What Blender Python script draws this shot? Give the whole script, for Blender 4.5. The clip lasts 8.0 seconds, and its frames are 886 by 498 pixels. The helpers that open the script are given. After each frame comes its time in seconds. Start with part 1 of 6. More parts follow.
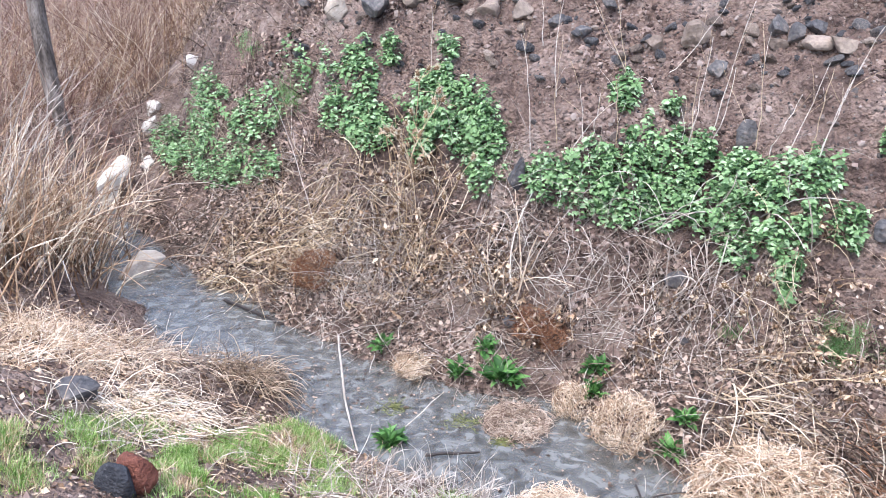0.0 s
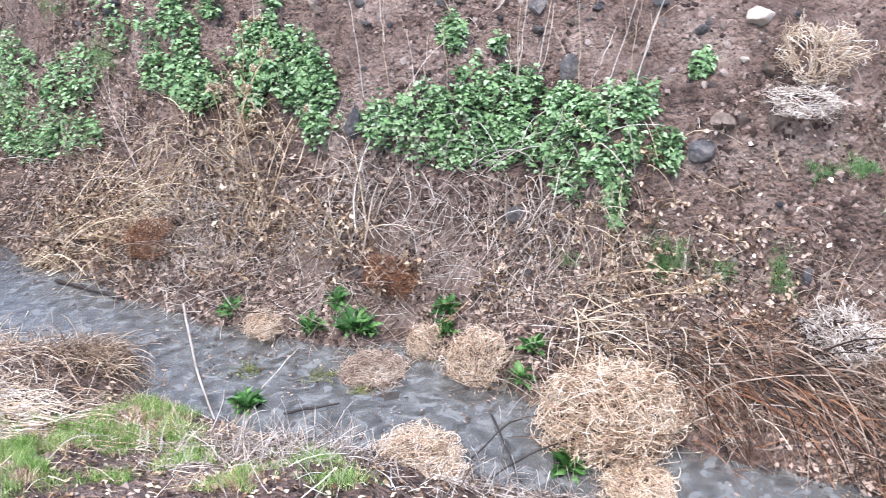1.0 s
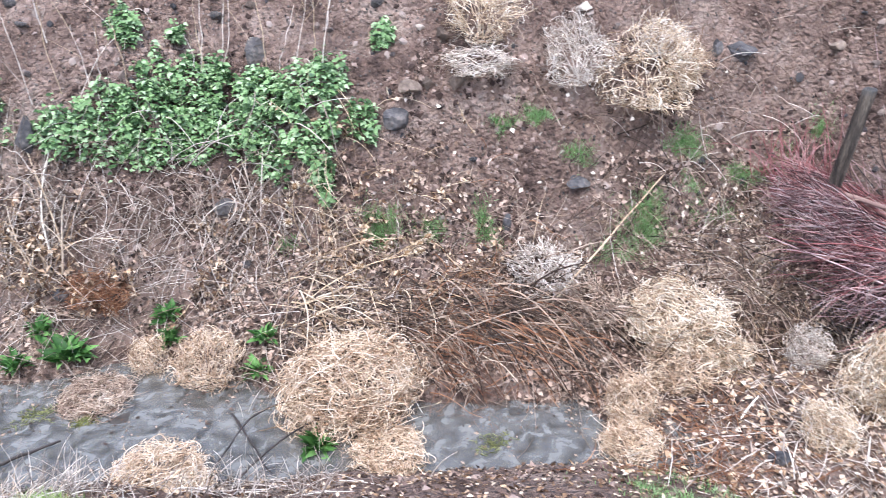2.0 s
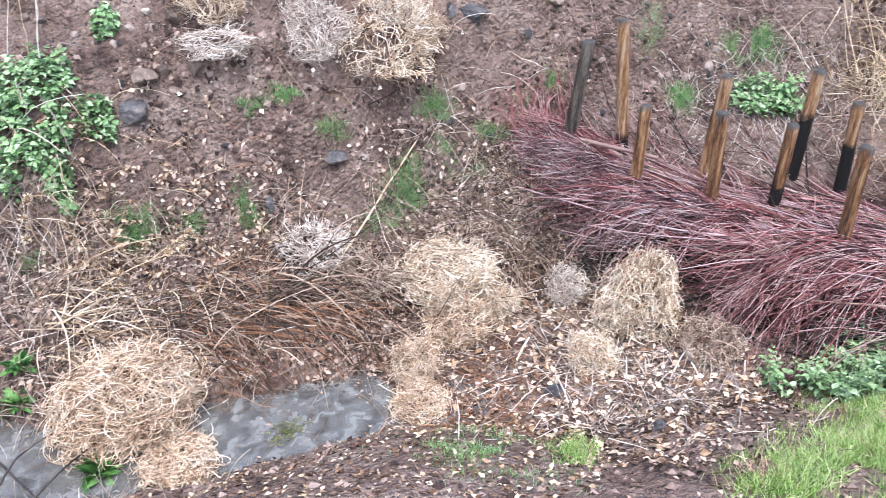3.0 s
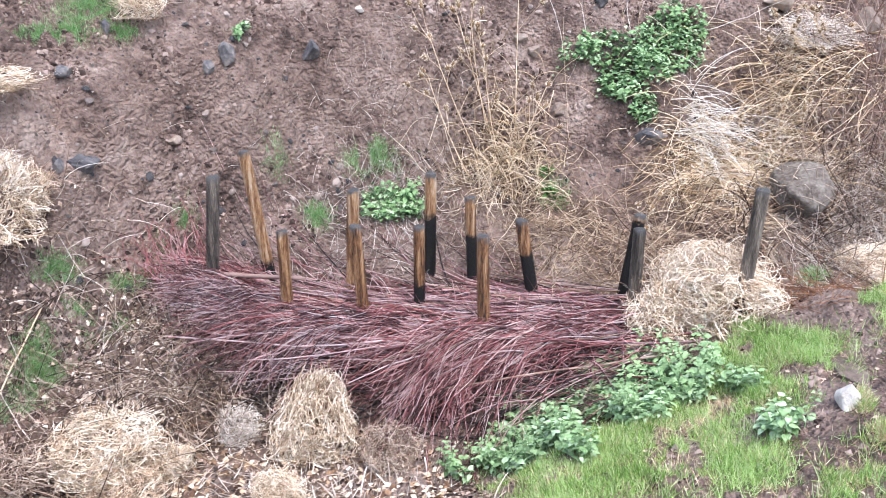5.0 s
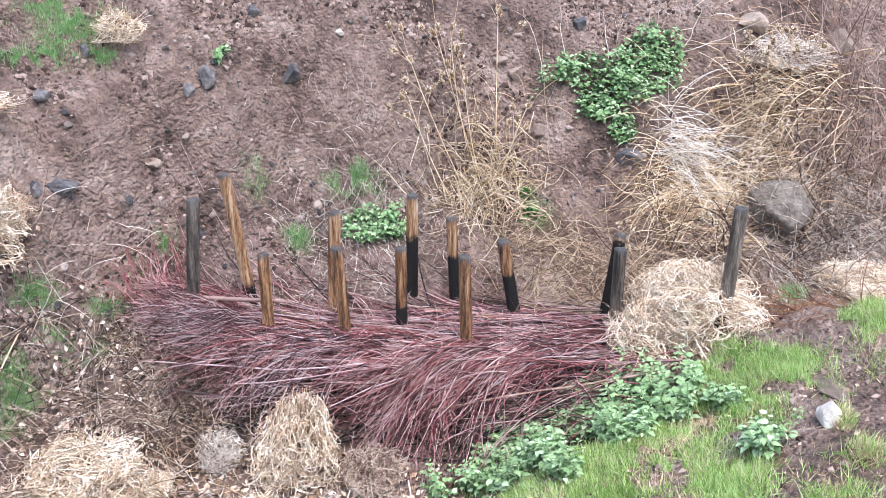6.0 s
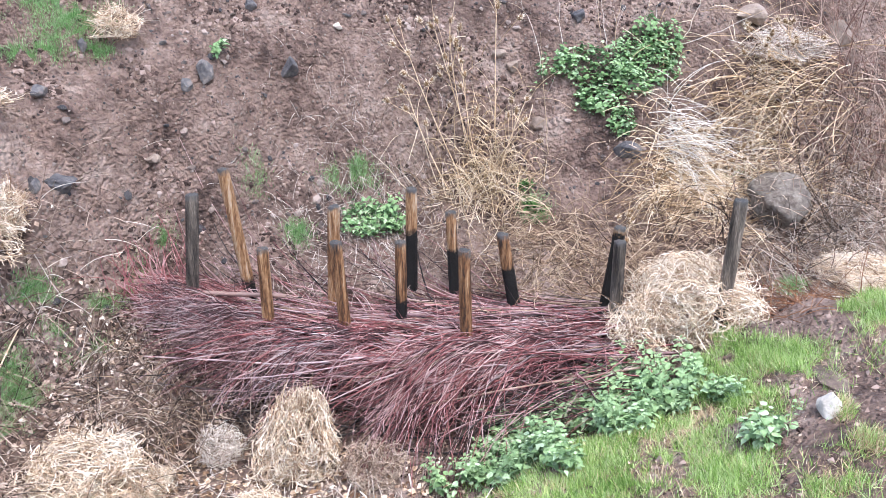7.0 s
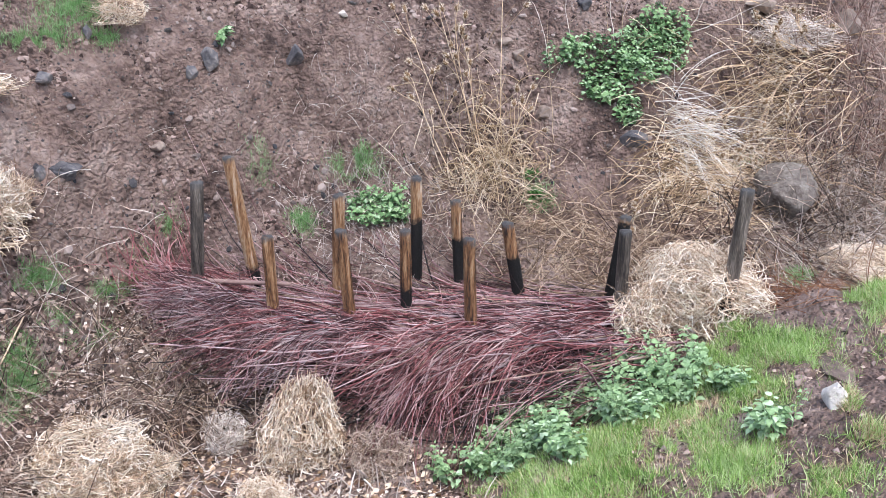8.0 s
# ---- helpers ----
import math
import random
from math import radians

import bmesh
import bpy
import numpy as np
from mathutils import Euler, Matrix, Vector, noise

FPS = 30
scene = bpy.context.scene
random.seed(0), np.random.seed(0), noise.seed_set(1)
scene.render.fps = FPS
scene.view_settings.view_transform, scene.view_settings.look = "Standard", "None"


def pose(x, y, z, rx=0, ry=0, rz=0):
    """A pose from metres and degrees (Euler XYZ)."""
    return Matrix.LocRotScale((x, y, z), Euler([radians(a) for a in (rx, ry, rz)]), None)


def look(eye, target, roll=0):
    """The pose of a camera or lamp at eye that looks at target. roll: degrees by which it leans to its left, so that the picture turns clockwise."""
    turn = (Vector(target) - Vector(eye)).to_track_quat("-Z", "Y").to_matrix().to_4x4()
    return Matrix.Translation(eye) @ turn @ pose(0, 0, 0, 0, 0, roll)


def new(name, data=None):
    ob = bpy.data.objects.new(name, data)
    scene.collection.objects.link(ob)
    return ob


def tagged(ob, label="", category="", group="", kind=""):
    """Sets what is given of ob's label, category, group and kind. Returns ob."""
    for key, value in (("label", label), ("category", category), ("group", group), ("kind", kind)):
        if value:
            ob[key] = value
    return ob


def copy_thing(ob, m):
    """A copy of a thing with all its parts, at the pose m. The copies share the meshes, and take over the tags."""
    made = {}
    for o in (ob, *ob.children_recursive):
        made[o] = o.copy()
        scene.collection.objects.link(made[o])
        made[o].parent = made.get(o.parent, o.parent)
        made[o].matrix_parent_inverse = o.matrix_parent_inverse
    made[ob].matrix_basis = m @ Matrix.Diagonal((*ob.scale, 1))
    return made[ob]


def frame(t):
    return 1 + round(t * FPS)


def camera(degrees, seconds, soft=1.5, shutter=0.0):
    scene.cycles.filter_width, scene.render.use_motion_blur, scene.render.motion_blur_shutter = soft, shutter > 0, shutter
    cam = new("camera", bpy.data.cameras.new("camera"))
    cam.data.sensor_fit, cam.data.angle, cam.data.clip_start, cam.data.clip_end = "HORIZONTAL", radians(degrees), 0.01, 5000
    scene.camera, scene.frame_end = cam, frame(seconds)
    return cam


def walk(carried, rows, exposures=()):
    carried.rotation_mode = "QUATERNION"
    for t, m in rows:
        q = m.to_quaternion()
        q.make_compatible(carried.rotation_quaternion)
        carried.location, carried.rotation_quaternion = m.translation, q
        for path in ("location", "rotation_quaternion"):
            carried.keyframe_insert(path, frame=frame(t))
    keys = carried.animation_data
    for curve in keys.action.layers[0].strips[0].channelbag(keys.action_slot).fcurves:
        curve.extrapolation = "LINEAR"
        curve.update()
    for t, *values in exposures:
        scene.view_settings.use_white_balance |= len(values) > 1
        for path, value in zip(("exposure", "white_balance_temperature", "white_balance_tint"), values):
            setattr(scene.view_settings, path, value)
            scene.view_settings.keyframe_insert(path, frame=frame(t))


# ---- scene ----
cam = camera(57.0, 8.0, soft=0.85, shutter=0.15)
PATH = [
    (0, (-0.033, 0.367, 3.386), (-0.167, 4.914, 1.312), 0.89),
    (0.5, (0.006, 0.367, 3.388), (0.216, 4.820, 1.124), 0.78),
    (1, (0.064, 0.357, 3.377), (0.792, 4.717, 1.040), 0.40),
    (1.5, (0.143, 0.341, 3.353), (1.669, 4.474, 0.989), 0.87),
    (2, (0.199, 0.298, 3.316), (2.402, 4.102, 0.934), 0.35),
    (2.2, (0.219, 0.275, 3.293), (2.645, 3.910, 0.863), 0.04),
    (3.3, (0.305, 0.301, 3.418), (3.735, 2.928, 0.901), 1.26),
    (3.5, (0.332, 0.280, 3.415), (3.917, 2.753, 0.959), 1.12),
    (4, (0.396, 0.252, 3.437), (4.357, 2.309, 1.184), 0.69),
    (4.5, (0.439, 0.226, 3.460), (4.698, 1.941, 1.480), 0.18),
    (5, (0.458, 0.192, 3.453), (4.863, 1.580, 1.535), 0.34),
    (5.2, (0.457, 0.177, 3.452), (4.924, 1.517, 1.650), 0.33),
    (6.5, (0.462, 0.190, 3.449), (4.944, 1.477, 1.644), 0.23),
    (7, (0.462, 0.189, 3.443), (4.933, 1.482, 1.617), 0.02),
    (7.5, (0.468, 0.198, 3.444), (4.921, 1.485, 1.571), 0.10),
    (8, (0.469, 0.191, 3.435), (4.909, 1.506, 1.549), 0.11),
]
walk(cam, [(t, look(eye, target, roll)) for t, eye, target, roll in PATH], exposures=[(0.0, 1.72, 5800, 10), (2.0, 1.72, 5780, 10), (3.4, 1.80, 5780, 10), (5.0, 1.83, 5840, 10), (7.5, 1.79, 5860, 11), (8.0, 1.49, 5860, 11)])


# ---------------------------------------------------------------- light
world = bpy.data.worlds.new("overcast_sky")
scene.world = world
world.use_nodes = True
wn, wl = world.node_tree.nodes, world.node_tree.links
sky = wn.new("ShaderNodeTexSky")
sky.sky_type, sky.sun_disc = "NISHITA", False
sky.sun_elevation, sky.sun_rotation = radians(67), radians(225)
sky.air_density, sky.dust_density, sky.ozone_density = 1.0, 3.5, 1.0
wn["Background"].inputs["Strength"].default_value = 0.14
wl.new(sky.outputs["Color"], wn["Background"].inputs["Color"])
sun = new("sun", bpy.data.lights.new("sun", "SUN"))
sun.data.energy, sun.data.angle, sun.data.color = 0.95, radians(50), (1.0, 0.985, 0.965)
sun.matrix_world = look((-3, -3, 10), (0, 0, 0))

# ---------------------------------------------------------------- terrain
def lattice(ix, iy, seed):
    h = (ix.astype(np.int64) * 374761393 + iy.astype(np.int64) * 668265263 + seed * 974634777) & 0x7FFFFFFF
    h = ((h ^ (h >> 13)) * 1274126177) & 0x7FFFFFFF
    return ((h ^ (h >> 16)) & 0xFFFF) / 65535.0 * 2 - 1


def grain(x, y, size, seed):
    """Smooth value noise in -1..1 with features of that size."""
    x, y = np.asarray(x, float) / size, np.asarray(y, float) / size
    ix, iy = np.floor(x), np.floor(y)
    u, v = x - ix, y - iy
    u, v = u * u * (3 - 2 * u), v * v * (3 - 2 * v)
    a, b = lattice(ix, iy, seed), lattice(ix + 1, iy, seed)
    c, d = lattice(ix, iy + 1, seed), lattice(ix + 1, iy + 1, seed)
    return (a * (1 - u) + b * u) * (1 - v) + (c * (1 - u) + d * u) * v


FAR_FOOT = [(-9, 26), (-6.5, 18), (-5.2, 12), (-4.2, 9), (-2.9, 7.4), (-2.1, 6.7), (-1, 5.83), (-0.1, 5.4), (0.7, 5.15),
            (1.35, 4.5), (2.2, 4.0), (2.8, 3.45), (3.6, 3.2), (4.5, 3.05), (5.2, 2.85), (5.8, 2.45), (6.2, 1.8),
            (6.45, 1.1), (6.75, 0.3), (7.1, -0.5), (7.6, -1.4), (8.6, -3), (11, -7), (20, -16)]
NEAR_FOOT = [(-30, 9), (-12, 8.2), (-5, 7.6), (-3.3, 7.0), (-2.8, 6.3), (-2.3, 5.65), (-1.4, 5.4), (-1.25, 4.9), (-0.6, 4.55),
             (0.15, 4.25), (1.1, 3.77), (1.9, 3.4), (2.6, 3.05), (3.1, 2.6), (3.7, 1.95), (4.5, 1.35), (5.2, 0.75),
             (5.75, 0.15), (6.2, -0.5), (6.7, -1.4), (7.6, -3), (10, -7.2), (18, -16)]
FAR_D = [0, 0.12, 0.5, 0.9, 1.25, 1.55, 2.0, 2.6, 3.4, 6.0, 14.0, 60.0]
FAR_Z = [0, 0.10, 0.30, 0.55, 1.10, 1.62, 2.08, 2.6, 3.1, 3.6, 4.2, 7.0]
NEAR_D = [0, 0.12, 0.5, 1.0, 2.0, 4.0, 9.0, 60.0]
NEAR_Z = [0, 0.08, 0.36, 0.66, 1.12, 1.75, 2.1, 3.0]


def off_line(x, y, line):
    """Distance from a polyline, positive on its left hand."""
    best = np.full(np.shape(x), 1e9)
    side = np.zeros(np.shape(x))
    for (ax, ay), (bx, by) in zip(line, line[1:]):
        dx, dy = bx - ax, by - ay
        t = np.clip(((x - ax) * dx + (y - ay) * dy) / (dx * dx + dy * dy), 0, 1)
        d = np.hypot(x - ax - t * dx, y - ay - t * dy)
        s = np.sign(dx * (y - ay) - dy * (x - ax))
        near = d < best - 1e-9
        best, side = np.where(near, d, best), np.where(near, s, side)
    return best * side


def bed(x, y):
    """Level of the channel's floor: it steps up behind the brush dam."""
    return np.interp(x - 0.12 * y, [-40, -4, 3.0, 4.0, 5.0, 5.7, 8, 14, 40], [-0.1, 0.0, 0.0, 0.08, 0.25, 0.72, 0.85, 1.0, 1.6])


def height(x, y, rough=True):
    x, y = np.asarray(x, float), np.asarray(y, float)
    wob = 0.10 * grain(x, y, 0.55, 3) + 0.05 * grain(x, y, 0.2, 4)
    far, near = off_line(x, y, FAR_FOOT) + wob, -off_line(x, y, NEAR_FOOT) + wob
    zf = np.interp(far, FAR_D, FAR_Z)
    zn = np.interp(near, NEAR_D, NEAR_Z)
    mid = np.maximum(-far, 0) * np.maximum(-near, 0)
    z = bed(x, y) + np.maximum(zf, zn) - 0.10 * np.clip(mid / 0.04, 0, 1) * (x < 3.0)
    z = z + np.where((near > 0) & (far < 0), 0.55 * np.clip((-x - 5) / 12, 0, 1), 0)
    if rough:
        lift = np.clip(np.maximum(zf, zn) / 0.4, 0.15, 1)
        steep = np.clip((zf - 0.7) / 0.4, 0, 1)
        z = z + lift * (0.05 * grain(x, y, 0.9, 5) + 0.03 * grain(x, y, 0.33, 6) + 0.016 * grain(x, y, 0.13, 7) + 0.009 * grain(x, y, 0.06, 8))
        z = z + steep * (0.10 * np.abs(grain(x, y, 0.45, 9)) + 0.06 * np.abs(grain(x * 1.4, y, 0.19, 10)) + 0.045 * np.abs(grain(x, y, 0.10, 11)) + 0.022 * grain(x, y, 0.055, 17))
        ledge = steep * np.clip(0.55 + 0.9 * grain(x, y, 0.7, 12), 0, 1)
        wave = z / 0.17 + 0.9 * grain(x, y, 0.35, 13) + 0.5 * grain(x, y, 0.12, 14)
        wave = wave - np.floor(wave)
        z = z + ledge * 0.08 * (np.where(wave < 0.75, wave / 0.75, (1 - wave) / 0.25) - 0.5)
    return z


def slope_normal(x, y):
    e = 0.06
    gx = (height(x + e, y, False) - height(x - e, y, False)) / (2 * e)
    gy = (height(x, y + e, False) - height(x, y - e, False)) / (2 * e)
    n = np.stack([-gx, -gy, np.ones_like(gx)], -1)
    return n / np.linalg.norm(n, axis=-1, keepdims=True)
# ---------------------------------------------------------------- end of terrain

# ---------------------------------------------------------------- materials
def surface(name, colours, scale=6.0, rough=0.85, bump=0.3, bump_scale=None, vary=0.25, island=False, stretch=(1, 1, 1), spec=0.3, thin=0.0, span=0.6):
    """A material whose colour runs through the given colours by noise at two scales, with relief and a random shade for each piece."""
    m = bpy.data.materials.new(name)
    m.use_nodes = True
    n, l = m.node_tree.nodes, m.node_tree.links
    b = n["Principled BSDF"]
    b.inputs["Roughness"].default_value = rough
    b.inputs["Specular IOR Level"].default_value = spec
    co, mp = n.new("ShaderNodeTexCoord"), n.new("ShaderNodeMapping")
    mp.inputs["Scale"].default_value = stretch
    l.new(co.outputs["Object"], mp.inputs["Vector"])
    big, fine = n.new("ShaderNodeTexNoise"), n.new("ShaderNodeTexNoise")
    for t, s, d in ((big, scale, 4), (fine, scale * 7, 3)):
        t.inputs["Scale"].default_value, t.inputs["Detail"].default_value = s, d
        l.new(mp.outputs["Vector"], t.inputs["Vector"])
    mix = n.new("ShaderNodeMath")
    mix.operation = "MULTIPLY_ADD"
    l.new(fine.outputs["Fac"], mix.inputs[0])
    mix.inputs[1].default_value = 0.45
    sub = n.new("ShaderNodeMath")
    sub.operation = "MULTIPLY_ADD"
    sub.inputs[1].default_value, sub.inputs[2].default_value = 0.75, -0.1
    l.new(big.outputs["Fac"], sub.inputs[0])
    l.new(sub.outputs[0], mix.inputs[2])
    rnd = n.new("ShaderNodeNewGeometry" if island else "ShaderNodeObjectInfo")
    add = n.new("ShaderNodeMath")
    add.operation = "MULTIPLY_ADD"
    add.inputs[1].default_value = vary * 2
    l.new(rnd.outputs["Random Per Island" if island else "Random"], add.inputs[0])
    off = n.new("ShaderNodeMath")
    off.operation = "SUBTRACT"
    off.inputs[1].default_value = vary
    l.new(mix.outputs[0], off.inputs[0])
    l.new(off.outputs[0], add.inputs[2])
    ramp = n.new("ShaderNodeValToRGB")
    l.new(add.outputs[0], ramp.inputs["Fac"])
    e = ramp.color_ramp.elements
    while len(e) < len(colours):
        e.new(0.5)
    for i, c in enumerate(colours):
        e[i].position = 0.5 - span / 2 + span * i / max(1, len(colours) - 1)
        e[i].color = (*c, 1)
    l.new(ramp.outputs["Color"], b.inputs["Base Color"])
    if bump:
        bt, bp = n.new("ShaderNodeTexNoise"), n.new("ShaderNodeBump")
        bt.inputs["Scale"].default_value, bt.inputs["Detail"].default_value = bump_scale or scale * 6, 5
        l.new(mp.outputs["Vector"], bt.inputs["Vector"])
        bp.inputs["Strength"].default_value, bp.inputs["Distance"].default_value = bump, 0.02
        l.new(bt.outputs["Fac"], bp.inputs["Height"])
        l.new(bp.outputs["Normal"], b.inputs["Normal"])
    if thin:
        b.inputs["Subsurface Weight"].default_value = 0.0
        tr, ms = n.new("ShaderNodeBsdfTranslucent"), n.new("ShaderNodeMixShader")
        l.new(ramp.outputs["Color"], tr.inputs["Color"])
        ms.inputs["Fac"].default_value = thin
        l.new(b.outputs[0], ms.inputs[1])
        l.new(tr.outputs[0], ms.inputs[2])
        l.new(ms.outputs[0], n["Material Output"].inputs["Surface"])
    return m


def soil_material():
    m = surface("damp_brown_soil", [(0.066, 0.041, 0.032), (0.172, 0.113, 0.088), (0.252, 0.174, 0.139), (0.350, 0.262, 0.212)], 1.9, 0.9, 1.0, 40.0, 0.0, span=0.34)
    n, l = m.node_tree.nodes, m.node_tree.links
    b = n["Principled BSDF"]
    base = b.inputs["Base Color"].links[0].from_socket
    co = n["Texture Coordinate"]
    # small stones and crumbs worked into the soil
    vo = n.new("ShaderNodeTexVoronoi")
    vo.inputs["Scale"].default_value = 26
    l.new(co.outputs["Object"], vo.inputs["Vector"])
    keep = n.new("ShaderNodeMapRange")
    keep.inputs["From Min"].default_value, keep.inputs["From Max"].default_value = 0.30, 0.22
    l.new(vo.outputs["Distance"], keep.inputs["Value"])
    few = n.new("ShaderNodeMath")
    few.operation = "GREATER_THAN"
    few.inputs[1].default_value = 0.62
    sep = n.new("ShaderNodeSeparateColor")
    l.new(vo.outputs["Color"], sep.inputs["Color"])
    l.new(sep.outputs["Red"], few.inputs[0])
    mul = n.new("ShaderNodeMath")
    mul.operation = "MULTIPLY"
    l.new(keep.outputs["Result"], mul.inputs[0])
    l.new(few.outputs[0], mul.inputs[1])
    shade = n.new("ShaderNodeValToRGB")
    shade.color_ramp.elements[0].color, shade.color_ramp.elements[1].color = (0.05, 0.045, 0.045, 1), (0.34, 0.27, 0.22, 1)
    l.new(sep.outputs["Green"], shade.inputs["Fac"])
    mx = n.new("ShaderNodeMix")
    mx.data_type = "RGBA"
    l.new(mul.outputs[0], mx.inputs["Factor"])
    l.new(base, mx.inputs["A"])
    l.new(shade.outputs["Color"], mx.inputs["B"])
    l.new(mx.outputs["Result"], b.inputs["Base Color"])
    bp = n["Bump"]
    hs = n.new("ShaderNodeMath")
    hs.operation = "MULTIPLY_ADD"
    bp.inputs["Distance"].default_value = 0.07
    hs.inputs[1].default_value = 0.8
    l.new(mul.outputs[0], hs.inputs[0])
    l.new(bp.inputs["Height"].links[0].from_socket, hs.inputs[2])
    # cracked clods
    cl, wp, wv = n.new("ShaderNodeTexVoronoi"), n.new("ShaderNodeTexNoise"), n.new("ShaderNodeVectorMath")
    wp.inputs["Scale"].default_value, wp.inputs["Detail"].default_value = 14, 5
    l.new(co.outputs["Object"], wp.inputs["Vector"])
    wv.operation = "MULTIPLY_ADD"
    wv.inputs[1].default_value = (0.10, 0.10, 0.10)
    l.new(wp.outputs["Color"], wv.inputs[0])
    l.new(co.outputs["Object"], wv.inputs[2])
    cl.inputs["Scale"].default_value = 24
    l.new(wv.outputs["Vector"], cl.inputs["Vector"])
    dome = n.new("ShaderNodeMath")
    dome.operation = "MULTIPLY_ADD"
    dome.inputs[1].default_value = -0.7
    l.new(cl.outputs["Distance"], dome.inputs[0])
    l.new(hs.outputs[0], dome.inputs[2])
    l.new(dome.outputs[0], bp.inputs["Height"])
    return m


def water_material():
    m = bpy.data.materials.new("shallow_stream_water")
    m.use_nodes = True
    n, l = m.node_tree.nodes, m.node_tree.links
    b = n["Principled BSDF"]
    b.inputs["Roughness"].default_value = 0.12
    b.inputs["IOR"].default_value = 1.6
    b.inputs["Transmission Weight"].default_value = 0.5
    # grey body colour stands in for the sky's reflection on the water
    b.inputs["Base Color"].default_value = (0.32, 0.315, 0.295, 1)
    co = n.new("ShaderNodeTexCoord")
    mp = n.new("ShaderNodeMapping")
    mp.inputs["Rotation"].default_value = (0, 0, radians(-30))
    mp.inputs["Scale"].default_value = (1, 1.25, 1)
    l.new(co.outputs["Object"], mp.inputs["Vector"])
    a, c = n.new("ShaderNodeTexNoise"), n.new("ShaderNodeTexNoise")
    a.inputs["Scale"].default_value, a.inputs["Detail"].default_value, a.inputs["Distortion"].default_value = 26.0, 5, 0.3
    c.inputs["Scale"].default_value, c.inputs["Detail"].default_value = 75, 2
    for t in (a, c):
        l.new(mp.outputs["Vector"], t.inputs["Vector"])
    s = n.new("ShaderNodeMath")
    s.operation = "MULTIPLY_ADD"
    s.inputs[1].default_value = 0.35
    l.new(c.outputs["Fac"], s.inputs[0])
    l.new(a.outputs["Fac"], s.inputs[2])
    bp = n.new("ShaderNodeBump")
    bp.inputs["Strength"].default_value, bp.inputs["Distance"].default_value = 0.6, 0.012
    l.new(s.outputs[0], bp.inputs["Height"])
    l.new(bp.outputs["Normal"], b.inputs["Normal"])
    # clear and cloudy water side by side; the cloudy grey paints in sky sheen
    sheen, clear = n.new("ShaderNodeTexNoise"), n.new("ShaderNodeMapRange")
    sheen.inputs["Scale"].default_value, sheen.inputs["Detail"].default_value, sheen.inputs["Distortion"].default_value = 10.0, 12, 0.7
    l.new(mp.outputs["Vector"], sheen.inputs["Vector"])
    clear.inputs["From Min"].default_value, clear.inputs["From Max"].default_value = 0.36, 0.64
    clear.inputs["To Min"].default_value, clear.inputs["To Max"].default_value = 0.45, 0.88
    l.new(sheen.outputs["Fac"], clear.inputs["Value"])
    l.new(clear.outputs["Result"], b.inputs["Transmission Weight"])
    return m


def post_material(name, char, grey):
    """Round pine: orange to grey wood, a dark weathered top, charred below the given share of its length."""
    colours = [(0.025, 0.020, 0.017), (0.085, 0.068, 0.054), (0.18, 0.147, 0.115), (0.36, 0.30, 0.24)] if grey else [(0.030, 0.017, 0.012), (0.20, 0.092, 0.038), (0.42, 0.24, 0.115), (0.58, 0.45, 0.32)]
    m = surface(name, colours, 3.0, 0.65, 0.9, 40, 0.06, False, (9, 9, 0.8), span=0.34)
    n, l = m.node_tree.nodes, m.node_tree.links
    b = n["Principled BSDF"]
    base = b.inputs["Base Color"].links[0].from_socket
    co, sep = n["Texture Coordinate"], n.new("ShaderNodeSeparateXYZ")
    l.new(co.outputs["Generated"], sep.inputs[0])
    no = n.new("ShaderNodeTexNoise")
    no.inputs["Scale"].default_value = 22
    l.new(co.outputs["Object"], no.inputs["Vector"])
    wob = n.new("ShaderNodeMath")
    wob.operation = "MULTIPLY_ADD"
    wob.inputs[1].default_value = 0.10
    l.new(no.outputs["Fac"], wob.inputs[0])
    l.new(sep.outputs["Z"], wob.inputs[2])
    last = base
    for lo, hi, colour in ((1.0, 1.045, (0.10, 0.095, 0.09, 1)), (char + 0.075, char + 0.035, (0.008, 0.007, 0.006, 1))):
        mr, mx = n.new("ShaderNodeMapRange"), n.new("ShaderNodeMix")
        mr.inputs["From Min"].default_value, mr.inputs["From Max"].default_value = lo, hi
        l.new(wob.outputs[0], mr.inputs["Value"])
        mx.data_type = "RGBA"
        l.new(mr.outputs["Result"], mx.inputs["Factor"])
        l.new(last, mx.inputs["A"])
        mx.inputs["B"].default_value = colour
        last = mx.outputs["Result"]
    l.new(last, b.inputs["Base Color"])
    return m


M_SOIL, M_WATER = soil_material(), water_material()
M_STRAW = surface("bleached_tumbleweed", [(0.26, 0.165, 0.095), (0.62, 0.465, 0.315), (0.80, 0.665, 0.50), (0.92, 0.835, 0.71)], 5, 0.8, 0, vary=0.3, island=True)
M_TAN = surface("tan_tumbleweed", [(0.24, 0.145, 0.085), (0.56, 0.395, 0.26), (0.755, 0.585, 0.42), (0.89, 0.77, 0.62)], 5, 0.8, 0, vary=0.3, island=True)
M_GREYWEED = surface("grey_dead_weed", [(0.34, 0.27, 0.215), (0.55, 0.46, 0.385), (0.74, 0.65, 0.56), (0.88, 0.81, 0.72)], 5, 0.85, 0, vary=0.3, island=True)
M_DULLWEED = surface("dull_brown_weed", [(0.16, 0.10, 0.07), (0.34, 0.24, 0.175), (0.50, 0.38, 0.29), (0.64, 0.53, 0.42)], 5, 0.85, 0, vary=0.35, island=True)
M_RUSSET = surface("russet_dead_weed", [(0.11, 0.045, 0.024), (0.23, 0.105, 0.052), (0.36, 0.19, 0.105)], 5, 0.85, 0, vary=0.3, island=True)
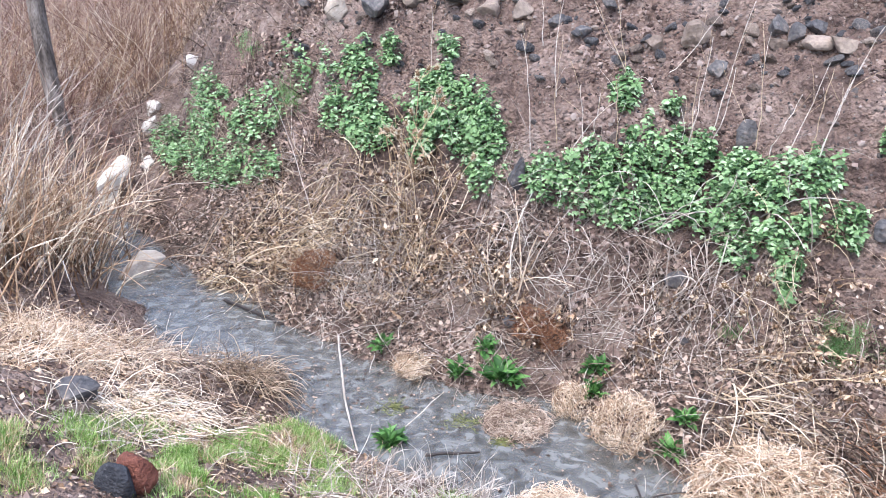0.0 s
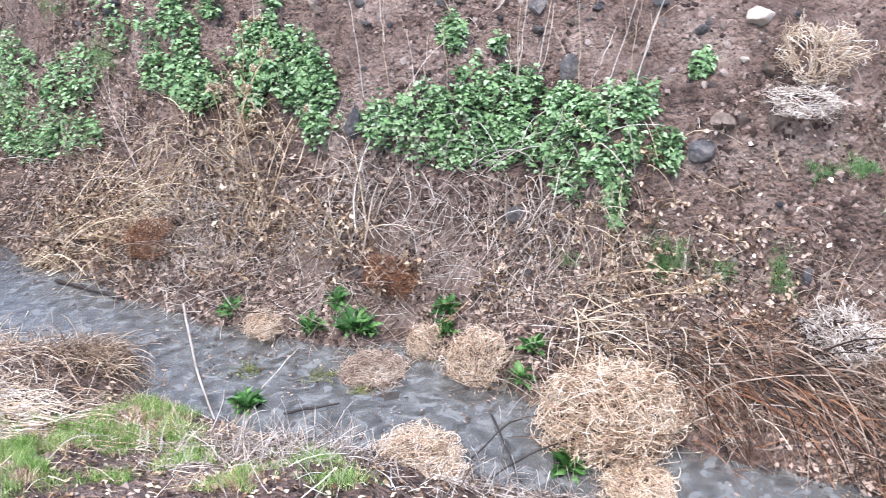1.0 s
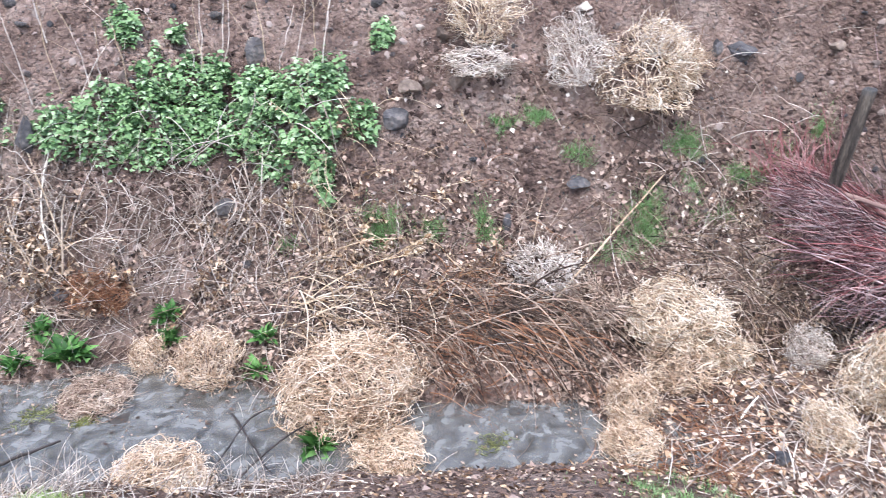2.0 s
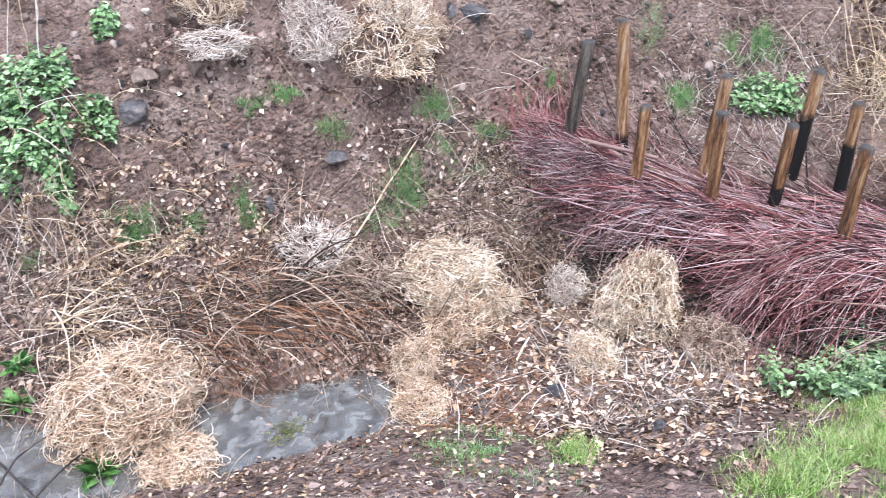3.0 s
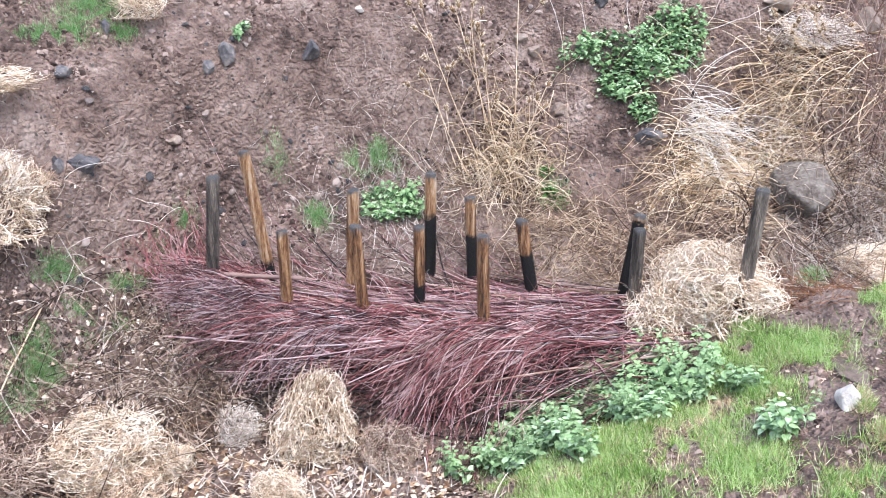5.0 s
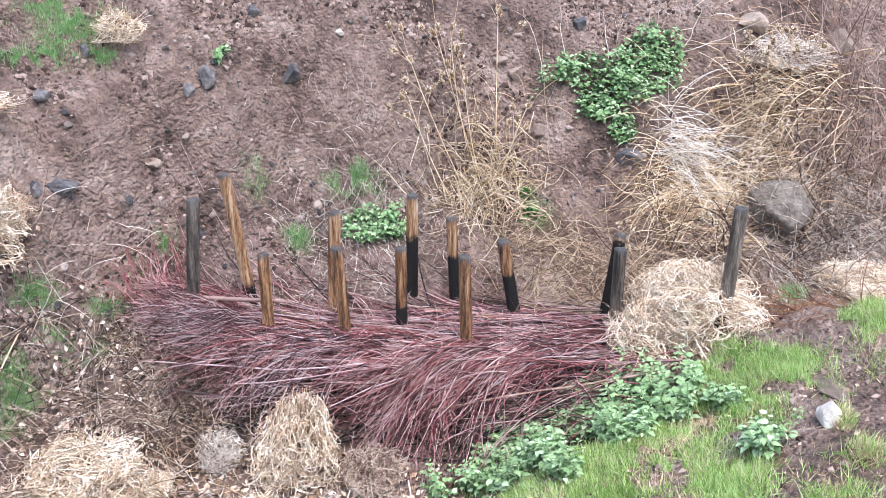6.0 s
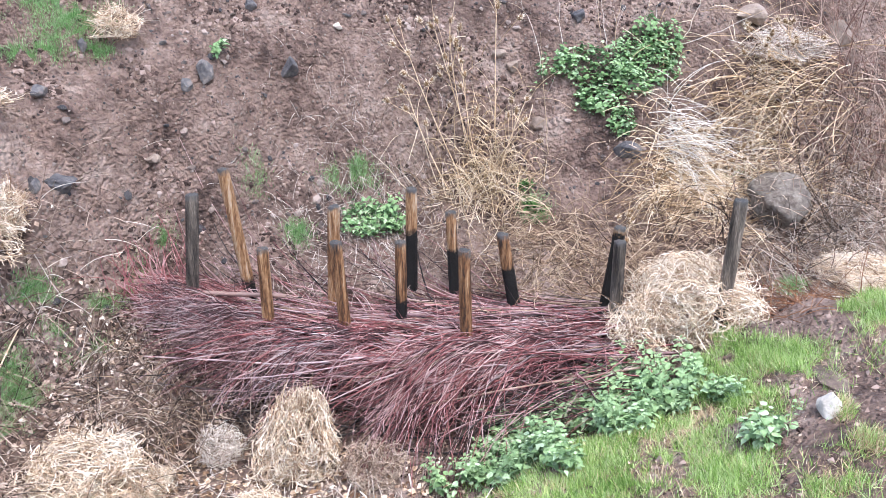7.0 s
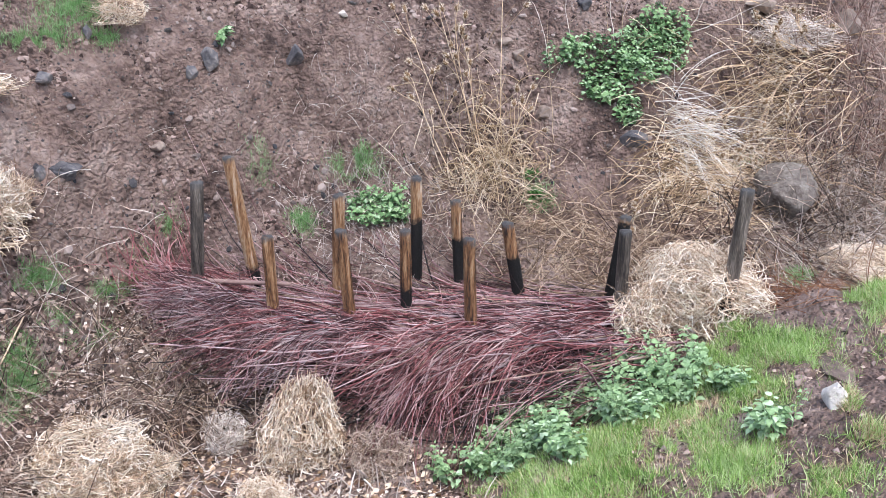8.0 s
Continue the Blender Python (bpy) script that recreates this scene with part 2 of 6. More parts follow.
M_DRY = surface("dry_stems", [(0.17, 0.11, 0.065), (0.36, 0.25, 0.155), (0.58, 0.44, 0.29), (0.76, 0.64, 0.48)], 4, 0.8, 0, vary=0.4, island=True)
M_DULL = surface("dull_brown_stems", [(0.05, 0.035, 0.026), (0.13, 0.088, 0.062), (0.25, 0.175, 0.13), (0.45, 0.35, 0.27)], 4, 0.85, 0, vary=0.4, island=True)
M_RED = surface("red_willow_bark", [(0.040, 0.014, 0.015), (0.145, 0.042, 0.043), (0.30, 0.105, 0.10), (0.52, 0.35, 0.33)], 4, 0.5, 0, vary=0.5, island=True)
M_BRIGHTRED = surface("bright_red_willow_bark", [(0.055, 0.016, 0.016), (0.195, 0.052, 0.050), (0.34, 0.13, 0.12), (0.56, 0.40, 0.37)], 4, 0.5, 0, vary=0.5, island=True)
M_PLUM = surface("grey_plum_willow_bark", [(0.045, 0.022, 0.024), (0.135, 0.070, 0.072), (0.27, 0.155, 0.155), (0.50, 0.40, 0.39)], 4, 0.5, 0, vary=0.5, island=True)
M_MAT = surface("matted_tan_grass", [(0.10, 0.062, 0.040), (0.22, 0.145, 0.092), (0.36, 0.25, 0.165), (0.52, 0.40, 0.28)], 4, 0.85, 0, vary=0.4, island=True)
M_GOLD = surface("golden_dead_stems", [(0.24, 0.155, 0.085), (0.50, 0.35, 0.20), (0.70, 0.53, 0.34), (0.86, 0.73, 0.54)], 4, 0.8, 0, vary=0.4, island=True)
M_WHIP = surface("thicket_stems", [(0.16, 0.088, 0.050), (0.36, 0.225, 0.13), (0.56, 0.40, 0.262), (0.75, 0.62, 0.47)], 3, 0.8, 0, vary=0.4, island=True)
M_LEAF = surface("nettle_leaf", [(0.048, 0.09, 0.032), (0.145, 0.248, 0.092), (0.245, 0.375, 0.162), (0.40, 0.52, 0.30)], 9, 0.55, 0, vary=0.45, island=True, spec=0.22, thin=0.2)
M_LEAF2 = surface("pale_nettle_leaf", [(0.085, 0.145, 0.055), (0.215, 0.325, 0.135), (0.335, 0.465, 0.23), (0.49, 0.61, 0.38)], 9, 0.65, 0, vary=0.4, island=True, spec=0.25, thin=0.2)
M_GRASS = surface("fresh_grass", [(0.13, 0.23, 0.045), (0.27, 0.43, 0.095), (0.42, 0.58, 0.175), (0.62, 0.72, 0.36)], 3, 0.6, 0, vary=0.4, island=True, thin=0.3)
M_LITTER = surface("dead_leaf_litter", [(0.035, 0.022, 0.016), (0.10, 0.06, 0.042), (0.24, 0.155, 0.11), (0.48, 0.36, 0.28)], 8, 0.8, 0, vary=0.5, island=True)
M_PALELEAF = surface("pale_dead_leaves", [(0.16, 0.10, 0.07), (0.40, 0.29, 0.21), (0.62, 0.51, 0.41), (0.80, 0.71, 0.60)], 8, 0.8, 0, vary=0.4, island=True)
M_DEADLEAF = surface("curled_dead_leaves", [(0.11, 0.06, 0.035), (0.27, 0.165, 0.095), (0.46, 0.32, 0.20), (0.66, 0.52, 0.38)], 8, 0.85, 0, vary=0.45, island=True)
M_ROCK = surface("dark_basalt", [(0.030, 0.029, 0.031), (0.070, 0.066, 0.068), (0.125, 0.113, 0.108), (0.22, 0.185, 0.16)], 5, 0.7, 0.8, 30, 0.12, span=0.45)
M_STONE = surface("brown_field_stone", [(0.075, 0.054, 0.042), (0.145, 0.108, 0.084), (0.23, 0.175, 0.137), (0.33, 0.26, 0.205)], 6, 0.8, 0.6, 30, 0.25)
M_PALE = surface("pale_limestone", [(0.28, 0.225, 0.175), (0.43, 0.365, 0.30), (0.58, 0.52, 0.45)], 7, 0.8, 0.6, 30, 0.2)
M_BARK = surface("grey_bark", [(0.05, 0.038, 0.03), (0.15, 0.118, 0.095), (0.27, 0.222, 0.185), (0.40, 0.345, 0.30)], 5, 0.9, 1.0, 30, 0.1, stretch=(3, 3, 0.6), span=0.4)
M_POSTS = {"wood": post_material("weathered_pine", 0.2, False), "grey": post_material("grey_pine", 0.2, True), "low": post_material("pine_charred_low", 0.60, False),
           "mid": post_material("pine_charred_half", 0.72, False), "black": post_material("pine_charred_black", 0.95, False)}
M_DOCK = surface("dock_leaf", [(0.035, 0.095, 0.020), (0.085, 0.20, 0.045), (0.17, 0.33, 0.095)], 9, 0.55, 0, vary=0.4, island=True, spec=0.3, thin=0.2)
M_POLE = surface("brown_smooth_bark", [(0.10, 0.055, 0.045), (0.19, 0.115, 0.095), (0.28, 0.19, 0.165)], 6, 0.6, 0.3, 40, 0.1)
M_CINDER = surface("black_cinder", [(0.012, 0.012, 0.014), (0.035, 0.035, 0.04), (0.08, 0.08, 0.085)], 14, 0.8, 1.0, 60, 0.1)
M_SCORIA = surface("red_scoria", [(0.075, 0.026, 0.018), (0.16, 0.058, 0.038), (0.25, 0.105, 0.072)], 14, 0.9, 1.0, 60, 0.1)
M_BOULDER = surface("grey_boulder", [(0.055, 0.042, 0.034), (0.12, 0.097, 0.078), (0.19, 0.165, 0.138), (0.28, 0.26, 0.225)], 5, 0.85, 1.0, 24, 0.1, span=0.4)
M_GREYSTEM = surface("grey_dead_stems", [(0.17, 0.13, 0.105), (0.33, 0.27, 0.22), (0.50, 0.42, 0.355), (0.68, 0.60, 0.52)], 5, 0.85, 0, vary=0.4, island=True)
M_MAUVE = surface("pale_mauve_bark", [(0.12, 0.058, 0.058), (0.22, 0.125, 0.122), (0.32, 0.215, 0.21), (0.45, 0.345, 0.33)], 4, 0.5, 0, vary=0.4)
M_HILLGRASS = surface("fine_hill_grass", [(0.10, 0.21, 0.06), (0.18, 0.35, 0.11), (0.29, 0.48, 0.18), (0.45, 0.60, 0.32)], 3, 0.6, 0, vary=0.4, island=True, thin=0.3)
M_CONE = surface("teasel_core", [(0.10, 0.055, 0.025), (0.20, 0.12, 0.06), (0.30, 0.20, 0.11)], 20, 0.9, 0, vary=0.2, island=True)
M_BLEACH = surface("bleached_white_stems", [(0.50, 0.43, 0.34), (0.70, 0.64, 0.55), (0.86, 0.82, 0.75)], 5, 0.8, 0, vary=0.3, island=True)
M_TEASEL = surface("teasel_head", [(0.42, 0.32, 0.21), (0.66, 0.54, 0.39), (0.84, 0.74, 0.60)], 20, 0.85, 0, vary=0.3, island=True)
M_THORN = surface("red_brown_thicket", [(0.13, 0.065, 0.050), (0.26, 0.155, 0.115), (0.40, 0.265, 0.205), (0.54, 0.41, 0.33)], 3, 0.85, 0, vary=0.4, island=True)
M_PEBBLE = surface("pebbles", [(0.045, 0.036, 0.034), (0.11, 0.08, 0.067), (0.18, 0.135, 0.11), (0.31, 0.25, 0.21)], 6, 0.85, 0, vary=0.5, island=True)
M_GRAVEL = surface("mixed_small_stones", [(0.04, 0.037, 0.038), (0.10, 0.08, 0.07), (0.17, 0.128, 0.105), (0.29, 0.23, 0.195)], 9, 0.8, 0, vary=0.5, island=True)
M_CRUMB = surface("soil_crumbs", [(0.045, 0.028, 0.022), (0.125, 0.080, 0.064), (0.21, 0.145, 0.116), (0.31, 0.23, 0.19)], 4, 0.95, 0, vary=0.5, island=True)
M_STRAWBLADE = surface("dry_grass_blade", [(0.33, 0.225, 0.125), (0.56, 0.42, 0.255), (0.74, 0.60, 0.42)], 4, 0.85, 0, vary=0.4, island=True)
M_WHITE = surface("white_limestone", [(0.42, 0.36, 0.29), (0.62, 0.56, 0.48), (0.80, 0.76, 0.70)], 7, 0.8, 0.8, 30, 0.15)
M_MUD = surface("wet_stream_mud", [(0.022, 0.019, 0.017), (0.05, 0.043, 0.037), (0.09, 0.078, 0.066), (0.16, 0.14, 0.115)], 3, 0.7, 0.6, 20, 0.0)
M_DARKSTEM = surface("dark_brown_stems", [(0.025, 0.015, 0.010), (0.075, 0.043, 0.028), (0.16, 0.10, 0.068), (0.36, 0.26, 0.19)], 4, 0.85, 0, vary=0.45, island=True)
M_ALGAE = surface("stream_algae", [(0.06, 0.065, 0.02), (0.13, 0.14, 0.04), (0.22, 0.22, 0.08)], 9, 0.7, 0, vary=0.4, island=True)
# wet sticks in the stream; in the dam this near-black paints gap shade
M_DARKTWIG = surface("wet_and_gap_shade_twig", [(0.012, 0.009, 0.008), (0.035, 0.027, 0.024), (0.07, 0.055, 0.05)], 9, 0.6, 0, vary=0.3, island=True)


# ---------------------------------------------------------------- builders
def mesh_of(name, verts, faces, material, smooth=True):
    """A mesh from an array of corners and an array of faces with one number of corners each."""
    verts, faces = np.asarray(verts, np.float32), np.asarray(faces, np.int32)
    me = bpy.data.meshes.new(name)
    me.vertices.add(len(verts))
    me.vertices.foreach_set("co", verts.ravel())
    k = faces.shape[1]
    me.loops.add(faces.size)
    me.loops.foreach_set("vertex_index", faces.ravel())
    me.polygons.add(len(faces))
    me.polygons.foreach_set("loop_start", np.arange(len(faces), dtype=np.int32) * k)
    me.polygons.foreach_set("use_smooth", np.full(len(faces), smooth))
    me.update(calc_edges=True)
    me.materials.append(material)
    return me


def tubes(points, radii, sides=3):
    """Tubes along N polylines of K points: arrays (N, K, 3) and (N, K)."""
    points = np.asarray(points, float)
    N, K, _ = points.shape
    radii = np.broadcast_to(np.asarray(radii, float), (N, K))
    along = np.gradient(points, axis=1)
    along /= np.linalg.norm(along, axis=2, keepdims=True) + 1e-12
    ref = np.where(np.abs(along[..., 2:]) > 0.9, np.array([1.0, 0, 0]), np.array([0, 0, 1.0]))
    u = np.cross(along, ref)
    u /= np.linalg.norm(u, axis=2, keepdims=True) + 1e-12
    v = np.cross(along, u)
    ang = np.arange(sides) / sides * 2 * np.pi
    ring = points[:, :, None] + radii[:, :, None, None] * (np.cos(ang)[:, None] * u[:, :, None] + np.sin(ang)[:, None] * v[:, :, None])
    idx = np.arange(N * K * sides).reshape(N, K, sides)
    nxt = np.roll(idx, -1, axis=2)
    f = np.stack([idx[:, :-1], nxt[:, :-1], nxt[:, 1:], idx[:, 1:]], -1).reshape(-1, 4)
    return ring.reshape(-1, 3), f


def ribbons(points, radii):
    """Thin flat strands along N polylines of K points, for tips finer than can be seen round."""
    points = np.asarray(points, float)
    N, K, _ = points.shape
    radii = np.broadcast_to(np.asarray(radii, float), (N, K))
    run = np.gradient(points, axis=1)
    side = np.cross(run, points[:, -1:] - points[:, :1] + np.array([0.3, 0.5, 0.7]) * np.linalg.norm(run, axis=2, keepdims=True).mean() * 2)
    side /= np.linalg.norm(side, axis=2, keepdims=True) + 1e-12
    v = np.stack([points - side * radii[..., None], points + side * radii[..., None]], 2)
    idx = np.arange(N * K * 2).reshape(N, K, 2)
    return v.reshape(-1, 3), np.stack([idx[:, :-1, 0], idx[:, :-1, 1], idx[:, 1:, 1], idx[:, 1:, 0]], -1).reshape(-1, 4)


def wander(start, heading, length, steps, curl, drop, rng, keep_up=0.0):
    """N curved polylines that start at start, head along heading, bend at random (curl) and sag (drop)."""
    N = len(start)
    step = (np.asarray(length) / (steps - 1)).reshape(-1, 1)
    p, h = np.array(start, float), np.array(heading, float)
    h /= np.linalg.norm(h, axis=1, keepdims=True) + 1e-12
    bend = rng.normal(0, curl, (N, 3))
    out = [p]
    for i in range(steps - 1):
        h = h + bend + rng.normal(0, curl * 0.6, (N, 3)) + np.array([0, 0, -drop + keep_up])
        h /= np.linalg.norm(h, axis=1, keepdims=True) + 1e-12
        p = p + h * step
        out.append(p)
    return np.stack(out, 1)


def join(*pieces):
    """Joins pairs of corners and faces."""
    vs, fs, k = [], [], 0
    for v, f in pieces:
        vs.append(v)
        fs.append(np.asarray(f) + k)
        k += len(v)
    return np.concatenate(vs), np.concatenate(fs)


def part(name, data, material, parent=None, label="", smooth=True):
    ob = new(name, mesh_of(name, data[0], data[1], material, smooth))
    ob.parent = parent
    return tagged(ob, label)


def ball_dirs(n, rng):
    v = rng.normal(0, 1, (n, 3))
    return v / np.linalg.norm(v, axis=1, keepdims=True)


def on_ground(x, y, sink=0.0):
    return np.stack([x, y, height(x, y) - sink], -1)


# ---------------------------------------------------------------- the ground and the water
def spread(lo, hi, fine, a, b):
    """Grid lines from lo to hi, at the fine step between a and b and ever wider outside."""
    mid = list(np.arange(a, b, fine))
    out, step, p = [], fine, b
    while p < hi:
        out.append(p)
        step *= 1.25
        p += step
    pre, step, p = [], fine * 1.25, a - fine * 1.25
    while p > lo:
        pre.append(p)
        step *= 1.25
        p -= step
    return np.array(pre[::-1] + mid + out)


gx, gy = spread(-300, 300, 0.026, -2.6, 8.6), spread(-300, 300, 0.026, -1.4, 8.0)
GX, GY = np.meshgrid(gx, gy)
gi = np.arange(GX.size).reshape(GX.shape)
ground = new("ground", mesh_of("ground", np.stack([GX, GY, height(GX, GY)], -1).reshape(-1, 3),
             np.stack([gi[:-1, :-1], gi[:-1, 1:], gi[1:, 1:], gi[1:, :-1]], -1).reshape(-1, 4), M_SOIL))
tagged(ground, "damp brown gully banks of stony soil with clods", "ground", kind="structure")

mx_, my_ = np.meshgrid(np.arange(-6, 3.4, 0.08), np.arange(2.6, 9, 0.08))
mi_ = np.arange(mx_.size).reshape(mx_.shape)
mz_ = -0.045 + 0.035 * grain(mx_, my_, 0.45, 15) + 0.024 * grain(mx_, my_, 0.15, 16)
mud = new("stream_bed", mesh_of("stream_bed", np.stack([mx_, my_, mz_], -1).reshape(-1, 3), np.stack([mi_[:-1, :-1], mi_[:-1, 1:], mi_[1:, 1:], mi_[1:, :-1]], -1).reshape(-1, 4), M_MUD))
tagged(mud, "dark wet mud on the floor of the stream", "stream bed", kind="structure")
wx, wy = np.meshgrid(np.linspace(-6, 3.4, 95), np.linspace(2.6, 9, 65))
wi = np.arange(wx.size).reshape(wx.shape)
water = new("water", mesh_of("water", np.stack([wx, wy, np.full(wx.shape, 0.0)], -1).reshape(-1, 3),
            np.stack([wi[:-1, :-1], wi[:-1, 1:], wi[1:, 1:], wi[1:, :-1]], -1).reshape(-1, 4), M_WATER))
water.visible_shadow = False
tagged(water, "shallow grey stream with small ripples over mud", "stream", kind="structure")


# ---------------------------------------------------------------- the brush dam: posts
def wooden_post(x, y, base, top, lean_x, lean_y, radius, material, seed):
    rng = np.random.default_rng(seed)
    sides, rings = 14, 16
    z = np.linspace(-0.35, top - base, rings)
    ang = np.arange(sides) / sides * 2 * np.pi
    shape = 1 + 0.05 * rng.normal(0, 1, sides)
    v = []
    for k, h in enumerate(z):
        r = radius * (1.04 - 0.08 * k / rings) * shape * (1 + 0.02 * rng.normal(0, 1, sides))
        v.append(np.stack([r * np.cos(ang) + lean_x * h, r * np.sin(ang) + lean_y * h, np.full(sides, h)], -1))
    h = z[-1]
    for share, up in ((0.88, 0.008), (0.3, 0.010)):
        v.append(np.stack([radius * share * shape * np.cos(ang) + lean_x * h, radius * share * shape * np.sin(ang) + lean_y * h, h + up + 0.002 * rng.normal(0, 1, sides)], -1))
    n = len(v)
    idx = np.arange(n * sides).reshape(n, sides)
    nx = np.roll(idx, -1, 1)
    f = np.stack([idx[:-1], nx[:-1], nx[1:], idx[1:]], -1).reshape(-1, 4)
    cap = np.array([[idx[-1, 0], idx[-1, k], idx[-1, k + 1], idx[-1, k + 2]] for k in range(1, sides - 2, 2)])
    ob = new("wooden_post", mesh_of("wooden_post", np.concatenate(v), np.concatenate([f, cap]), material))
    ob.location = (x, y, base)
    return ob


POSTS = [(5.21, 3.48, 0.97, 1.69, 0.06, -0.08), (5.61, 3.27, 1.05, 1.8, -0.06, 0.1), (5.16, 2.85, 0.84, 1.38, 0.0, -0.0), (5.83, 2.63, 0.81, 1.49, 0.02, -0.04), (5.41, 2.35, 0.56, 1.39, -0.02, 0.06), (5.65, 2.01, 0.55, 1.34, -0.0, 0.0), (6.1, 2.08, 0.72, 1.6, 0.0, -0.01), (6.2, 1.75, 0.66, 1.41, -0.01, 0.05), (5.5, 1.47, 0.64, 1.39, -0.01, 0.03), (6.11, 1.24, 0.68, 1.31, -0.04, 0.18), (6.2, 0.57, 0.71, 1.41, 0.01, -0.1), (5.85, 0.47, 0.97, 1.43, -0.0, 0.01), (5.94, -0.26, 1.16, 1.77, -0.0, -0.03)]
POST_KINDS = ["grey", "wood", "wood", "wood", "wood", "low", "mid", "mid", "wood", "mid", "black", "grey", "grey"]
POST_LABELS = {"wood": "round orange-brown wooden post with a weathered dark top", "grey": "round weathered grey wooden post standing in the brush dam",
               "low": "wooden post charred black at its foot", "mid": "wooden post, lower half charred black, driven into the dam", "black": "leaning wooden post charred black all over"}
for i, ((x, y, b0, t0, lx, ly), kind) in enumerate(zip(POSTS, POST_KINDS)):
    tagged(wooden_post(x, y, b0, t0, lx, ly, 0.044 + 0.004 * (i % 3 == 0), M_POSTS[kind], 40 + i), POST_LABELS[kind], "post", "posts of the brush dam")


# ---------------------------------------------------------------- the brush dam: red willow brush
def along(lines, pick, s):
    """Points and headings at the shares s of the picked polylines."""
    k = lines.shape[1] - 1
    i = np.minimum((s * k).astype(int), k - 1)
    a, b = lines[pick, i], lines[pick, i + 1]
    return a + (b - a) * (s * k - i)[:, None], (b - a) / (np.linalg.norm(b - a, axis=1, keepdims=True) + 1e-9)


DAM_A, DAM_B = np.array([5.05, 3.75]), np.array([5.75, 0.35])
DAM_U = DAM_B - DAM_A
DAM_LEN = np.linalg.norm(DAM_U)
DAM_U = DAM_U / DAM_LEN
DAM_V = np.array([DAM_U[1], -DAM_U[0]])  # downstream


def brush_top(u, v):
    """Level of the brush, u metres along the dam from its far end, v metres downstream of it."""
    crest = np.interp(u, [-0.6, 0, 0.5, 1.2, 2.2, 3.0, 3.6], [1.12, 1.02, 0.88, 0.74, 0.72, 0.80, 0.86])
    fall = np.interp(v, [-0.9, -0.45, 0, 0.35, 0.7, 1.0, 1.3], [-0.16, -0.05, 0, -0.05, -0.24, -0.56, -0.78])
    return crest + fall


def brush(n, u0, u1, v0, v1, turn, length, spread, seed, sink=0.20, fan=0.0):
    """Switches laid along the dam: each starts in the given stretch, runs back along it and drifts downstream by turn radians."""
    rng = np.random.default_rng(seed)
    K = 8
    u, v = rng.uniform(u0, u1, n), rng.uniform(v0, v1, n)
    L = rng.uniform(0.6, 1.0, n) * length
    ang = turn + rng.normal(0, spread, n) + fan * (v - (v0 + v1) / 2)
    bend = rng.normal(0.12, 0.40, n)
    deep = rng.uniform(0, 1, n) ** 1.3 * sink
    pts = []
    for k in range(K):
        s = k / (K - 1)
        a = ang + bend * s + 0.02 * rng.normal(0, 1, n)
        if k:
            u, v = u - np.cos(a) * L / (K - 1), v + np.sin(a) * L / (K - 1)
        z = brush_top(u, v) - deep * (1 - 0.5 * s) + 0.004 * rng.normal(0, 1, n) + 0.05 * np.sin(3 * s + deep * 30) * s
        xy = DAM_A + u[:, None] * DAM_U + v[:, None] * DAM_V
        z = np.maximum(z, height(xy[:, 0], xy[:, 1], False) + 0.02)
        pts.append(np.concatenate([xy, z[:, None]], 1))
    pts = np.stack(pts, 1)
    pts[:, 4:, 2] += 0.02 * rng.normal(0, 1, (n, 1)) * np.linspace(0.2, 1, K - 4)
    keep = ~((u < 0.25 - 0.5 * np.minimum(v, 0.3)) & (v > 0.35)) & ~((u < 0.9) & (v > 0.75)) & (v < 1.0) & (u > -0.12 + 0.3 * np.clip(v, 0, 1))
    return pts[keep]


def switches(p, rng, thick):
    rad = thick * np.linspace(1.25, 0.4, p.shape[1])[None] * rng.uniform(0.4, 1.6, (len(p), 1))
    return tubes(p, rad, 3)


brush_dam = new("brush_dam")
brush_dam.location = (0, 0, 0)
tagged(brush_dam, "low dam of cut red willow brush woven between posts", "brush dam")
def bundle(n, u, v, turn, length, fan, seed, lift=0.05, bend=0.25, wide=0.10):
    """A sheaf of switches from one place on the dam: side by side at the cut ends, fanned and bent down at the tips."""
    rng = np.random.default_rng(seed)
    K = 9
    off = rng.normal(0, 1, n)
    u, v = u + wide * off * np.sin(turn) + rng.normal(0, 0.10, n), v + wide * off * np.cos(turn) * 0.6 + rng.normal(0, 0.05, n)
    L = rng.uniform(0.55, 1.05, n) * length
    ang = turn - fan * off * 0.5 + rng.normal(0, 0.20, n)
    bow = rng.normal(bend, 0.32, n)
    deep = rng.uniform(-0.6, 2.0, n) * lift
    pts = []
    for k in range(K):
        s = k / (K - 1)
        if k:
            a = ang + bow * s + 0.07 * rng.normal(0, 1, n)
            u, v = u - np.cos(a) * L / (K - 1), v + np.sin(a) * L / (K - 1)
        z = brush_top(u, v) + lift * np.sin(np.pi * min(1, s * 1.2)) + 0.02 - deep + 0.005 * rng.normal(0, 1, n)
        xy = DAM_A + u[:, None] * DAM_U + v[:, None] * DAM_V
        z = np.maximum(z, height(xy[:, 0], xy[:, 1], False) + 0.02)
        pts.append(np.concatenate([xy, z[:, None]], 1))
    return np.stack(pts, 1)[(u > -0.12 + 0.3 * np.clip(v, 0, 1)) | (turn > 2)]


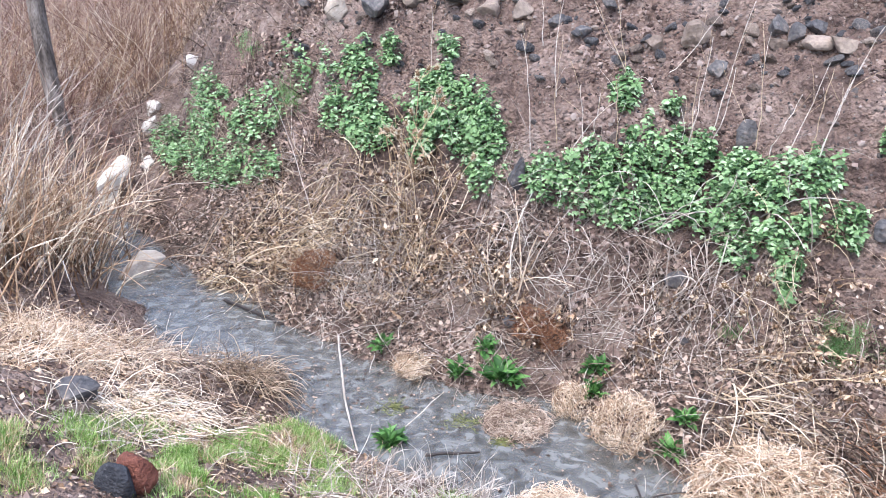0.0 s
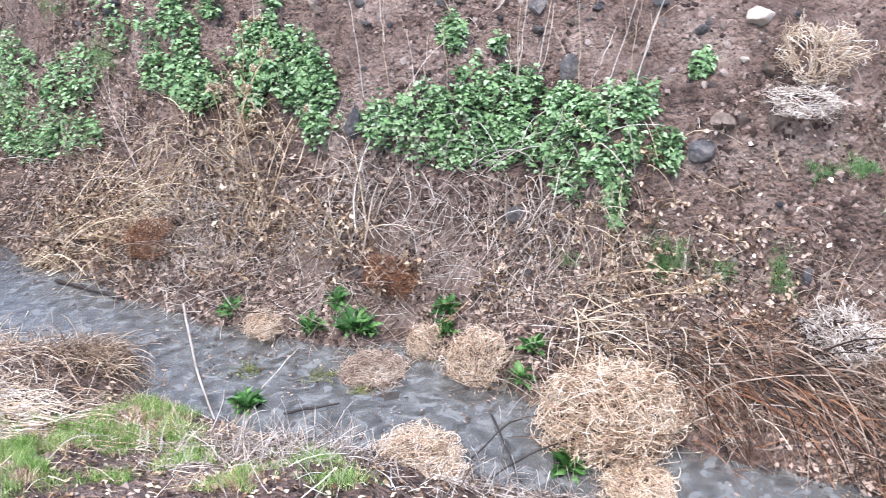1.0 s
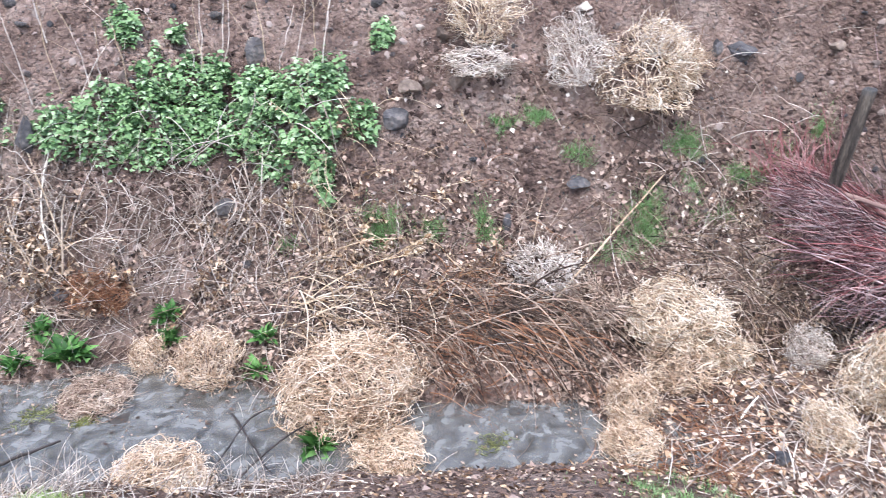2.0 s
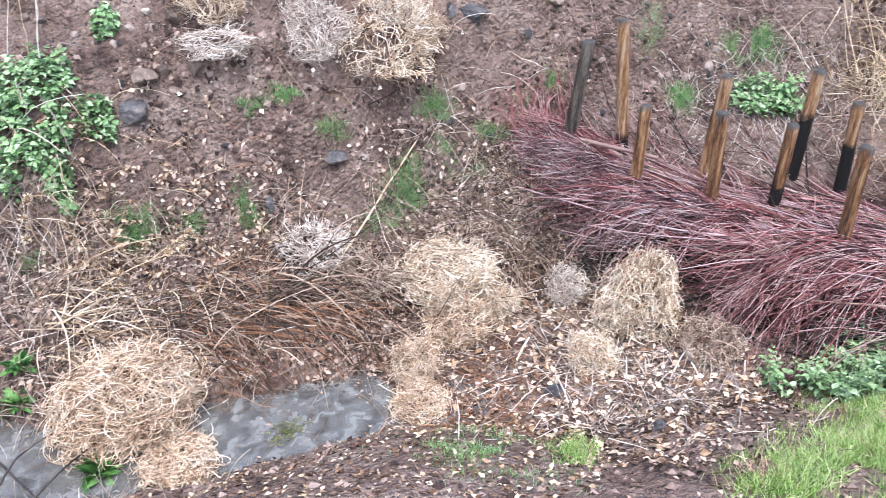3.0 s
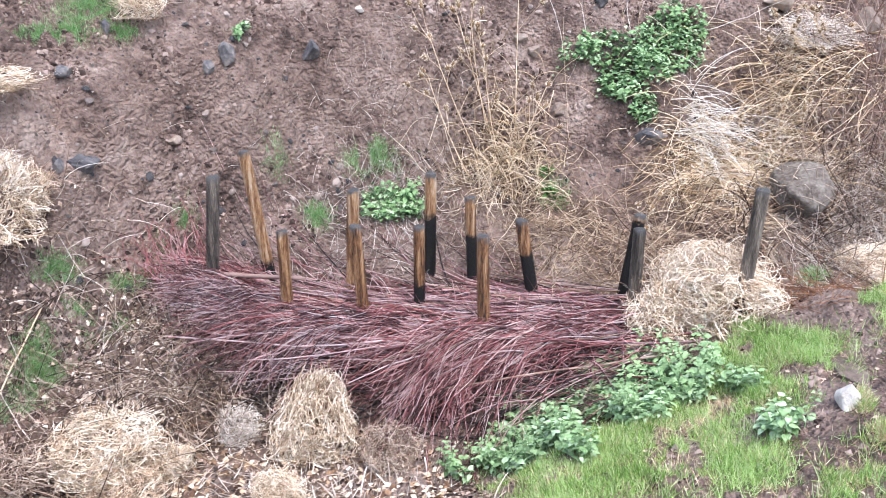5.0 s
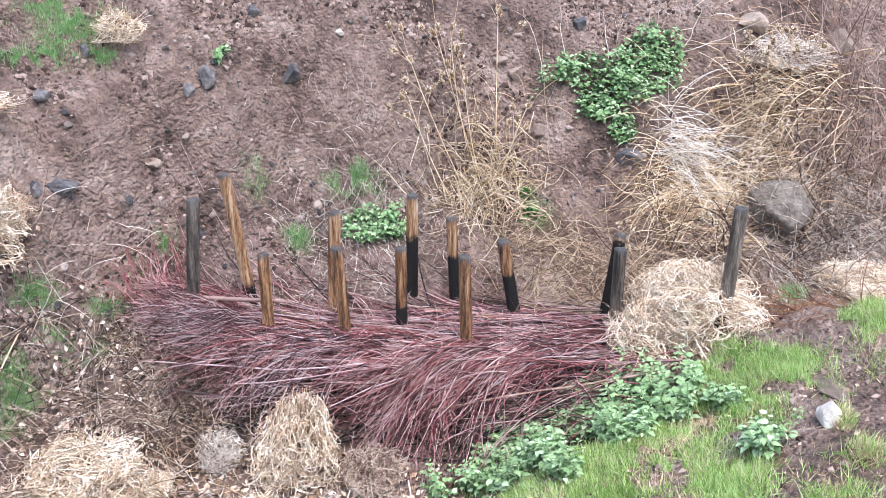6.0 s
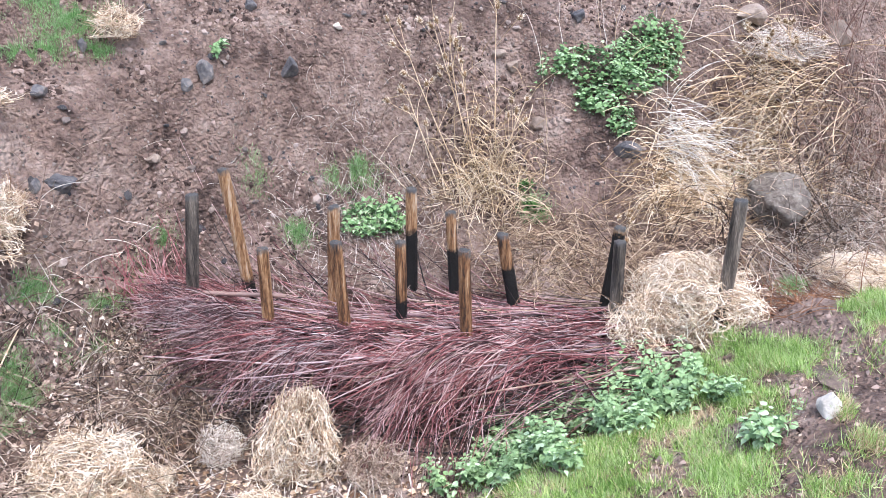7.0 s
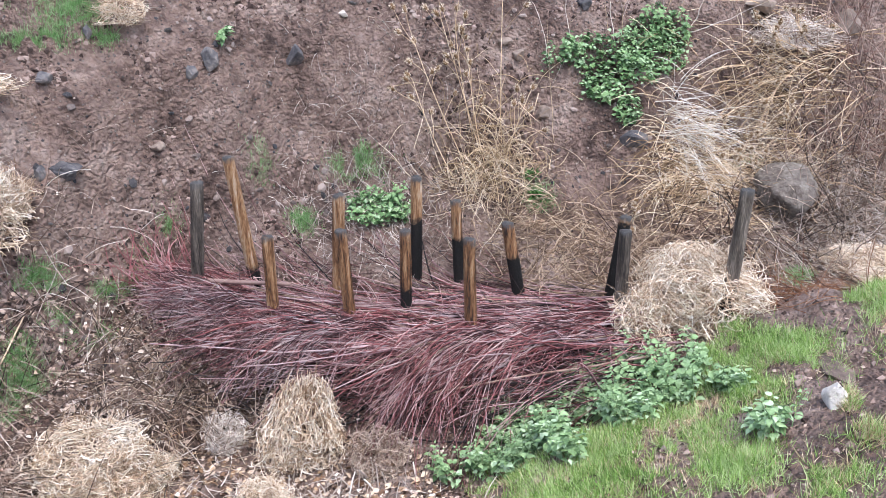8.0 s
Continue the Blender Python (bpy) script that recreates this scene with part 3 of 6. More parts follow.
rng = np.random.default_rng(7)
lots = [brush(430, 0.9, 3.9, -0.55, 0.20, 0.0, 1.9, 0.20, 1), brush(210, 1.2, 3.9, 0.05, 0.45, 0.06, 1.6, 0.26, 2),
        brush(150, 0.2, 1.4, -0.3, 0.25, 0.12, 1.0, 0.4, 5, 0.18), brush(110, 0.4, 3.4, 0.0, 0.5, -0.25, 0.9, 0.4, 10, 0.10), brush(45, 2.4, 3.6, 0.45, 0.70, 0.10, 0.8, 0.25, 13, 0.15),
        brush(150, 0.7, 3.5, -0.2, 0.45, 0.9, 0.55, 0.6, 14, -0.05), brush(130, 0.7, 3.5, -0.2, 0.5, -0.5, 0.7, 0.5, 15, -0.04)]
def forked(lines, n, rng, lo=0.10, hi=0.36):
    pick = rng.integers(0, len(lines), n)
    at, hd = along(lines, pick, rng.uniform(0.35, 0.98, n))
    return wander(at, hd + rng.normal(0, 0.38, (n, 3)) + [0, 0, 0.04], rng.uniform(lo, hi, n), 4, 0.08, 0.02, rng)


forks = forked(np.concatenate(lots), 1500, rng)
tagged(part("brushwood", join(*[switches(p, rng, 0.0036) for p in lots], tubes(forks, 0.0019 * np.linspace(1.2, 0.5, 4)[None] * rng.uniform(0.6, 1.3, (1500, 1)))), M_RED, brush_dam, "mass of thin red and grey willow twigs"), kind="stuff")
# near-black filling: the shade deep in the brush is put into its colour
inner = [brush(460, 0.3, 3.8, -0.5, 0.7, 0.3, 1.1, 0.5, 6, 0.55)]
tagged(part("inner_brushwood", join(*[switches(p, rng, 0.006) for p in inner]), M_DARKTWIG, brush_dam, "near-black twigs inside the brush, shade of its gaps put into colour"), kind="stuff")
# sheaves laid over the crest, tips hanging downstream
SHEAVES = [(60, 0.50, -0.05, 0.35, 0.65, 0.30, "plum"), (70, 0.85, 0.02, 0.50, 0.75, 0.40, "plum"), (80, 1.20, 0.06, 0.50, 0.90, 0.36, "red"), (80, 1.45, 0.08, 0.55, 0.95, 0.40, "plum"), (45, 1.70, 0.06, 0.55, 0.50, 0.45, "red"),
           (80, 2.25, 0.10, 0.75, 0.95, 0.30, "bright"), (90, 2.45, 0.10, 0.68, 1.05, 0.28, "red"), (80, 2.70, 0.14, 0.62, 1.05, 0.34, "bright"), (32, 2.95, 0.10, 0.38, 0.70, 0.40, "red"),
           (26, 3.20, 0.10, 0.12, 0.80, 0.35, "plum"), (50, 3.5, 0.06, 0.05, 0.9, 0.25, "bright"), (45, 0.05, -0.16, 2.95, 0.85, 0.15, "bright"), (60, 0.55, -0.15, -0.15, 0.75, 0.45, "red"), (50, 0.40, 0.02, 0.35, 0.45, 0.5, "red")]
for k, (n, u, v, turn, length, fan, tone) in enumerate(SHEAVES):
    p = bundle(n, u, v, turn, length, fan, 950 + k, 0.05, 0.0 if turn > 2 else 0.08)
    f = forked(p, 3 * n, rng, 0.08, 0.28)
    m = {"red": M_RED, "bright": M_BRIGHTRED, "plum": M_PLUM}[tone]
    tagged(part("sheaf", join(switches(p, rng, 0.0036), tubes(f, 0.0019 * np.linspace(1.2, 0.5, 4)[None] * rng.uniform(0.6, 1.3, (3 * n, 1)))), m, brush_dam, {"red": "sheaf of dark red willow switches", "bright": "sheaf of bright red willow switches", "plum": "sheaf of grey-purple willow switches"}[tone]), kind="stuff")
singles = [brush(150, 1.0, 3.8, -0.5, 0.35, 0.10, 1.8, 0.30, 8, -0.03), bundle(50, 2.4, 0.14, 0.68, 1.1, 0.8, 9, 0.07, 0.2, 0.25), bundle(40, 1.3, 0.08, 0.55, 1.0, 0.8, 19, 0.07, 0.2, 0.25)]
for k, p in enumerate([q for lot in singles for q in lot]):
    part("branch", switches(p[None], rng, 0.0050), (M_MAUVE, M_RED, M_RED, M_DULL, M_RED, M_MAUVE, M_RED)[k % 7], brush_dam)
loose = wander(np.stack([rng.uniform(4.9, 5.3, 70), rng.uniform(3.5, 4.0, 70), rng.uniform(0.85, 1.0, 70)], -1),
               np.stack([rng.normal(0.25, 0.3, 70), rng.normal(0.5, 0.35, 70), rng.uniform(0.1, 0.7, 70)], -1), rng.uniform(0.35, 0.8, 70), 7, 0.08, 0.0, rng)
for p in loose:
    part("branch", switches(p[None], rng, 0.0042), M_RED, brush_dam)
for k, p in enumerate(brush(48, 1.6, 3.8, -0.45, 0.42, 0.02, 2.2, 0.13, 21, -0.03)):
    part("branch", tubes(p[None], np.linspace(0.0085, 0.004, 8)[None] * rng.uniform(0.7, 1.15), 5), (M_MAUVE, M_PLUM, M_DULL, M_MAUVE)[k % 4], brush_dam, "long bare branch laid along the dam")
log = np.stack([np.linspace(5.12, 5.28, 9), np.linspace(3.80, 2.75, 9), np.linspace(0.965, 0.985, 9)], -1)[None] + rng.normal(0, 0.002, (1, 9, 3))
part("pole", tubes(log, np.linspace(0.021, 0.014, 9)[None], 7), M_POLE, brush_dam, "bare brown pole lying on the brush")


# ---------------------------------------------------------------- tumbleweeds
def tumbleweed(x, y, z, r, h, material, seed, label, form="f", name="tumbleweed", category="tumbleweed"):
    """A dry weed: stems from the root, curling strands round its outside, and short forked tips.
    form: f fine and dense, c coarse and curly, p coarse with a peak, w loose and ragged, t a thin tangle."""
    rng = np.random.default_rng(seed)
    c = np.array([r, r, h])
    mean = (r + h) / 2
    thick, many, lo, hi, curl, rough, tip_lo, tip_hi = {"f": (0.0021, 1.0, 0.05, 0.13, 0.55, 0.05, 0.015, 0.04), "c": (0.0026, 0.95, 0.10, 0.22, 0.45, 0.06, 0.03, 0.06),
                                                        "p": (0.0026, 0.95, 0.09, 0.19, 0.50, 0.05, 0.03, 0.055), "w": (0.0026, 0.50, 0.06, 0.14, 0.40, 0.12, 0.04, 0.10),
                                                        "t": (0.0020, 0.45, 0.07, 0.20, 0.45, 0.10, 0.02, 0.05)}[form]
    m = 16
    root = np.tile([0.0, 0.0, -0.8], (m, 1)) + rng.normal(0, 0.08, (m, 3))
    d = ball_dirs(m, rng)
    d[:, 2] = np.where(d[:, 2] < -0.4, -d[:, 2], d[:, 2])
    end = d * rng.uniform(0.75, 1.0, (m, 1))
    s = np.linspace(0, 1, 7)[None, :, None]
    mid = end * 0.35 + rng.normal(0, 0.15, (m, 3)) + [0, 0, -0.15]
    stems = root[:, None] * (1 - s) ** 2 + mid[:, None] * 2 * s * (1 - s) + end[:, None] * s ** 2
    n = int((330 + 11500 * r * max(r, h)) * many)
    p = ball_dirs(n, rng) * rng.uniform(0.35, 1.0, (n, 1)) ** 0.45
    out = p / (np.linalg.norm(p, axis=1, keepdims=True) + 1e-9)
    hd = rng.normal(0, 1, (n, 3)) + out * (1.3 if form == "w" else 0.35)
    hd -= out * (hd * out).sum(1, keepdims=True) * (0.0 if form == "w" else 0.4)
    hd /= np.linalg.norm(hd, axis=1, keepdims=True)
    step = rng.uniform(lo, hi, (n, 1)) / mean / 6
    bend = rng.normal(0, curl * 0.62, (n, 3))
    hold = np.where(rng.uniform(0, 1, (n, 1)) < (0.7 if form == "w" else 0.93), 3.0, 0.8)
    line = [p]
    for k in range(6):
        far = np.linalg.norm(p, axis=1, keepdims=True)
        hd = hd + bend + rng.normal(0, 0.15, (n, 3)) - (p / far) * np.clip(far - 0.86, 0, 1) * hold
        hd /= np.linalg.norm(hd, axis=1, keepdims=True)
        p = p + hd * step
        line.append(p)
    lines = np.stack(line, 1)
    nt = int(n * 1.7)
    at, th = along(lines, rng.integers(0, n, nt), rng.uniform(0.2, 1.0, nt))
    fly = at / (np.linalg.norm(at, axis=1, keepdims=True) + 1e-9)
    tips = wander(at, th + fly * 0.6 + rng.normal(0, 0.45, (nt, 3)), rng.uniform(tip_lo, tip_hi, nt) / mean, 3, 0.35, 0.0, rng)
    waves = [(rng.normal(0, 2.6, 3), rng.uniform(0, 6), rng.uniform(0.5, 1.2) * rough) for _ in range(5)]

    def shaped(q):
        q = q * (1 + sum(a * np.sin(q @ k + o) for k, o, a in waves)[..., None])
        q[..., 2] = np.where(q[..., 2] < -0.5, -0.5 + 0.4 * (q[..., 2] + 0.5), q[..., 2])
        if form == "p":
            up = np.clip(q[..., 2:] + 0.2, 0, 1.4)
            q = q * (1 - np.array([0.42, 0.42, 0]) * up) * [1.06, 1.06, 1.0] + np.array([0.03, -0.17, 0.0]) * up
        return q * c

    line_mesh = tubes(shaped(lines), thick * np.linspace(1.2, 0.7, 7)[None] * rng.uniform(0.6, 1.4, (n, 1)))
    tip_mesh = ribbons(shaped(tips), thick * np.linspace(0.9, 0.5, 3)[None] * rng.uniform(0.7, 1.3, (nt, 1)))
    ob = new(name, mesh_of(name, *join(line_mesh, tip_mesh), material))
    for q in shaped(stems):
        part("stem", tubes(q[None], thick * 1.5 * np.linspace(1.3, 0.6, 7)[None], 4), material, ob)
    low = max(float(height(x, y)), -0.01)
    ob.location = (x, y, max(z, low + 0.45 * h))
    return tagged(ob, label, category, "tumbleweeds" if category == "tumbleweed" else "")


WEEDS = [(1.04, 4.8, 0.12, 0.22, 0.21, M_TAN, "f"), (0.73, 5.13, 0.0, 0.13, 0.15, M_TAN, "f"), (0.35, 4.97, 0.01, 0.23, 0.04, M_DULLWEED, "f"), (-0.4, 5.54, 0.08, 0.14, 0.07, M_TAN, "f"), (1.75, 4.10, 0.16, 0.44, 0.29, M_TAN, "c"), (1.74, 3.59, -0.05, 0.22, 0.07, M_TAN, "f"), (0.5, 3.81, 0.19, 0.27, 0.09, M_TAN, "f"), (3.24, 4.16, 0.53, 0.23, 0.15, M_GREYWEED, "w"), (3.87, 3.51, 0.32, 0.34, 0.18, M_STRAW, "c"), (3.69, 3.27, 0.13, 0.25, 0.17, M_TAN, "f")]
WEEDS_b = [(4.08, 3.2, 0.13, 0.14, 0.11, M_STRAW, "c"), (3.44, 3.81, 0.35, 0.21, 0.14, M_DULLWEED, "w"), (3.19, 3.15, 0.12, 0.18, 0.19, M_TAN, "f"), (3.0, 2.93, 0.03, 0.18, 0.09, M_TAN, "f"), (4.47, 2.89, 0.2, 0.15, 0.15, M_GREYWEED, "f"), (4.52, 2.36, 0.36, 0.29, 0.36, M_STRAW, "p"), (4.56, 1.84, 0.24, 0.19, 0.16, M_DULLWEED, "f"), (4.01, 2.37, 0.15, 0.16, 0.13, M_STRAW, "f"), (6.0, -0.10, 0.93, 0.48, 0.36, M_STRAW, "c"), (5.72, 0.28, 0.80, 0.25, 0.22, M_STRAW, "c"), (3.86, 4.74, 1.67, 0.25, 0.23, M_GREYWEED, "w")]
WEEDS_c = [(4.32, 4.52, 1.58, 0.38, 0.30, M_STRAW, "w"), (4.52, 4.63, 1.76, 0.2, 0.11, M_GREYWEED, "w"), (3.38, 5.27, 1.92, 0.24, 0.21, M_STRAW, "w"), (3.28, 5.1, 1.68, 0.23, 0.1, M_GREYWEED, "w"), (4.89, 5.01, 2.18, 0.28, 0.07, M_STRAW, "w"), (6.1, 4.48, 2.64, 0.17, 0.13, M_STRAW, "w"), (8.78, -0.67, 2.31, 0.34, 0.15, M_GREYWEED, "w"), (7.22, -1.4, 0.88, 0.31, 0.1, M_STRAW, "c"), (4.68, 4.48, 1.6, 0.15, 0.17, M_TAN, "w")]
WEED_LABELS = {M_TAN: "tan ball of fine dry dead tumbleweed", M_STRAW: "straw-coloured dry tumbleweed with curled stems", M_GREYWEED: "bleached grey ball of dead tumbleweed", M_DULLWEED: "dull brown broken tumbleweed on the bank foot"}
for i, (x, y, z, r, h, m, form) in enumerate(WEEDS + WEEDS_b + WEEDS_c):
    tumbleweed(x, y, z, r, h, m, 100 + i, "tall peaked straw-coloured tumbleweed below the brush dam" if form == "p" else WEED_LABELS[m], form)
for i, (x, y, z, r, h) in enumerate([(-1.34, 6.47, 0.36, 0.17, 0.2), (0.5, 5.71, 0.35, 0.17, 0.09), (0.62, 5.62, 0.3, 0.12, 0.1)]):
    tumbleweed(x, y, z, r, h, M_RUSSET, 140 + i, "rust-red tangle of dead weed on the bank", "t", "dead_weed", "dead weed")


# ---------------------------------------------------------------- rocks
def rock_mesh(seed, material, rx, ry, rz, level=3, smooth=False, blunt=0.0):
    bm = bmesh.new()
    bmesh.ops.create_icosphere(bm, subdivisions=level, radius=1.0)
    rng = random.Random(seed)
    cuts = []
    for _ in range(15):
        d = Vector((rng.gauss(0, 1), rng.gauss(0, 1), rng.gauss(0, 1))).normalized()
        cuts.append((d, rng.uniform(0.42, 0.82) * (1 - blunt) + 0.86 * blunt))
    shift = Vector((seed * 3.7, seed * 1.3, 0))
    for v in bm.verts:
        p = v.co.copy()
        for d, k in cuts:
            over = p.dot(d) - k
            if over > 0:
                p -= d * over * 0.92
        p *= 1.12 + 0.07 * noise.noise(p * 2.2 + shift) + 0.03 * noise.noise(p * 6 + shift)
        v.co = (p.x * rx, p.y * ry, p.z * rz)
    me = bpy.data.meshes.new("rock")
    bm.to_mesh(me)
    bm.free()
    me.materials.append(material)
    me.polygons.foreach_set("use_smooth", [smooth] * len(me.polygons))
    return me


ROCKS = [(0.38, 6.56, 0.08, 0.13, "R"), (2.01, 6.19, 0.07, 0.1, "R"), (-0.93, 8.34, 0.14, 0.11, "R"), (-1.37, 8.7, 0.12, 0.11, "P"), (-3.99, 8.76, 0.2, 0.4, "W"), (-4.52, 11.67, 0.13, 0.13, "W"), (-4.16, 10.54, 0.16, 0.17, "W"), (-3.71, 9.21, 0.08, 0.07, "W"), (-3.98, 11.87, 0.11, 0.12, "W"), (-3.01, 7.16, 0.23, 0.15, "P"), (0.34, 5.81, 0.07, 0.05, "R"), (1.87, 6.69, 0.09, 0.06, "R"), (2.3, 6.8, 0.11, 0.08, "R"), (2.4, 6.66, 0.07, 0.07, "R"), (2.55, 6.66, 0.09, 0.06, "R"), (2.51, 6.82, 0.05, 0.04, "R"), (2.29, 6.71, 0.09, 0.04, "S"), (2.51, 6.54, 0.12, 0.06, "S")]
ROCKS_b = [(2.65, 6.37, 0.12, 0.06, "S"), (1.72, 6.92, 0.11, 0.1, "S"), (-0.11, 7.95, 0.15, 0.07, "R"), (0.1, 7.65, 0.09, 0.08, "S"), (0.89, 7.22, 0.06, 0.06, "R"), (1.44, 7.07, 0.08, 0.06, "S"), (-2.13, 3.97, 0.14, 0.05, "R"), (-2.01, 3.83, 0.08, 0.04, "S"), (1.55, 5.8, 0.09, 0.07, "R"), (-0.58, 8.22, 0.14, 0.11, "S"), (0.41, 7.6, 0.1, 0.07, "S"), (0.69, 7.41, 0.08, 0.06, "R"), (3.17, 5.7, 0.1, 0.07, "P"), (3.0, 5.48, 0.03, 0.03, "P"), (3.13, 5.4, 0.06, 0.04, "S"), (2.82, 5.29, 0.11, 0.05, "S"), (2.93, 5.25, 0.04, 0.05, "S"), (3.1, 5.13, 0.06, 0.06, "S")]
ROCKS_c = [(2.68, 5.27, 0.1, 0.07, "R"), (3.17, 4.52, 0.04, 0.07, "R"), (3.67, 4.39, 0.08, 0.05, "R"), (4.97, 4.49, 0.05, 0.05, "R"), (5.11, 4.41, 0.11, 0.05, "R"), (3.64, 2.38, 0.06, 0.04, "R"), (4.1, 5.01, 0.06, 0.04, "P"), (6.3, 3.86, 0.08, 0.09, "R"), (6.14, 3.96, 0.05, 0.05, "R"), (6.88, 3.41, 0.1, 0.09, "R"), (4.98, 4.52, 0.04, 0.04, "R"), (5.11, 4.4, 0.1, 0.06, "R"), (8.16, 1.15, 0.08, 0.06, "R"), (7.68, 0.57, 0.12, 0.08, "R"), (7.84, -0.76, 0.29, 0.19, "B"), (8.91, -0.38, 0.17, 0.11, "S"), (9.21, -1.22, 0.14, 0.1, "S"), (4.51, -0.73, 0.07, 0.09, "W")]
ROCKS_d = [(4.99, -0.81, 0.13, 0.018, "S"), (5.88, 4.66, 0.03, 0.06, "R"), (5.08, 1.3, 0.16, 0.12, "S"), (7.01, 3.8, 0.06, 0.05, "R"), (7.62, 1.38, 0.08, 0.06, "S"), (7.31, 3.13, 0.05, 0.04, "P"), (7.86, 1.68, 0.07, 0.05, "S"), (7.84, 1.81, 0.08, 0.04, "S"), (5.43, 4.73, 0.07, 0.04, "R"), (5.77, 4.09, 0.06, 0.04, "S"), (5.28, 1.6, 0.05, 0.04, "S"), (3.5, 1.63, 0.04, 0.04, "R"), (-1.47, 3.05, 0.085, 0.09, "K"), (-1.43, 3.12, 0.09, 0.12, "V")]
ROCK_KINDS = {"R": (M_ROCK, "dark grey basalt rock half buried in the bank"), "S": (M_STONE, "brown stone lying on the soil"), "P": (M_PALE, "pale cream limestone rock on the bank"), "W": (M_WHITE, "white limestone rock on the bank"),
              "B": (M_BOULDER, "large rounded grey boulder above the dam"), "K": (M_CINDER, "black cinder rock in the grass"), "V": (M_SCORIA, "rust-red scoria rock beside a black one")}
for i, (x, y, r, h, k) in enumerate(ROCKS + ROCKS_b + ROCKS_c + ROCKS_d):
    ob = new("boulder" if k == "B" else "rock", rock_mesh(i, ROCK_KINDS[k][0], r * 1.15, r * 0.95, h * 1.2, 4 if k in "BPW" else 3, k in "BPW", 0.6 if k == "B" else 0.0))
    ob.location = (x, y, max(float(height(x, y)), -0.02) + h * 0.42)
    ob.rotation_euler = (random.uniform(-0.1, 0.1), random.uniform(-0.1, 0.1), random.uniform(-0.5, 0.5))
    if k == "W" and h > 0.3:  # the tall one is waisted and leans
        for v in ob.data.vertices:
            t = v.co.z / h
            w = 0.85 - 0.22 * math.cos(3.2 * t + 0.5)
            v.co = (v.co.x * w + 0.05 * math.sin(2.5 * t), v.co.y * w, v.co.z * 0.8)
    tagged(ob, ROCK_KINDS[k][1], "boulder" if k == "B" else "rock", "" if k in "BKV" else "rocks on the banks")

# the broken rock band high on the bank
rng = np.random.default_rng(21)
bank_shapes = [rock_mesh(200 + k, (M_ROCK, M_STONE)[k % 2], 1.0, 0.85, 0.62, 2) for k in range(9)]
made = 0
while made < 230:
    s = rng.uniform(0, 1)
    x, y = -1.8 + 5.4 * s + rng.normal(0, 0.3), 8.6 - 2.5 * s + rng.normal(0, 0.22)
    if made > 165:
        x, y = rng.uniform(-1, 8), rng.uniform(2.5, 8)
        if not 1.2 < float(off_line(np.array(x), np.array(y), FAR_FOOT)) < 3.2:
            continue
    ob = new("rock", bank_shapes[made % 9])
    r = rng.uniform(0.025, 0.085) if made < 165 else rng.uniform(0.02, 0.05)
    ob.location, ob.scale = (x, y, float(height(x, y)) + r * 0.2), (r, r, r)
    ob.rotation_euler = (rng.uniform(-0.5, 0.5), rng.uniform(-0.5, 0.5), rng.uniform(0, 6))
    tagged(ob, "broken stone sticking out of the soil bank", "rock", "stones of the bank")
    made += 1


# ---------------------------------------------------------------- scattering
LEAF_V = np.array([(0, 0, 0), (-0.27, 0.10, 0.05), (0, 0.30, -0.03), (0.27, 0.10, 0.05), (-0.36, 0.36, 0.07), (0.36, 0.36, 0.07), (-0.21, 0.68, 0.02), (0, 0.66, -0.08), (0.21, 0.68, 0.02), (0, 1.0, -0.20)])
LEAF_F = np.array([(0, 2, 1), (0, 3, 2), (1, 2, 4), (2, 3, 5), (4, 2, 7), (2, 5, 7), (4, 7, 6), (7, 5, 8), (6, 7, 9), (7, 8, 9)])
LANCE_V = np.array([(0, 0, 0), (-0.17, 0.25, 0.05), (0, 0.28, -0.02), (0.17, 0.25, 0.05), (-0.20, 0.60, 0.05), (0, 0.62, -0.03), (0.20, 0.60, 0.05), (0, 1.0, -0.14)])
LANCE_F = np.array([(0, 2, 1), (0, 3, 2), (1, 5, 4), (1, 2, 5), (2, 6, 5), (2, 3, 6), (4, 5, 7), (5, 6, 7)])
DRY_V = np.array([(0, 0, 0), (-0.34, 0.45, 0.16), (0, 0.5, 0), (0.34, 0.42, 0.2), (0.05, 1.0, 0.1)])
DRY_F = np.array([(0, 2, 1), (0, 3, 2), (1, 2, 4), (2, 3, 4)])
BLADE_V = np.array([(-0.5, 0, 0), (0.5, 0, 0), (-0.35, 0.5, 0), (0.35, 0.5, 0), (0, 1.0, 0)])
BLADE_F = np.array([(0, 1, 3), (0, 3, 2), (2, 3, 4)])
PEB_V = np.array([(1, 0, 0), (0, 1, 0), (-1, 0, 0), (0, -1, 0), (0.1, 0.1, 0.7), (0, 0, -0.7)])
PEB_F = np.array([(0, 1, 4), (1, 2, 4), (2, 3, 4), (3, 0, 4), (1, 0, 5), (2, 1, 5), (3, 2, 5), (0, 3, 5)])


def strewn(tv, tf, at, along, up, wide, long, tall=None):
    """Copies of a small shape: its y runs along, its z up, its size is wide, long and tall."""
    along = along / (np.linalg.norm(along, axis=1, keepdims=True) + 1e-9)
    side = np.cross(along, up)
    side /= np.linalg.norm(side, axis=1, keepdims=True) + 1e-9
    up = np.cross(side, along)
    tall = wide if tall is None else tall
    v = at[:, None] + tv[None, :, :1] * (side * wide[:, None])[:, None] + tv[None, :, 1:2] * (along * long[:, None])[:, None] + tv[None, :, 2:] * (up * tall[:, None])[:, None]
    f = tf[None] + (np.arange(len(at)) * len(tv))[:, None, None]
    return v.reshape(-1, 3), f.reshape(-1, 3)


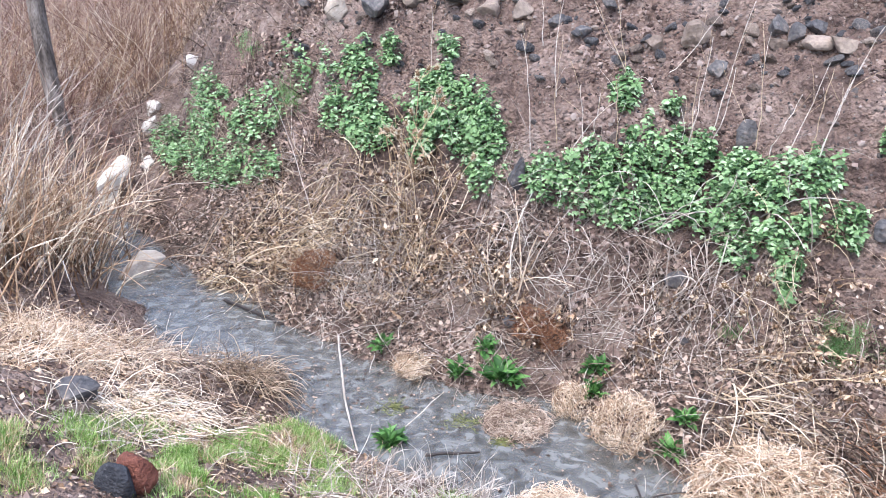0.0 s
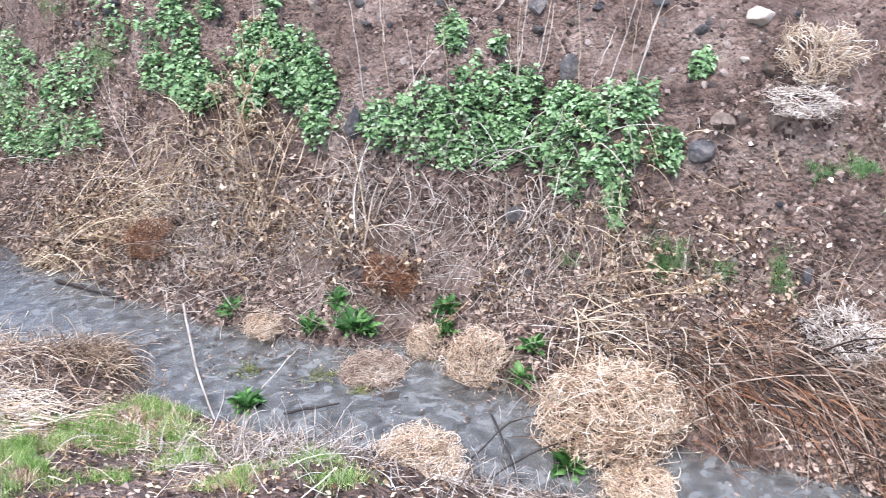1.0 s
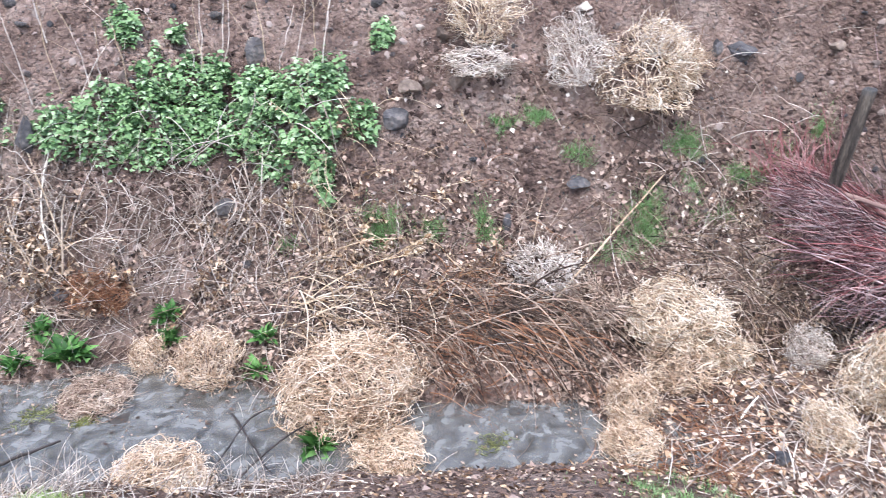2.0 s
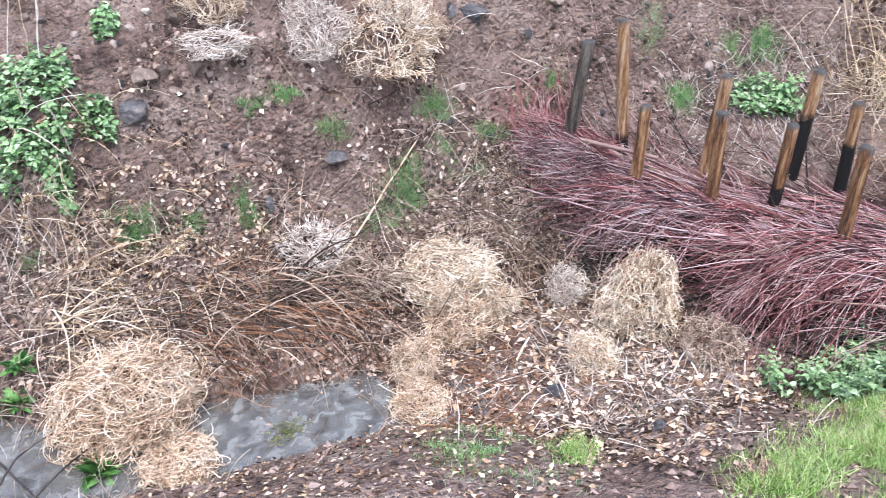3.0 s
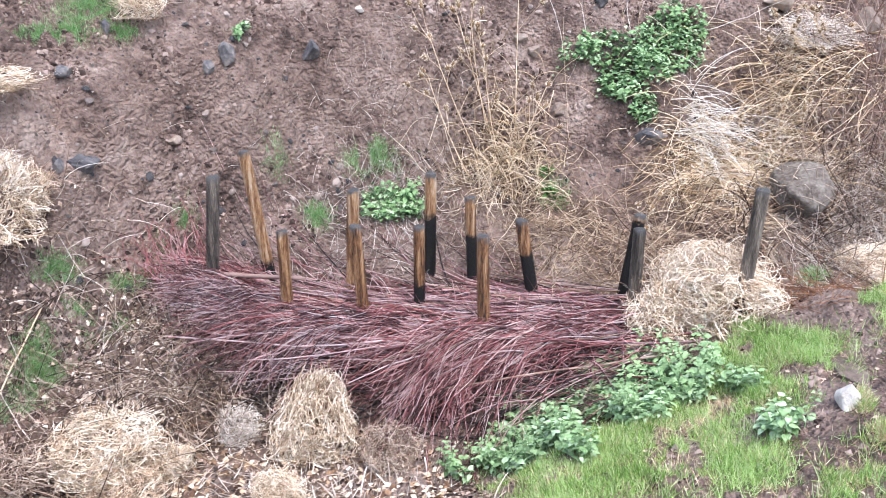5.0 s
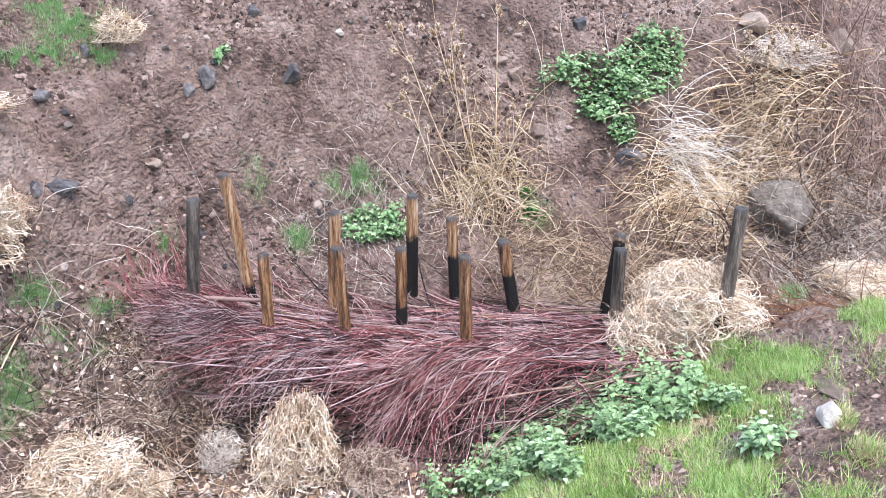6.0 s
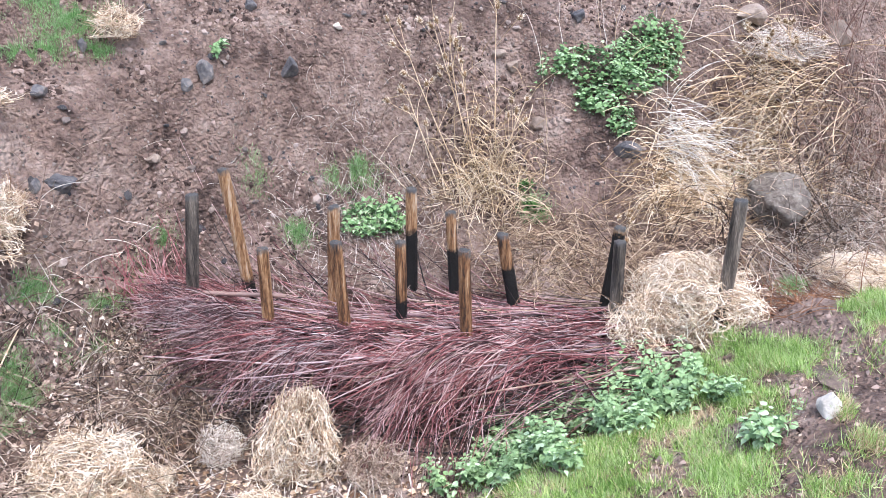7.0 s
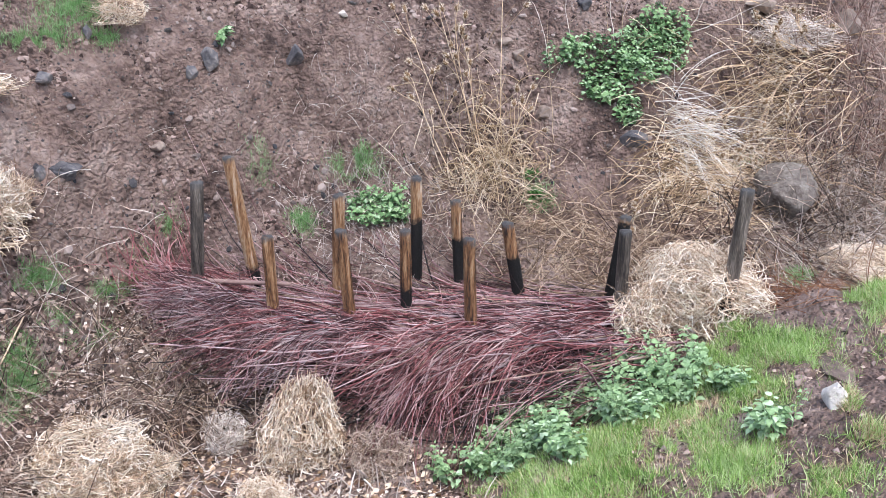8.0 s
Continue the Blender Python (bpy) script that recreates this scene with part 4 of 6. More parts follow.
def in_patch(patch, n, rng, ragged=0.25):
    cx, cy, ax, ay, bx, by = patch
    r, a = np.sqrt(rng.uniform(0, 1, n)) * (1 + ragged * rng.normal(0, 0.5, n)), rng.uniform(0, 2 * np.pi, n)
    u, v = r * np.cos(a), r * np.sin(a)
    return cx + ax * u + bx * v, cy + ay * u + by * v


def patch_area(p):
    return np.pi * abs(p[2] * p[5] - p[3] * p[4])


# ---------------------------------------------------------------- small stones, past counting
rng = np.random.default_rng(23)
zx, zy = rng.uniform(-2, 9, 14000), rng.uniform(-1, 9, 14000)
zd = off_line(zx, zy, FAR_FOOT)
good = (zd > 0.7) & (zd < 3.4) & (grain(zx, zy, 0.7, 24) + 0.6 * grain(zx, zy, 0.2, 25) + rng.normal(0, 0.3, 14000) > 0.12)
zx, zy = zx[good], zy[good]
zs = 0.010 + 0.045 * rng.uniform(0, 1, len(zx)) ** 4
stones = []
for k in range(4):
    me = rock_mesh(230 + k, M_STONE, 1.0, 0.85, 0.6, 1)
    tv = np.array([v.co for v in me.vertices])
    tf = np.array([p.vertices for p in me.polygons])
    bpy.data.meshes.remove(me)
    pick = np.arange(len(zx)) % 4 == k
    stones.append(strewn(tv, tf, on_ground(zx[pick], zy[pick], -0.004), rng.normal(0, 1, (pick.sum(), 3)), slope_normal(zx[pick], zy[pick]), zs[pick], zs[pick], zs[pick]))
tagged(new("small_stones", mesh_of("small_stones", *join(*stones), M_GRAVEL, False)), "small brown and grey stones in the soil bank", "stones", kind="stuff")


# ---------------------------------------------------------------- nettles
def nettle_plant(seed, material, tall, leaf):
    """One nettle: a stem with opposite pairs of toothed leaves, each leaf a piece of its own."""
    rng = np.random.default_rng(seed)
    stem = wander(np.zeros((1, 3)), np.array([[rng.normal(0, 0.15), rng.normal(0, 0.15), 1.0]]), [tall], 4, 0.07, 0, rng)[0]
    root = new("nettle_plant", mesh_of("nettle_plant", *tubes(stem[None], np.linspace(0.004, 0.002, 4)[None], 4), material))
    twist = rng.uniform(0, 3)
    levels = 5
    for k in range(levels):
        s = min(0.99, (k + 1.2) / (levels + 0.2))
        i = int(s * 3)
        p = stem[i] + (stem[i + 1] - stem[i]) * (s * 3 - i)
        for j in range(2 if k < levels - 1 else 4):
            a = twist + k * 1.57 + j * (np.pi if k < levels - 1 else 1.57) + rng.normal(0, 0.3)
            h = np.array([[np.cos(a), np.sin(a), -0.35 + 0.6 * s + rng.normal(0, 0.2)]])
            size = np.array([leaf * (1.1 - 0.35 * s) * rng.uniform(0.8, 1.2) * (0.6 if k == levels - 1 else 1)])
            part("leaf", strewn(LEAF_V, LEAF_F, p + h * 0.012, h, np.array([[0, 0, 1.0]]) + rng.normal(0, 0.2, (1, 3)), size, size, size), material, root)
    return root


NETTLES = [(-2.87, 9.28, 0.48, -0.76, 0.06, -0.25), (-3.22, 9.41, 0.59, -0.68, 0.13, -0.47), (-2.23, 8.49, 0.4, -0.31, 0.04, -0.23), (-2.67, 8.4, 0.42, -0.36, 0.06, -0.27), (-2.08, 7.99, 0.31, -0.2, 0.03, -0.16), (-3.53, 9.47, 0.3, -0.28, 0.17, -0.51), (-2.5, 8.54, 0.43, -0.42, 0.04, -0.21), (-1.52, 8.24, 0.36, -0.33, 0.01, -0.11), (-1.03, 7.85, 0.17, -0.15, 0.03, -0.28), (-0.77, 7.88, 0.1, -0.03, 0.01, -0.1), (-1.16, 7.63, 0.25, -0.21, 0.01, -0.12), (-0.88, 7.41, 0.22, -0.08, 0.01, -0.14), (-0.18, 7.17, 0.39, -0.22, 0.01, -0.15), (-0.07, 7.0, 0.36, -0.21, 0.01, -0.11)]
NETTLES_b = [(0.12, 6.81, 0.19, -0.12, 0.0, -0.13), (-0.28, 7.37, 0.2, -0.14, 0.01, -0.1), (-0.36, 7.13, 0.19, -0.11, 0.01, -0.12), (2.46, 5.36, 0.1, -0.02, -0.0, -0.06), (0.56, 6.5, 0.15, -0.04, 0.0, -0.07), (0.9, 6.38, 0.24, -0.07, 0.0, -0.12), (1.19, 6.29, 0.24, -0.02, -0.0, -0.14), (1.49, 6.27, 0.23, -0.05, -0.01, -0.16), (1.74, 6.09, 0.2, -0.13, -0.01, -0.16), (1.28, 6.5, 0.11, -0.0, -0.0, -0.11), (1.2, 6.78, 0.11, -0.03, -0.01, -0.1), (1.54, 6.63, 0.08, -0.01, -0.0, -0.04), (1.99, 5.92, 0.13, -0.17, -0.02, -0.13), (2.15, 5.62, 0.13, -0.14, -0.02, -0.12)]
NETTLES_c = [(2.35, 5.61, 0.13, -0.03, -0.01, -0.08), (1.95, 5.64, 0.17, -0.2, -0.02, -0.15), (2.09, 5.41, 0.13, -0.08, -0.0, -0.08), (2.22, 5.47, 0.11, -0.05, -0.0, -0.06), (2.12, 5.29, 0.05, -0.01, -0.0, -0.04), (1.75, 6.27, 0.08, -0.04, 0.0, -0.02), (-0.19, 7.52, 0.08, -0.07, 0.0, -0.05)]
NETTLES_d = [(2.78, 5.65, 0.08, -0.03, -0.02, -0.04), (7.97, 0.99, 0.14, -0.44, -0.08, -0.02), (8.26, 0.52, 0.17, -0.3, -0.17, -0.03), (7.95, 0.75, 0.14, -0.35, -0.07, -0.02), (7.81, 0.65, 0.02, -0.09, -0.08, -0.01), (6.5, 2.54, 0.14, -0.21, -0.14, -0.05), (6.51, 3.87, 0.05, -0.03, -0.04, -0.02)]
PALE_NETTLES = [(4.54, 1.26, -0.0, -0.2, -0.16, -0.04), (4.62, 1.03, -0.14, -0.18, -0.34, -0.07), (4.84, 0.89, -0.17, -0.24, -0.41, -0.07), (5.17, 0.67, -0.04, -0.17, -0.24, -0.04), (5.25, 0.49, -0.05, -0.2, -0.26, -0.03), (5.25, 0.24, -0.08, -0.22, -0.26, -0.02), (4.91, 0.32, -0.14, -0.19, -0.37, -0.02), (5.04, 0.06, -0.04, -0.13, -0.23, -0.01), (5.0, -0.28, -0.11, -0.11, -0.12, 0.01), (4.32, -0.41, -0.02, -0.09, -0.12, 0.01), (5.35, 0.07, -0.06, -0.14, -0.13, -0.01), (4.49, 0.65, -0.15, -0.15, -0.34, -0.05)]
PALE_NETTLES += [(5.21, 0.04, -0.08, -0.16, -0.18, -0.01), (5.39, -0.04, -0.07, -0.11, -0.12, -0.0), (5.41, 0.25, -0.04, -0.17, -0.13, -0.01), (5.08, 0.82, -0.02, -0.15, -0.29, -0.05)]

NETTLES = NETTLES + NETTLES_b + NETTLES_c + NETTLES_d


def plant_patches(kinds, patches, count, rng, label, group):
    """Plants spread over the patches by their area, standing between upright and square to the slope."""
    area = np.array([patch_area(p) + 0.01 for p in patches])
    for p, n in zip(patches, np.maximum(1, np.round(count * area / area.sum())).astype(int)):
        x, y = in_patch(p, n, rng)
        nrm = slope_normal(x, y)
        for k in range(n):
            first = kinds[rng.integers(len(kinds))]
            tilt = Vector((nrm[k][0] * 0.9 + rng.normal(0, 0.15), nrm[k][1] * 0.9 + rng.normal(0, 0.15), nrm[k][2] + 0.25)).to_track_quat("Z", "Y")
            ob = copy_thing(first, Matrix.Translation((x[k], y[k], float(height(x[k], y[k])) - 0.01)) @ tilt.to_matrix().to_4x4() @ pose(0, 0, 0, 0, 0, rng.uniform(0, 360)))
            s = rng.uniform(0.8, 1.2)
            ob.scale = (s, s, s)
            tagged(ob, label, "nettle", group)
    for first in kinds:
        for o in (*first.children_recursive, first):
            bpy.data.objects.remove(o)


def nettle_bed(patches, per_metre, leaf, tall, material, seed, label, bare=-0.75):
    """The closed mat of nettle leaves between the plants that can be told apart."""
    rng = np.random.default_rng(seed)
    xs, ys = [], []
    for p in patches:
        x, y = in_patch(p, int(patch_area(p) * per_metre) + 70, rng, 0.18)
        keep = grain(x, y, 0.22, seed) + 0.5 * grain(x, y, 0.08, seed + 1) > bare
        xs.append(x[keep])
        ys.append(y[keep])
    x, y = np.concatenate(xs), np.concatenate(ys)
    n = len(x)
    nrm = slope_normal(x, y)
    heap = 0.75 + 0.45 * grain(x, y, 0.14, seed + 2)
    at = on_ground(x, y) + (nrm * 0.55 + [0, 0, 0.45]) * (tall * heap * rng.uniform(0.15, 1.0, n) ** 0.6)[:, None]
    a = rng.uniform(0, 2 * np.pi, n)
    out = np.stack([np.cos(a), np.sin(a), rng.normal(-0.15, 0.25, n)], -1) + nrm * [0.5, 0.5, 0]
    size = leaf * rng.uniform(0.55, 1.2, n)
    up = nrm * 0.5 + [0, 0, 0.8] + rng.normal(0, 0.28, (n, 3))
    return tagged(new("nettle_bed", mesh_of("nettle_bed", *strewn(LEAF_V, LEAF_F, at, out, up, size, size, size), material)), label, "nettles", kind="stuff")


rng = np.random.default_rng(31)
FAR_LEFT, FAR_RIGHT = [p for p in NETTLES if p[0] < -1.2], [p for p in NETTLES if p[0] >= -1.2]
nettle_bed([(*p[:4], p[4] * 1.3, p[5] * 1.3) if p[0] < 5 else p for p in FAR_RIGHT], 6000, 0.047, 0.14, M_LEAF, 330, "closed mat of green nettle leaves on the bank")
nettle_bed(FAR_LEFT, 2200, 0.052, 0.18, M_LEAF, 340, "loose patches of green nettles beside the thicket", -0.5)
nettle_bed([(*p[:4], p[4] * 0.8, p[5] * 0.8) for p in PALE_NETTLES], 2600, 0.050, 0.19, M_LEAF2, 350, "pale green nettle leaves along the grassy edge", -0.35)
green = [nettle_plant(300 + k, M_LEAF, 0.14 + 0.014 * k, 0.052) for k in range(6)]
plant_patches(green, NETTLES, 165, rng, "green nettle with toothed leaves growing on the bank", "nettles on the far bank")
pale = [nettle_plant(320 + k, M_LEAF2, 0.16 + 0.026 * k, 0.055) for k in range(5)]
plant_patches(pale, [(*p[:4], p[4] * 0.75, p[5] * 0.75) for p in PALE_NETTLES], 170, rng, "pale green nettle with soft leaves on the grassy bank", "nettles on the near bank")


# ---------------------------------------------------------------- broad-leaved docks at the water
def dock(x, y, r, seed):
    rng = np.random.default_rng(seed)
    n = 64
    a = np.arange(n) * 2.4 + rng.normal(0, 0.3, n)
    h = np.stack([np.cos(a), np.sin(a), rng.uniform(0.1, 1.9, n)], -1)
    size = r * rng.uniform(0.35, 0.85, n)
    root = new("dock_plant", mesh_of("dock_plant", *strewn(LANCE_V, LANCE_F, h * 0.02 + rng.normal(0, 0.03, (n, 3)) * [1, 1, 0.2] * r * 5, h, np.tile([0, 0, 1.0], (n, 1)) + rng.normal(0, 0.3, (n, 3)), size * 0.95, size, size * 1.7), M_DOCK))
    root.location = (x, y, float(max(height(x, y), -0.01)))
    return tagged(root, "bright green leafy dock growing at the stream edge", "dock plant", "docks along the stream")


DOCKS = [(0.27, 5.38, 0.19, -0.0, -0.0, 0.08), (0.15, 5.6, 0.1, -0.01, -0.0, 0.06), (-0.66, 5.79, 0.09, -0.0, -0.0, 0.04), (-0.05, 5.43, 0.11, -0.03, -0.0, 0.04), (0.93, 5.34, 0.1, -0.05, 0.01, 0.07), (0.89, 5.17, 0.09, -0.03, 0.0, 0.05), (1.42, 4.76, 0.07, -0.03, 0.01, 0.04), (1.31, 4.62, 0.1, -0.06, 0.01, 0.04), (-0.49, 4.7, 0.11, 0.01, -0.01, 0.09), (1.4, 3.83, 0.11, -0.04, 0.02, 0.06), (7.24, 1.4, 0.0, -0.1, 0.07, 0.02), (7.07, 1.31, 0.02, -0.12, 0.07, 0.01)]
for i, p in enumerate(DOCKS):
    dock(p[0], p[1], max(0.11, 1.05 * abs(p[2]) + 0.3 * abs(p[5])), 400 + i)


# ---------------------------------------------------------------- grass
GRASSES = [(5.96, 4.97, 0.18, -0.27, 0.07, 0.04), (5.9, 4.8, 0.14, -0.2, 0.06, 0.03), (5.65, 4.94, 0.12, -0.17, 0.04, 0.02), (5.95, 4.6, 0.07, -0.1, 0.03, 0.02), (6.72, 2.83, 0.11, -0.21, 0.06, 0.02), (4.52, 4.27, 0.12, -0.04, 0.05, 0.03), (5.28, 3.97, 0.09, -0.06, 0.06, 0.03), (4.95, 4.03, 0.11, -0.05, 0.04, 0.02), (4.08, 4.09, 0.1, -0.04, 0.09, 0.05), (4.32, 4.14, 0.12, -0.07, 0.05, 0.03), (5.58, 3.94, 0.05, -0.06, 0.04, 0.02), (6.21, 3.46, 0.09, -0.07, 0.07, 0.03), (6.17, 3.07, 0.05, -0.1, 0.1, 0.04), (6.91, -0.82, 0.03, -0.11, 0.14, -0.01)]
GRASSES_b = [(7.08, 1.31, 0.02, -0.12, 0.1, 0.02), (-1.82, 8.31, 0.14, -0.1, -0.02, 0.13), (-2.42, 9.21, 0.15, -0.13, -0.02, 0.1), (2.4, 5.01, 0.16, -0.06, 0.01, 0.07), (1.81, 5.33, 0.08, -0.05, 0.01, 0.06), (2.44, 4.97, 0.15, -0.09, 0.03, 0.07), (2.7, 4.78, 0.08, -0.02, 0.02, 0.05), (3.0, 4.54, 0.11, -0.06, 0.02, 0.05), (3.71, 4.44, 0.08, -0.03, 0.01, 0.03), (3.32, 4.84, 0.09, -0.05, 0.01, 0.02), (3.53, 4.72, 0.08, -0.06, 0.02, 0.04), (3.96, 4.08, 0.23, -0.06, 0.04, 0.09), (4.54, 4.26, 0.18, -0.04, 0.01, 0.04), (4.4, 4.07, 0.17, -0.04, 0.03, 0.06)]
LAWNS = [(-1.75, 3.72, 0.16, 0.15, -0.13, 0.3), (-1.31, 3.35, 0.13, 0.07, -0.09, 0.25), (-1.09, 4.3, 0.21, 0.41, -0.09, 0.38), (-1.27, 3.83, 0.18, 0.18, -0.08, 0.26), (-1.85, 2.97, 0.1, 0.07, -0.08, 0.15), (-2.01, 3.21, 0.04, 0.05, -0.08, 0.14), (-0.7, 3.63, 0.1, 0.09, -0.04, 0.19), (-1.69, 3.29, 0.06, 0.03, -0.07, 0.15), (-1.07, 4.29, 0.29, 0.19, -0.08, 0.35), (-1.32, 3.74, 0.2, 0.08, -0.08, 0.26), (-1.33, 3.32, 0.11, 0.0, -0.09, 0.24), (-0.43, 3.17, 0.15, -0.03, -0.01, 0.11), (-0.93, 4.41, 0.09, 0.07, -0.07, 0.36), (4.31, 0.9, -0.19, -0.27, 0.3, 0.06)]
LAWNS_b = [(4.32, 0.47, -0.16, -0.29, 0.47, 0.05), (4.39, 0.11, -0.11, -0.27, 0.6, 0.01), (4.85, -0.13, -0.17, -0.21, 0.46, -0.01), (5.19, -0.56, -0.11, -0.28, 0.22, -0.01), (4.87, -0.39, -0.13, -0.17, 0.33, -0.02), (3.98, -0.25, -0.03, -0.22, 0.29, -0.02), (3.81, -0.64, -0.03, -0.15, 0.26, -0.04), (5.45, -1.1, -0.06, -0.09, 0.33, -0.06), (4.16, -0.85, -0.02, -0.08, 0.11, -0.02), (4.51, -0.79, -0.01, -0.04, 0.09, -0.01), (2.96, 1.81, 0.03, -0.11, 0.16, 0.1), (3.59, 0.55, 0.1, -0.36, 0.44, 0.09), (3.16, 0.92, 0.06, -0.18, 0.23, 0.07)]
GRASSES_d = [(3.32, 4.84, 0.09, -0.06, -0.02, -0.02), (3.53, 4.75, 0.06, -0.07, -0.02, -0.02), (3.71, 4.47, 0.1, -0.05, -0.03, -0.02), (4.56, 4.27, 0.13, -0.04, -0.04, -0.03), (3.01, 4.58, 0.07, -0.06, -0.06, -0.06), (2.74, 4.81, 0.07, -0.04, -0.03, -0.03), (2.43, 5.02, 0.12, -0.1, -0.04, -0.03), (4.02, 4.08, 0.17, -0.07, -0.06, -0.05), (3.79, 4.04, 0.13, -0.09, -0.04, -0.04), (5.01, 4.03, 0.15, -0.06, -0.03, -0.02), (5.58, 3.95, 0.05, -0.05, -0.05, -0.03), (6.74, 2.82, 0.11, -0.18, -0.04, -0.03), (4.59, 3.98, 0.16, -0.07, -0.05, -0.04), (4.5, 4.28, 0.1, -0.04, -0.05, -0.03)]
GRASSES_e = [(4.91, 4.04, 0.08, -0.04, -0.04, -0.02), (4.49, 4.13, 0.08, -0.03, -0.04, -0.03), (4.15, 4.14, 0.08, -0.03, -0.07, -0.05), (6.72, 2.82, 0.1, -0.19, -0.05, -0.02), (5.59, 3.94, 0.05, -0.07, -0.04, -0.01), (6.15, 3.05, 0.04, -0.08, -0.09, -0.04), (5.68, 4.95, 0.13, -0.19, -0.06, -0.03), (5.99, 4.8, 0.18, -0.22, -0.05, -0.03), (5.97, 4.57, 0.04, -0.07, -0.03, -0.02), (7.07, 1.3, 0.02, -0.12, -0.09, -0.02), (8.07, -0.33, 0.1, -0.2, -0.04, -0.0), (6.96, -0.84, 0.02, -0.09, -0.13, 0.01)]
LAWNS_d = [(5.41, -0.1, -0.16, -0.3, -0.11, -0.0), (5.33, -0.42, -0.14, -0.25, -0.17, 0.01), (5.3, -0.64, -0.06, -0.15, -0.09, 0.01), (5.62, -0.27, -0.12, -0.13, -0.09, 0.0), (5.0, -0.3, -0.14, -0.17, -0.15, 0.01), (5.65, -0.99, -0.01, -0.09, -0.09, 0.01), (5.81, -1.14, -0.07, -0.05, -0.2, 0.04)]
LAWNS_e = [(-1.16, 4.21, 0.28, 0.19, 0.07, -0.26), (-1.41, 3.62, 0.1, 0.0, 0.06, -0.17), (-0.76, 4.05, 0.09, -0.02, 0.03, -0.15), (-0.87, 3.31, 0.21, 0.01, 0.03, -0.12), (-0.37, 3.24, 0.13, -0.04, 0.01, -0.14), (0.06, 3.13, 0.15, 0.02, -0.0, -0.07), (-1.91, 3.65, 0.11, 0.12, 0.1, -0.2), (-2.01, 3.21, 0.03, 0.04, 0.08, -0.14), (-1.36, 3.42, 0.1, 0.04, 0.06, -0.17), (-0.68, 3.69, 0.1, 0.09, 0.03, -0.15), (-0.06, 3.42, 0.15, -0.04, 0.0, -0.2)]
def grass(name, patches, per_metre, tall, label, seed, lean=0.35, wide=0.004, material=None, gaps=-0.1, category="grass"):
    rng = np.random.default_rng(seed)
    xs, ys = [], []
    for p in patches:
        n = int(max(500, patch_area(p) * per_metre))
        x, y = in_patch(p, n, rng, 0.8)
        keep = grain(x, y, 0.16, seed) + 0.7 * grain(x, y, 0.05, seed + 1) > gaps
        xs.append(x[keep])
        ys.append(y[keep])
    x, y = np.concatenate(xs), np.concatenate(ys)
    n = len(x)
    up = np.tile([0, 0, 1.0], (n, 1)) + rng.normal(0, lean, (n, 3)) + 0.4 * slope_normal(x, y)
    data = strewn(BLADE_V, BLADE_F, on_ground(x, y, 0.005), up, rng.normal(0, 1, (n, 3)), np.full(n, wide) * rng.uniform(0.6, 1.4, n), tall * rng.uniform(0.35, 1.25, n))
    ob = new(name, mesh_of(name, *data, material or M_GRASS))
    return tagged(ob, label, category, kind="stuff")


grass("hill_grass", GRASSES_d + GRASSES_e, 42000, 0.06, "tufts of fresh green grass on the lower slope", 56, 0.6, 0.0032, M_HILLGRASS, -0.4)
grass("hill_grass", GRASSES + GRASSES_b, 30000, 0.06, "short tufts of fresh green grass on bare soil", 51, 0.6, 0.0030, M_HILLGRASS, -0.2)
grass("bank_grass", LAWNS_b + LAWNS_d, 19000, 0.085, "lush fresh green grass on the near bank", 54, 0.75, 0.0034, None, -0.32)
grass("bank_grass", LAWNS + LAWNS_e, 20000, 0.065, "fresh green grass on the near bank", 52, 0.6, 0.0032, None, -0.05)
grass("bank_grass", [(2.62, 2.11, 0.17, -0.33, 0.26, 0.21)], 6500, 0.05, "sparse dull green sprouts on the near bank", 55, 0.6, 0.0034, M_HILLGRASS, 0.0)
grass("dry_grass", LAWNS + LAWNS_b, 3600, 0.08, "dry straw blades among the green grass", 53, 0.9, 0.0035, M_STRAWBLADE, 0.0, "dry grass")


# ---------------------------------------------------------------- litter, crumbs and pebbles
def on_bank(n, lo, hi, x0, x1, y0, y1, rng, line=None, flip=1):
    out = []
    while sum(len(o) for o in out) < n:
        x, y = rng.uniform(x0, x1, n), rng.uniform(y0, y1, n)
        d = flip * off_line(x, y, line or FAR_FOOT)
        out.append(np.stack([x, y], -1)[(d > lo) & (d < hi)])
    p = np.concatenate(out)[:n]
    return p[:, 0], p[:, 1]


def litter(name, x, y, size, seed, label, material=None):
    rng = np.random.default_rng(seed)
    n = len(x)
    nrm = slope_normal(x, y) + rng.normal(0, 0.35, (n, 3))
    s = size * rng.uniform(0.5, 1.3, n)
    ob = new(name, mesh_of(name, *strewn(DRY_V, DRY_F, on_ground(x, y, -0.006), np.cross(nrm, rng.normal(0, 1, (n, 3))), nrm, s, s, s), material or M_LITTER))
    return tagged(ob, label, "leaf litter", kind="stuff")


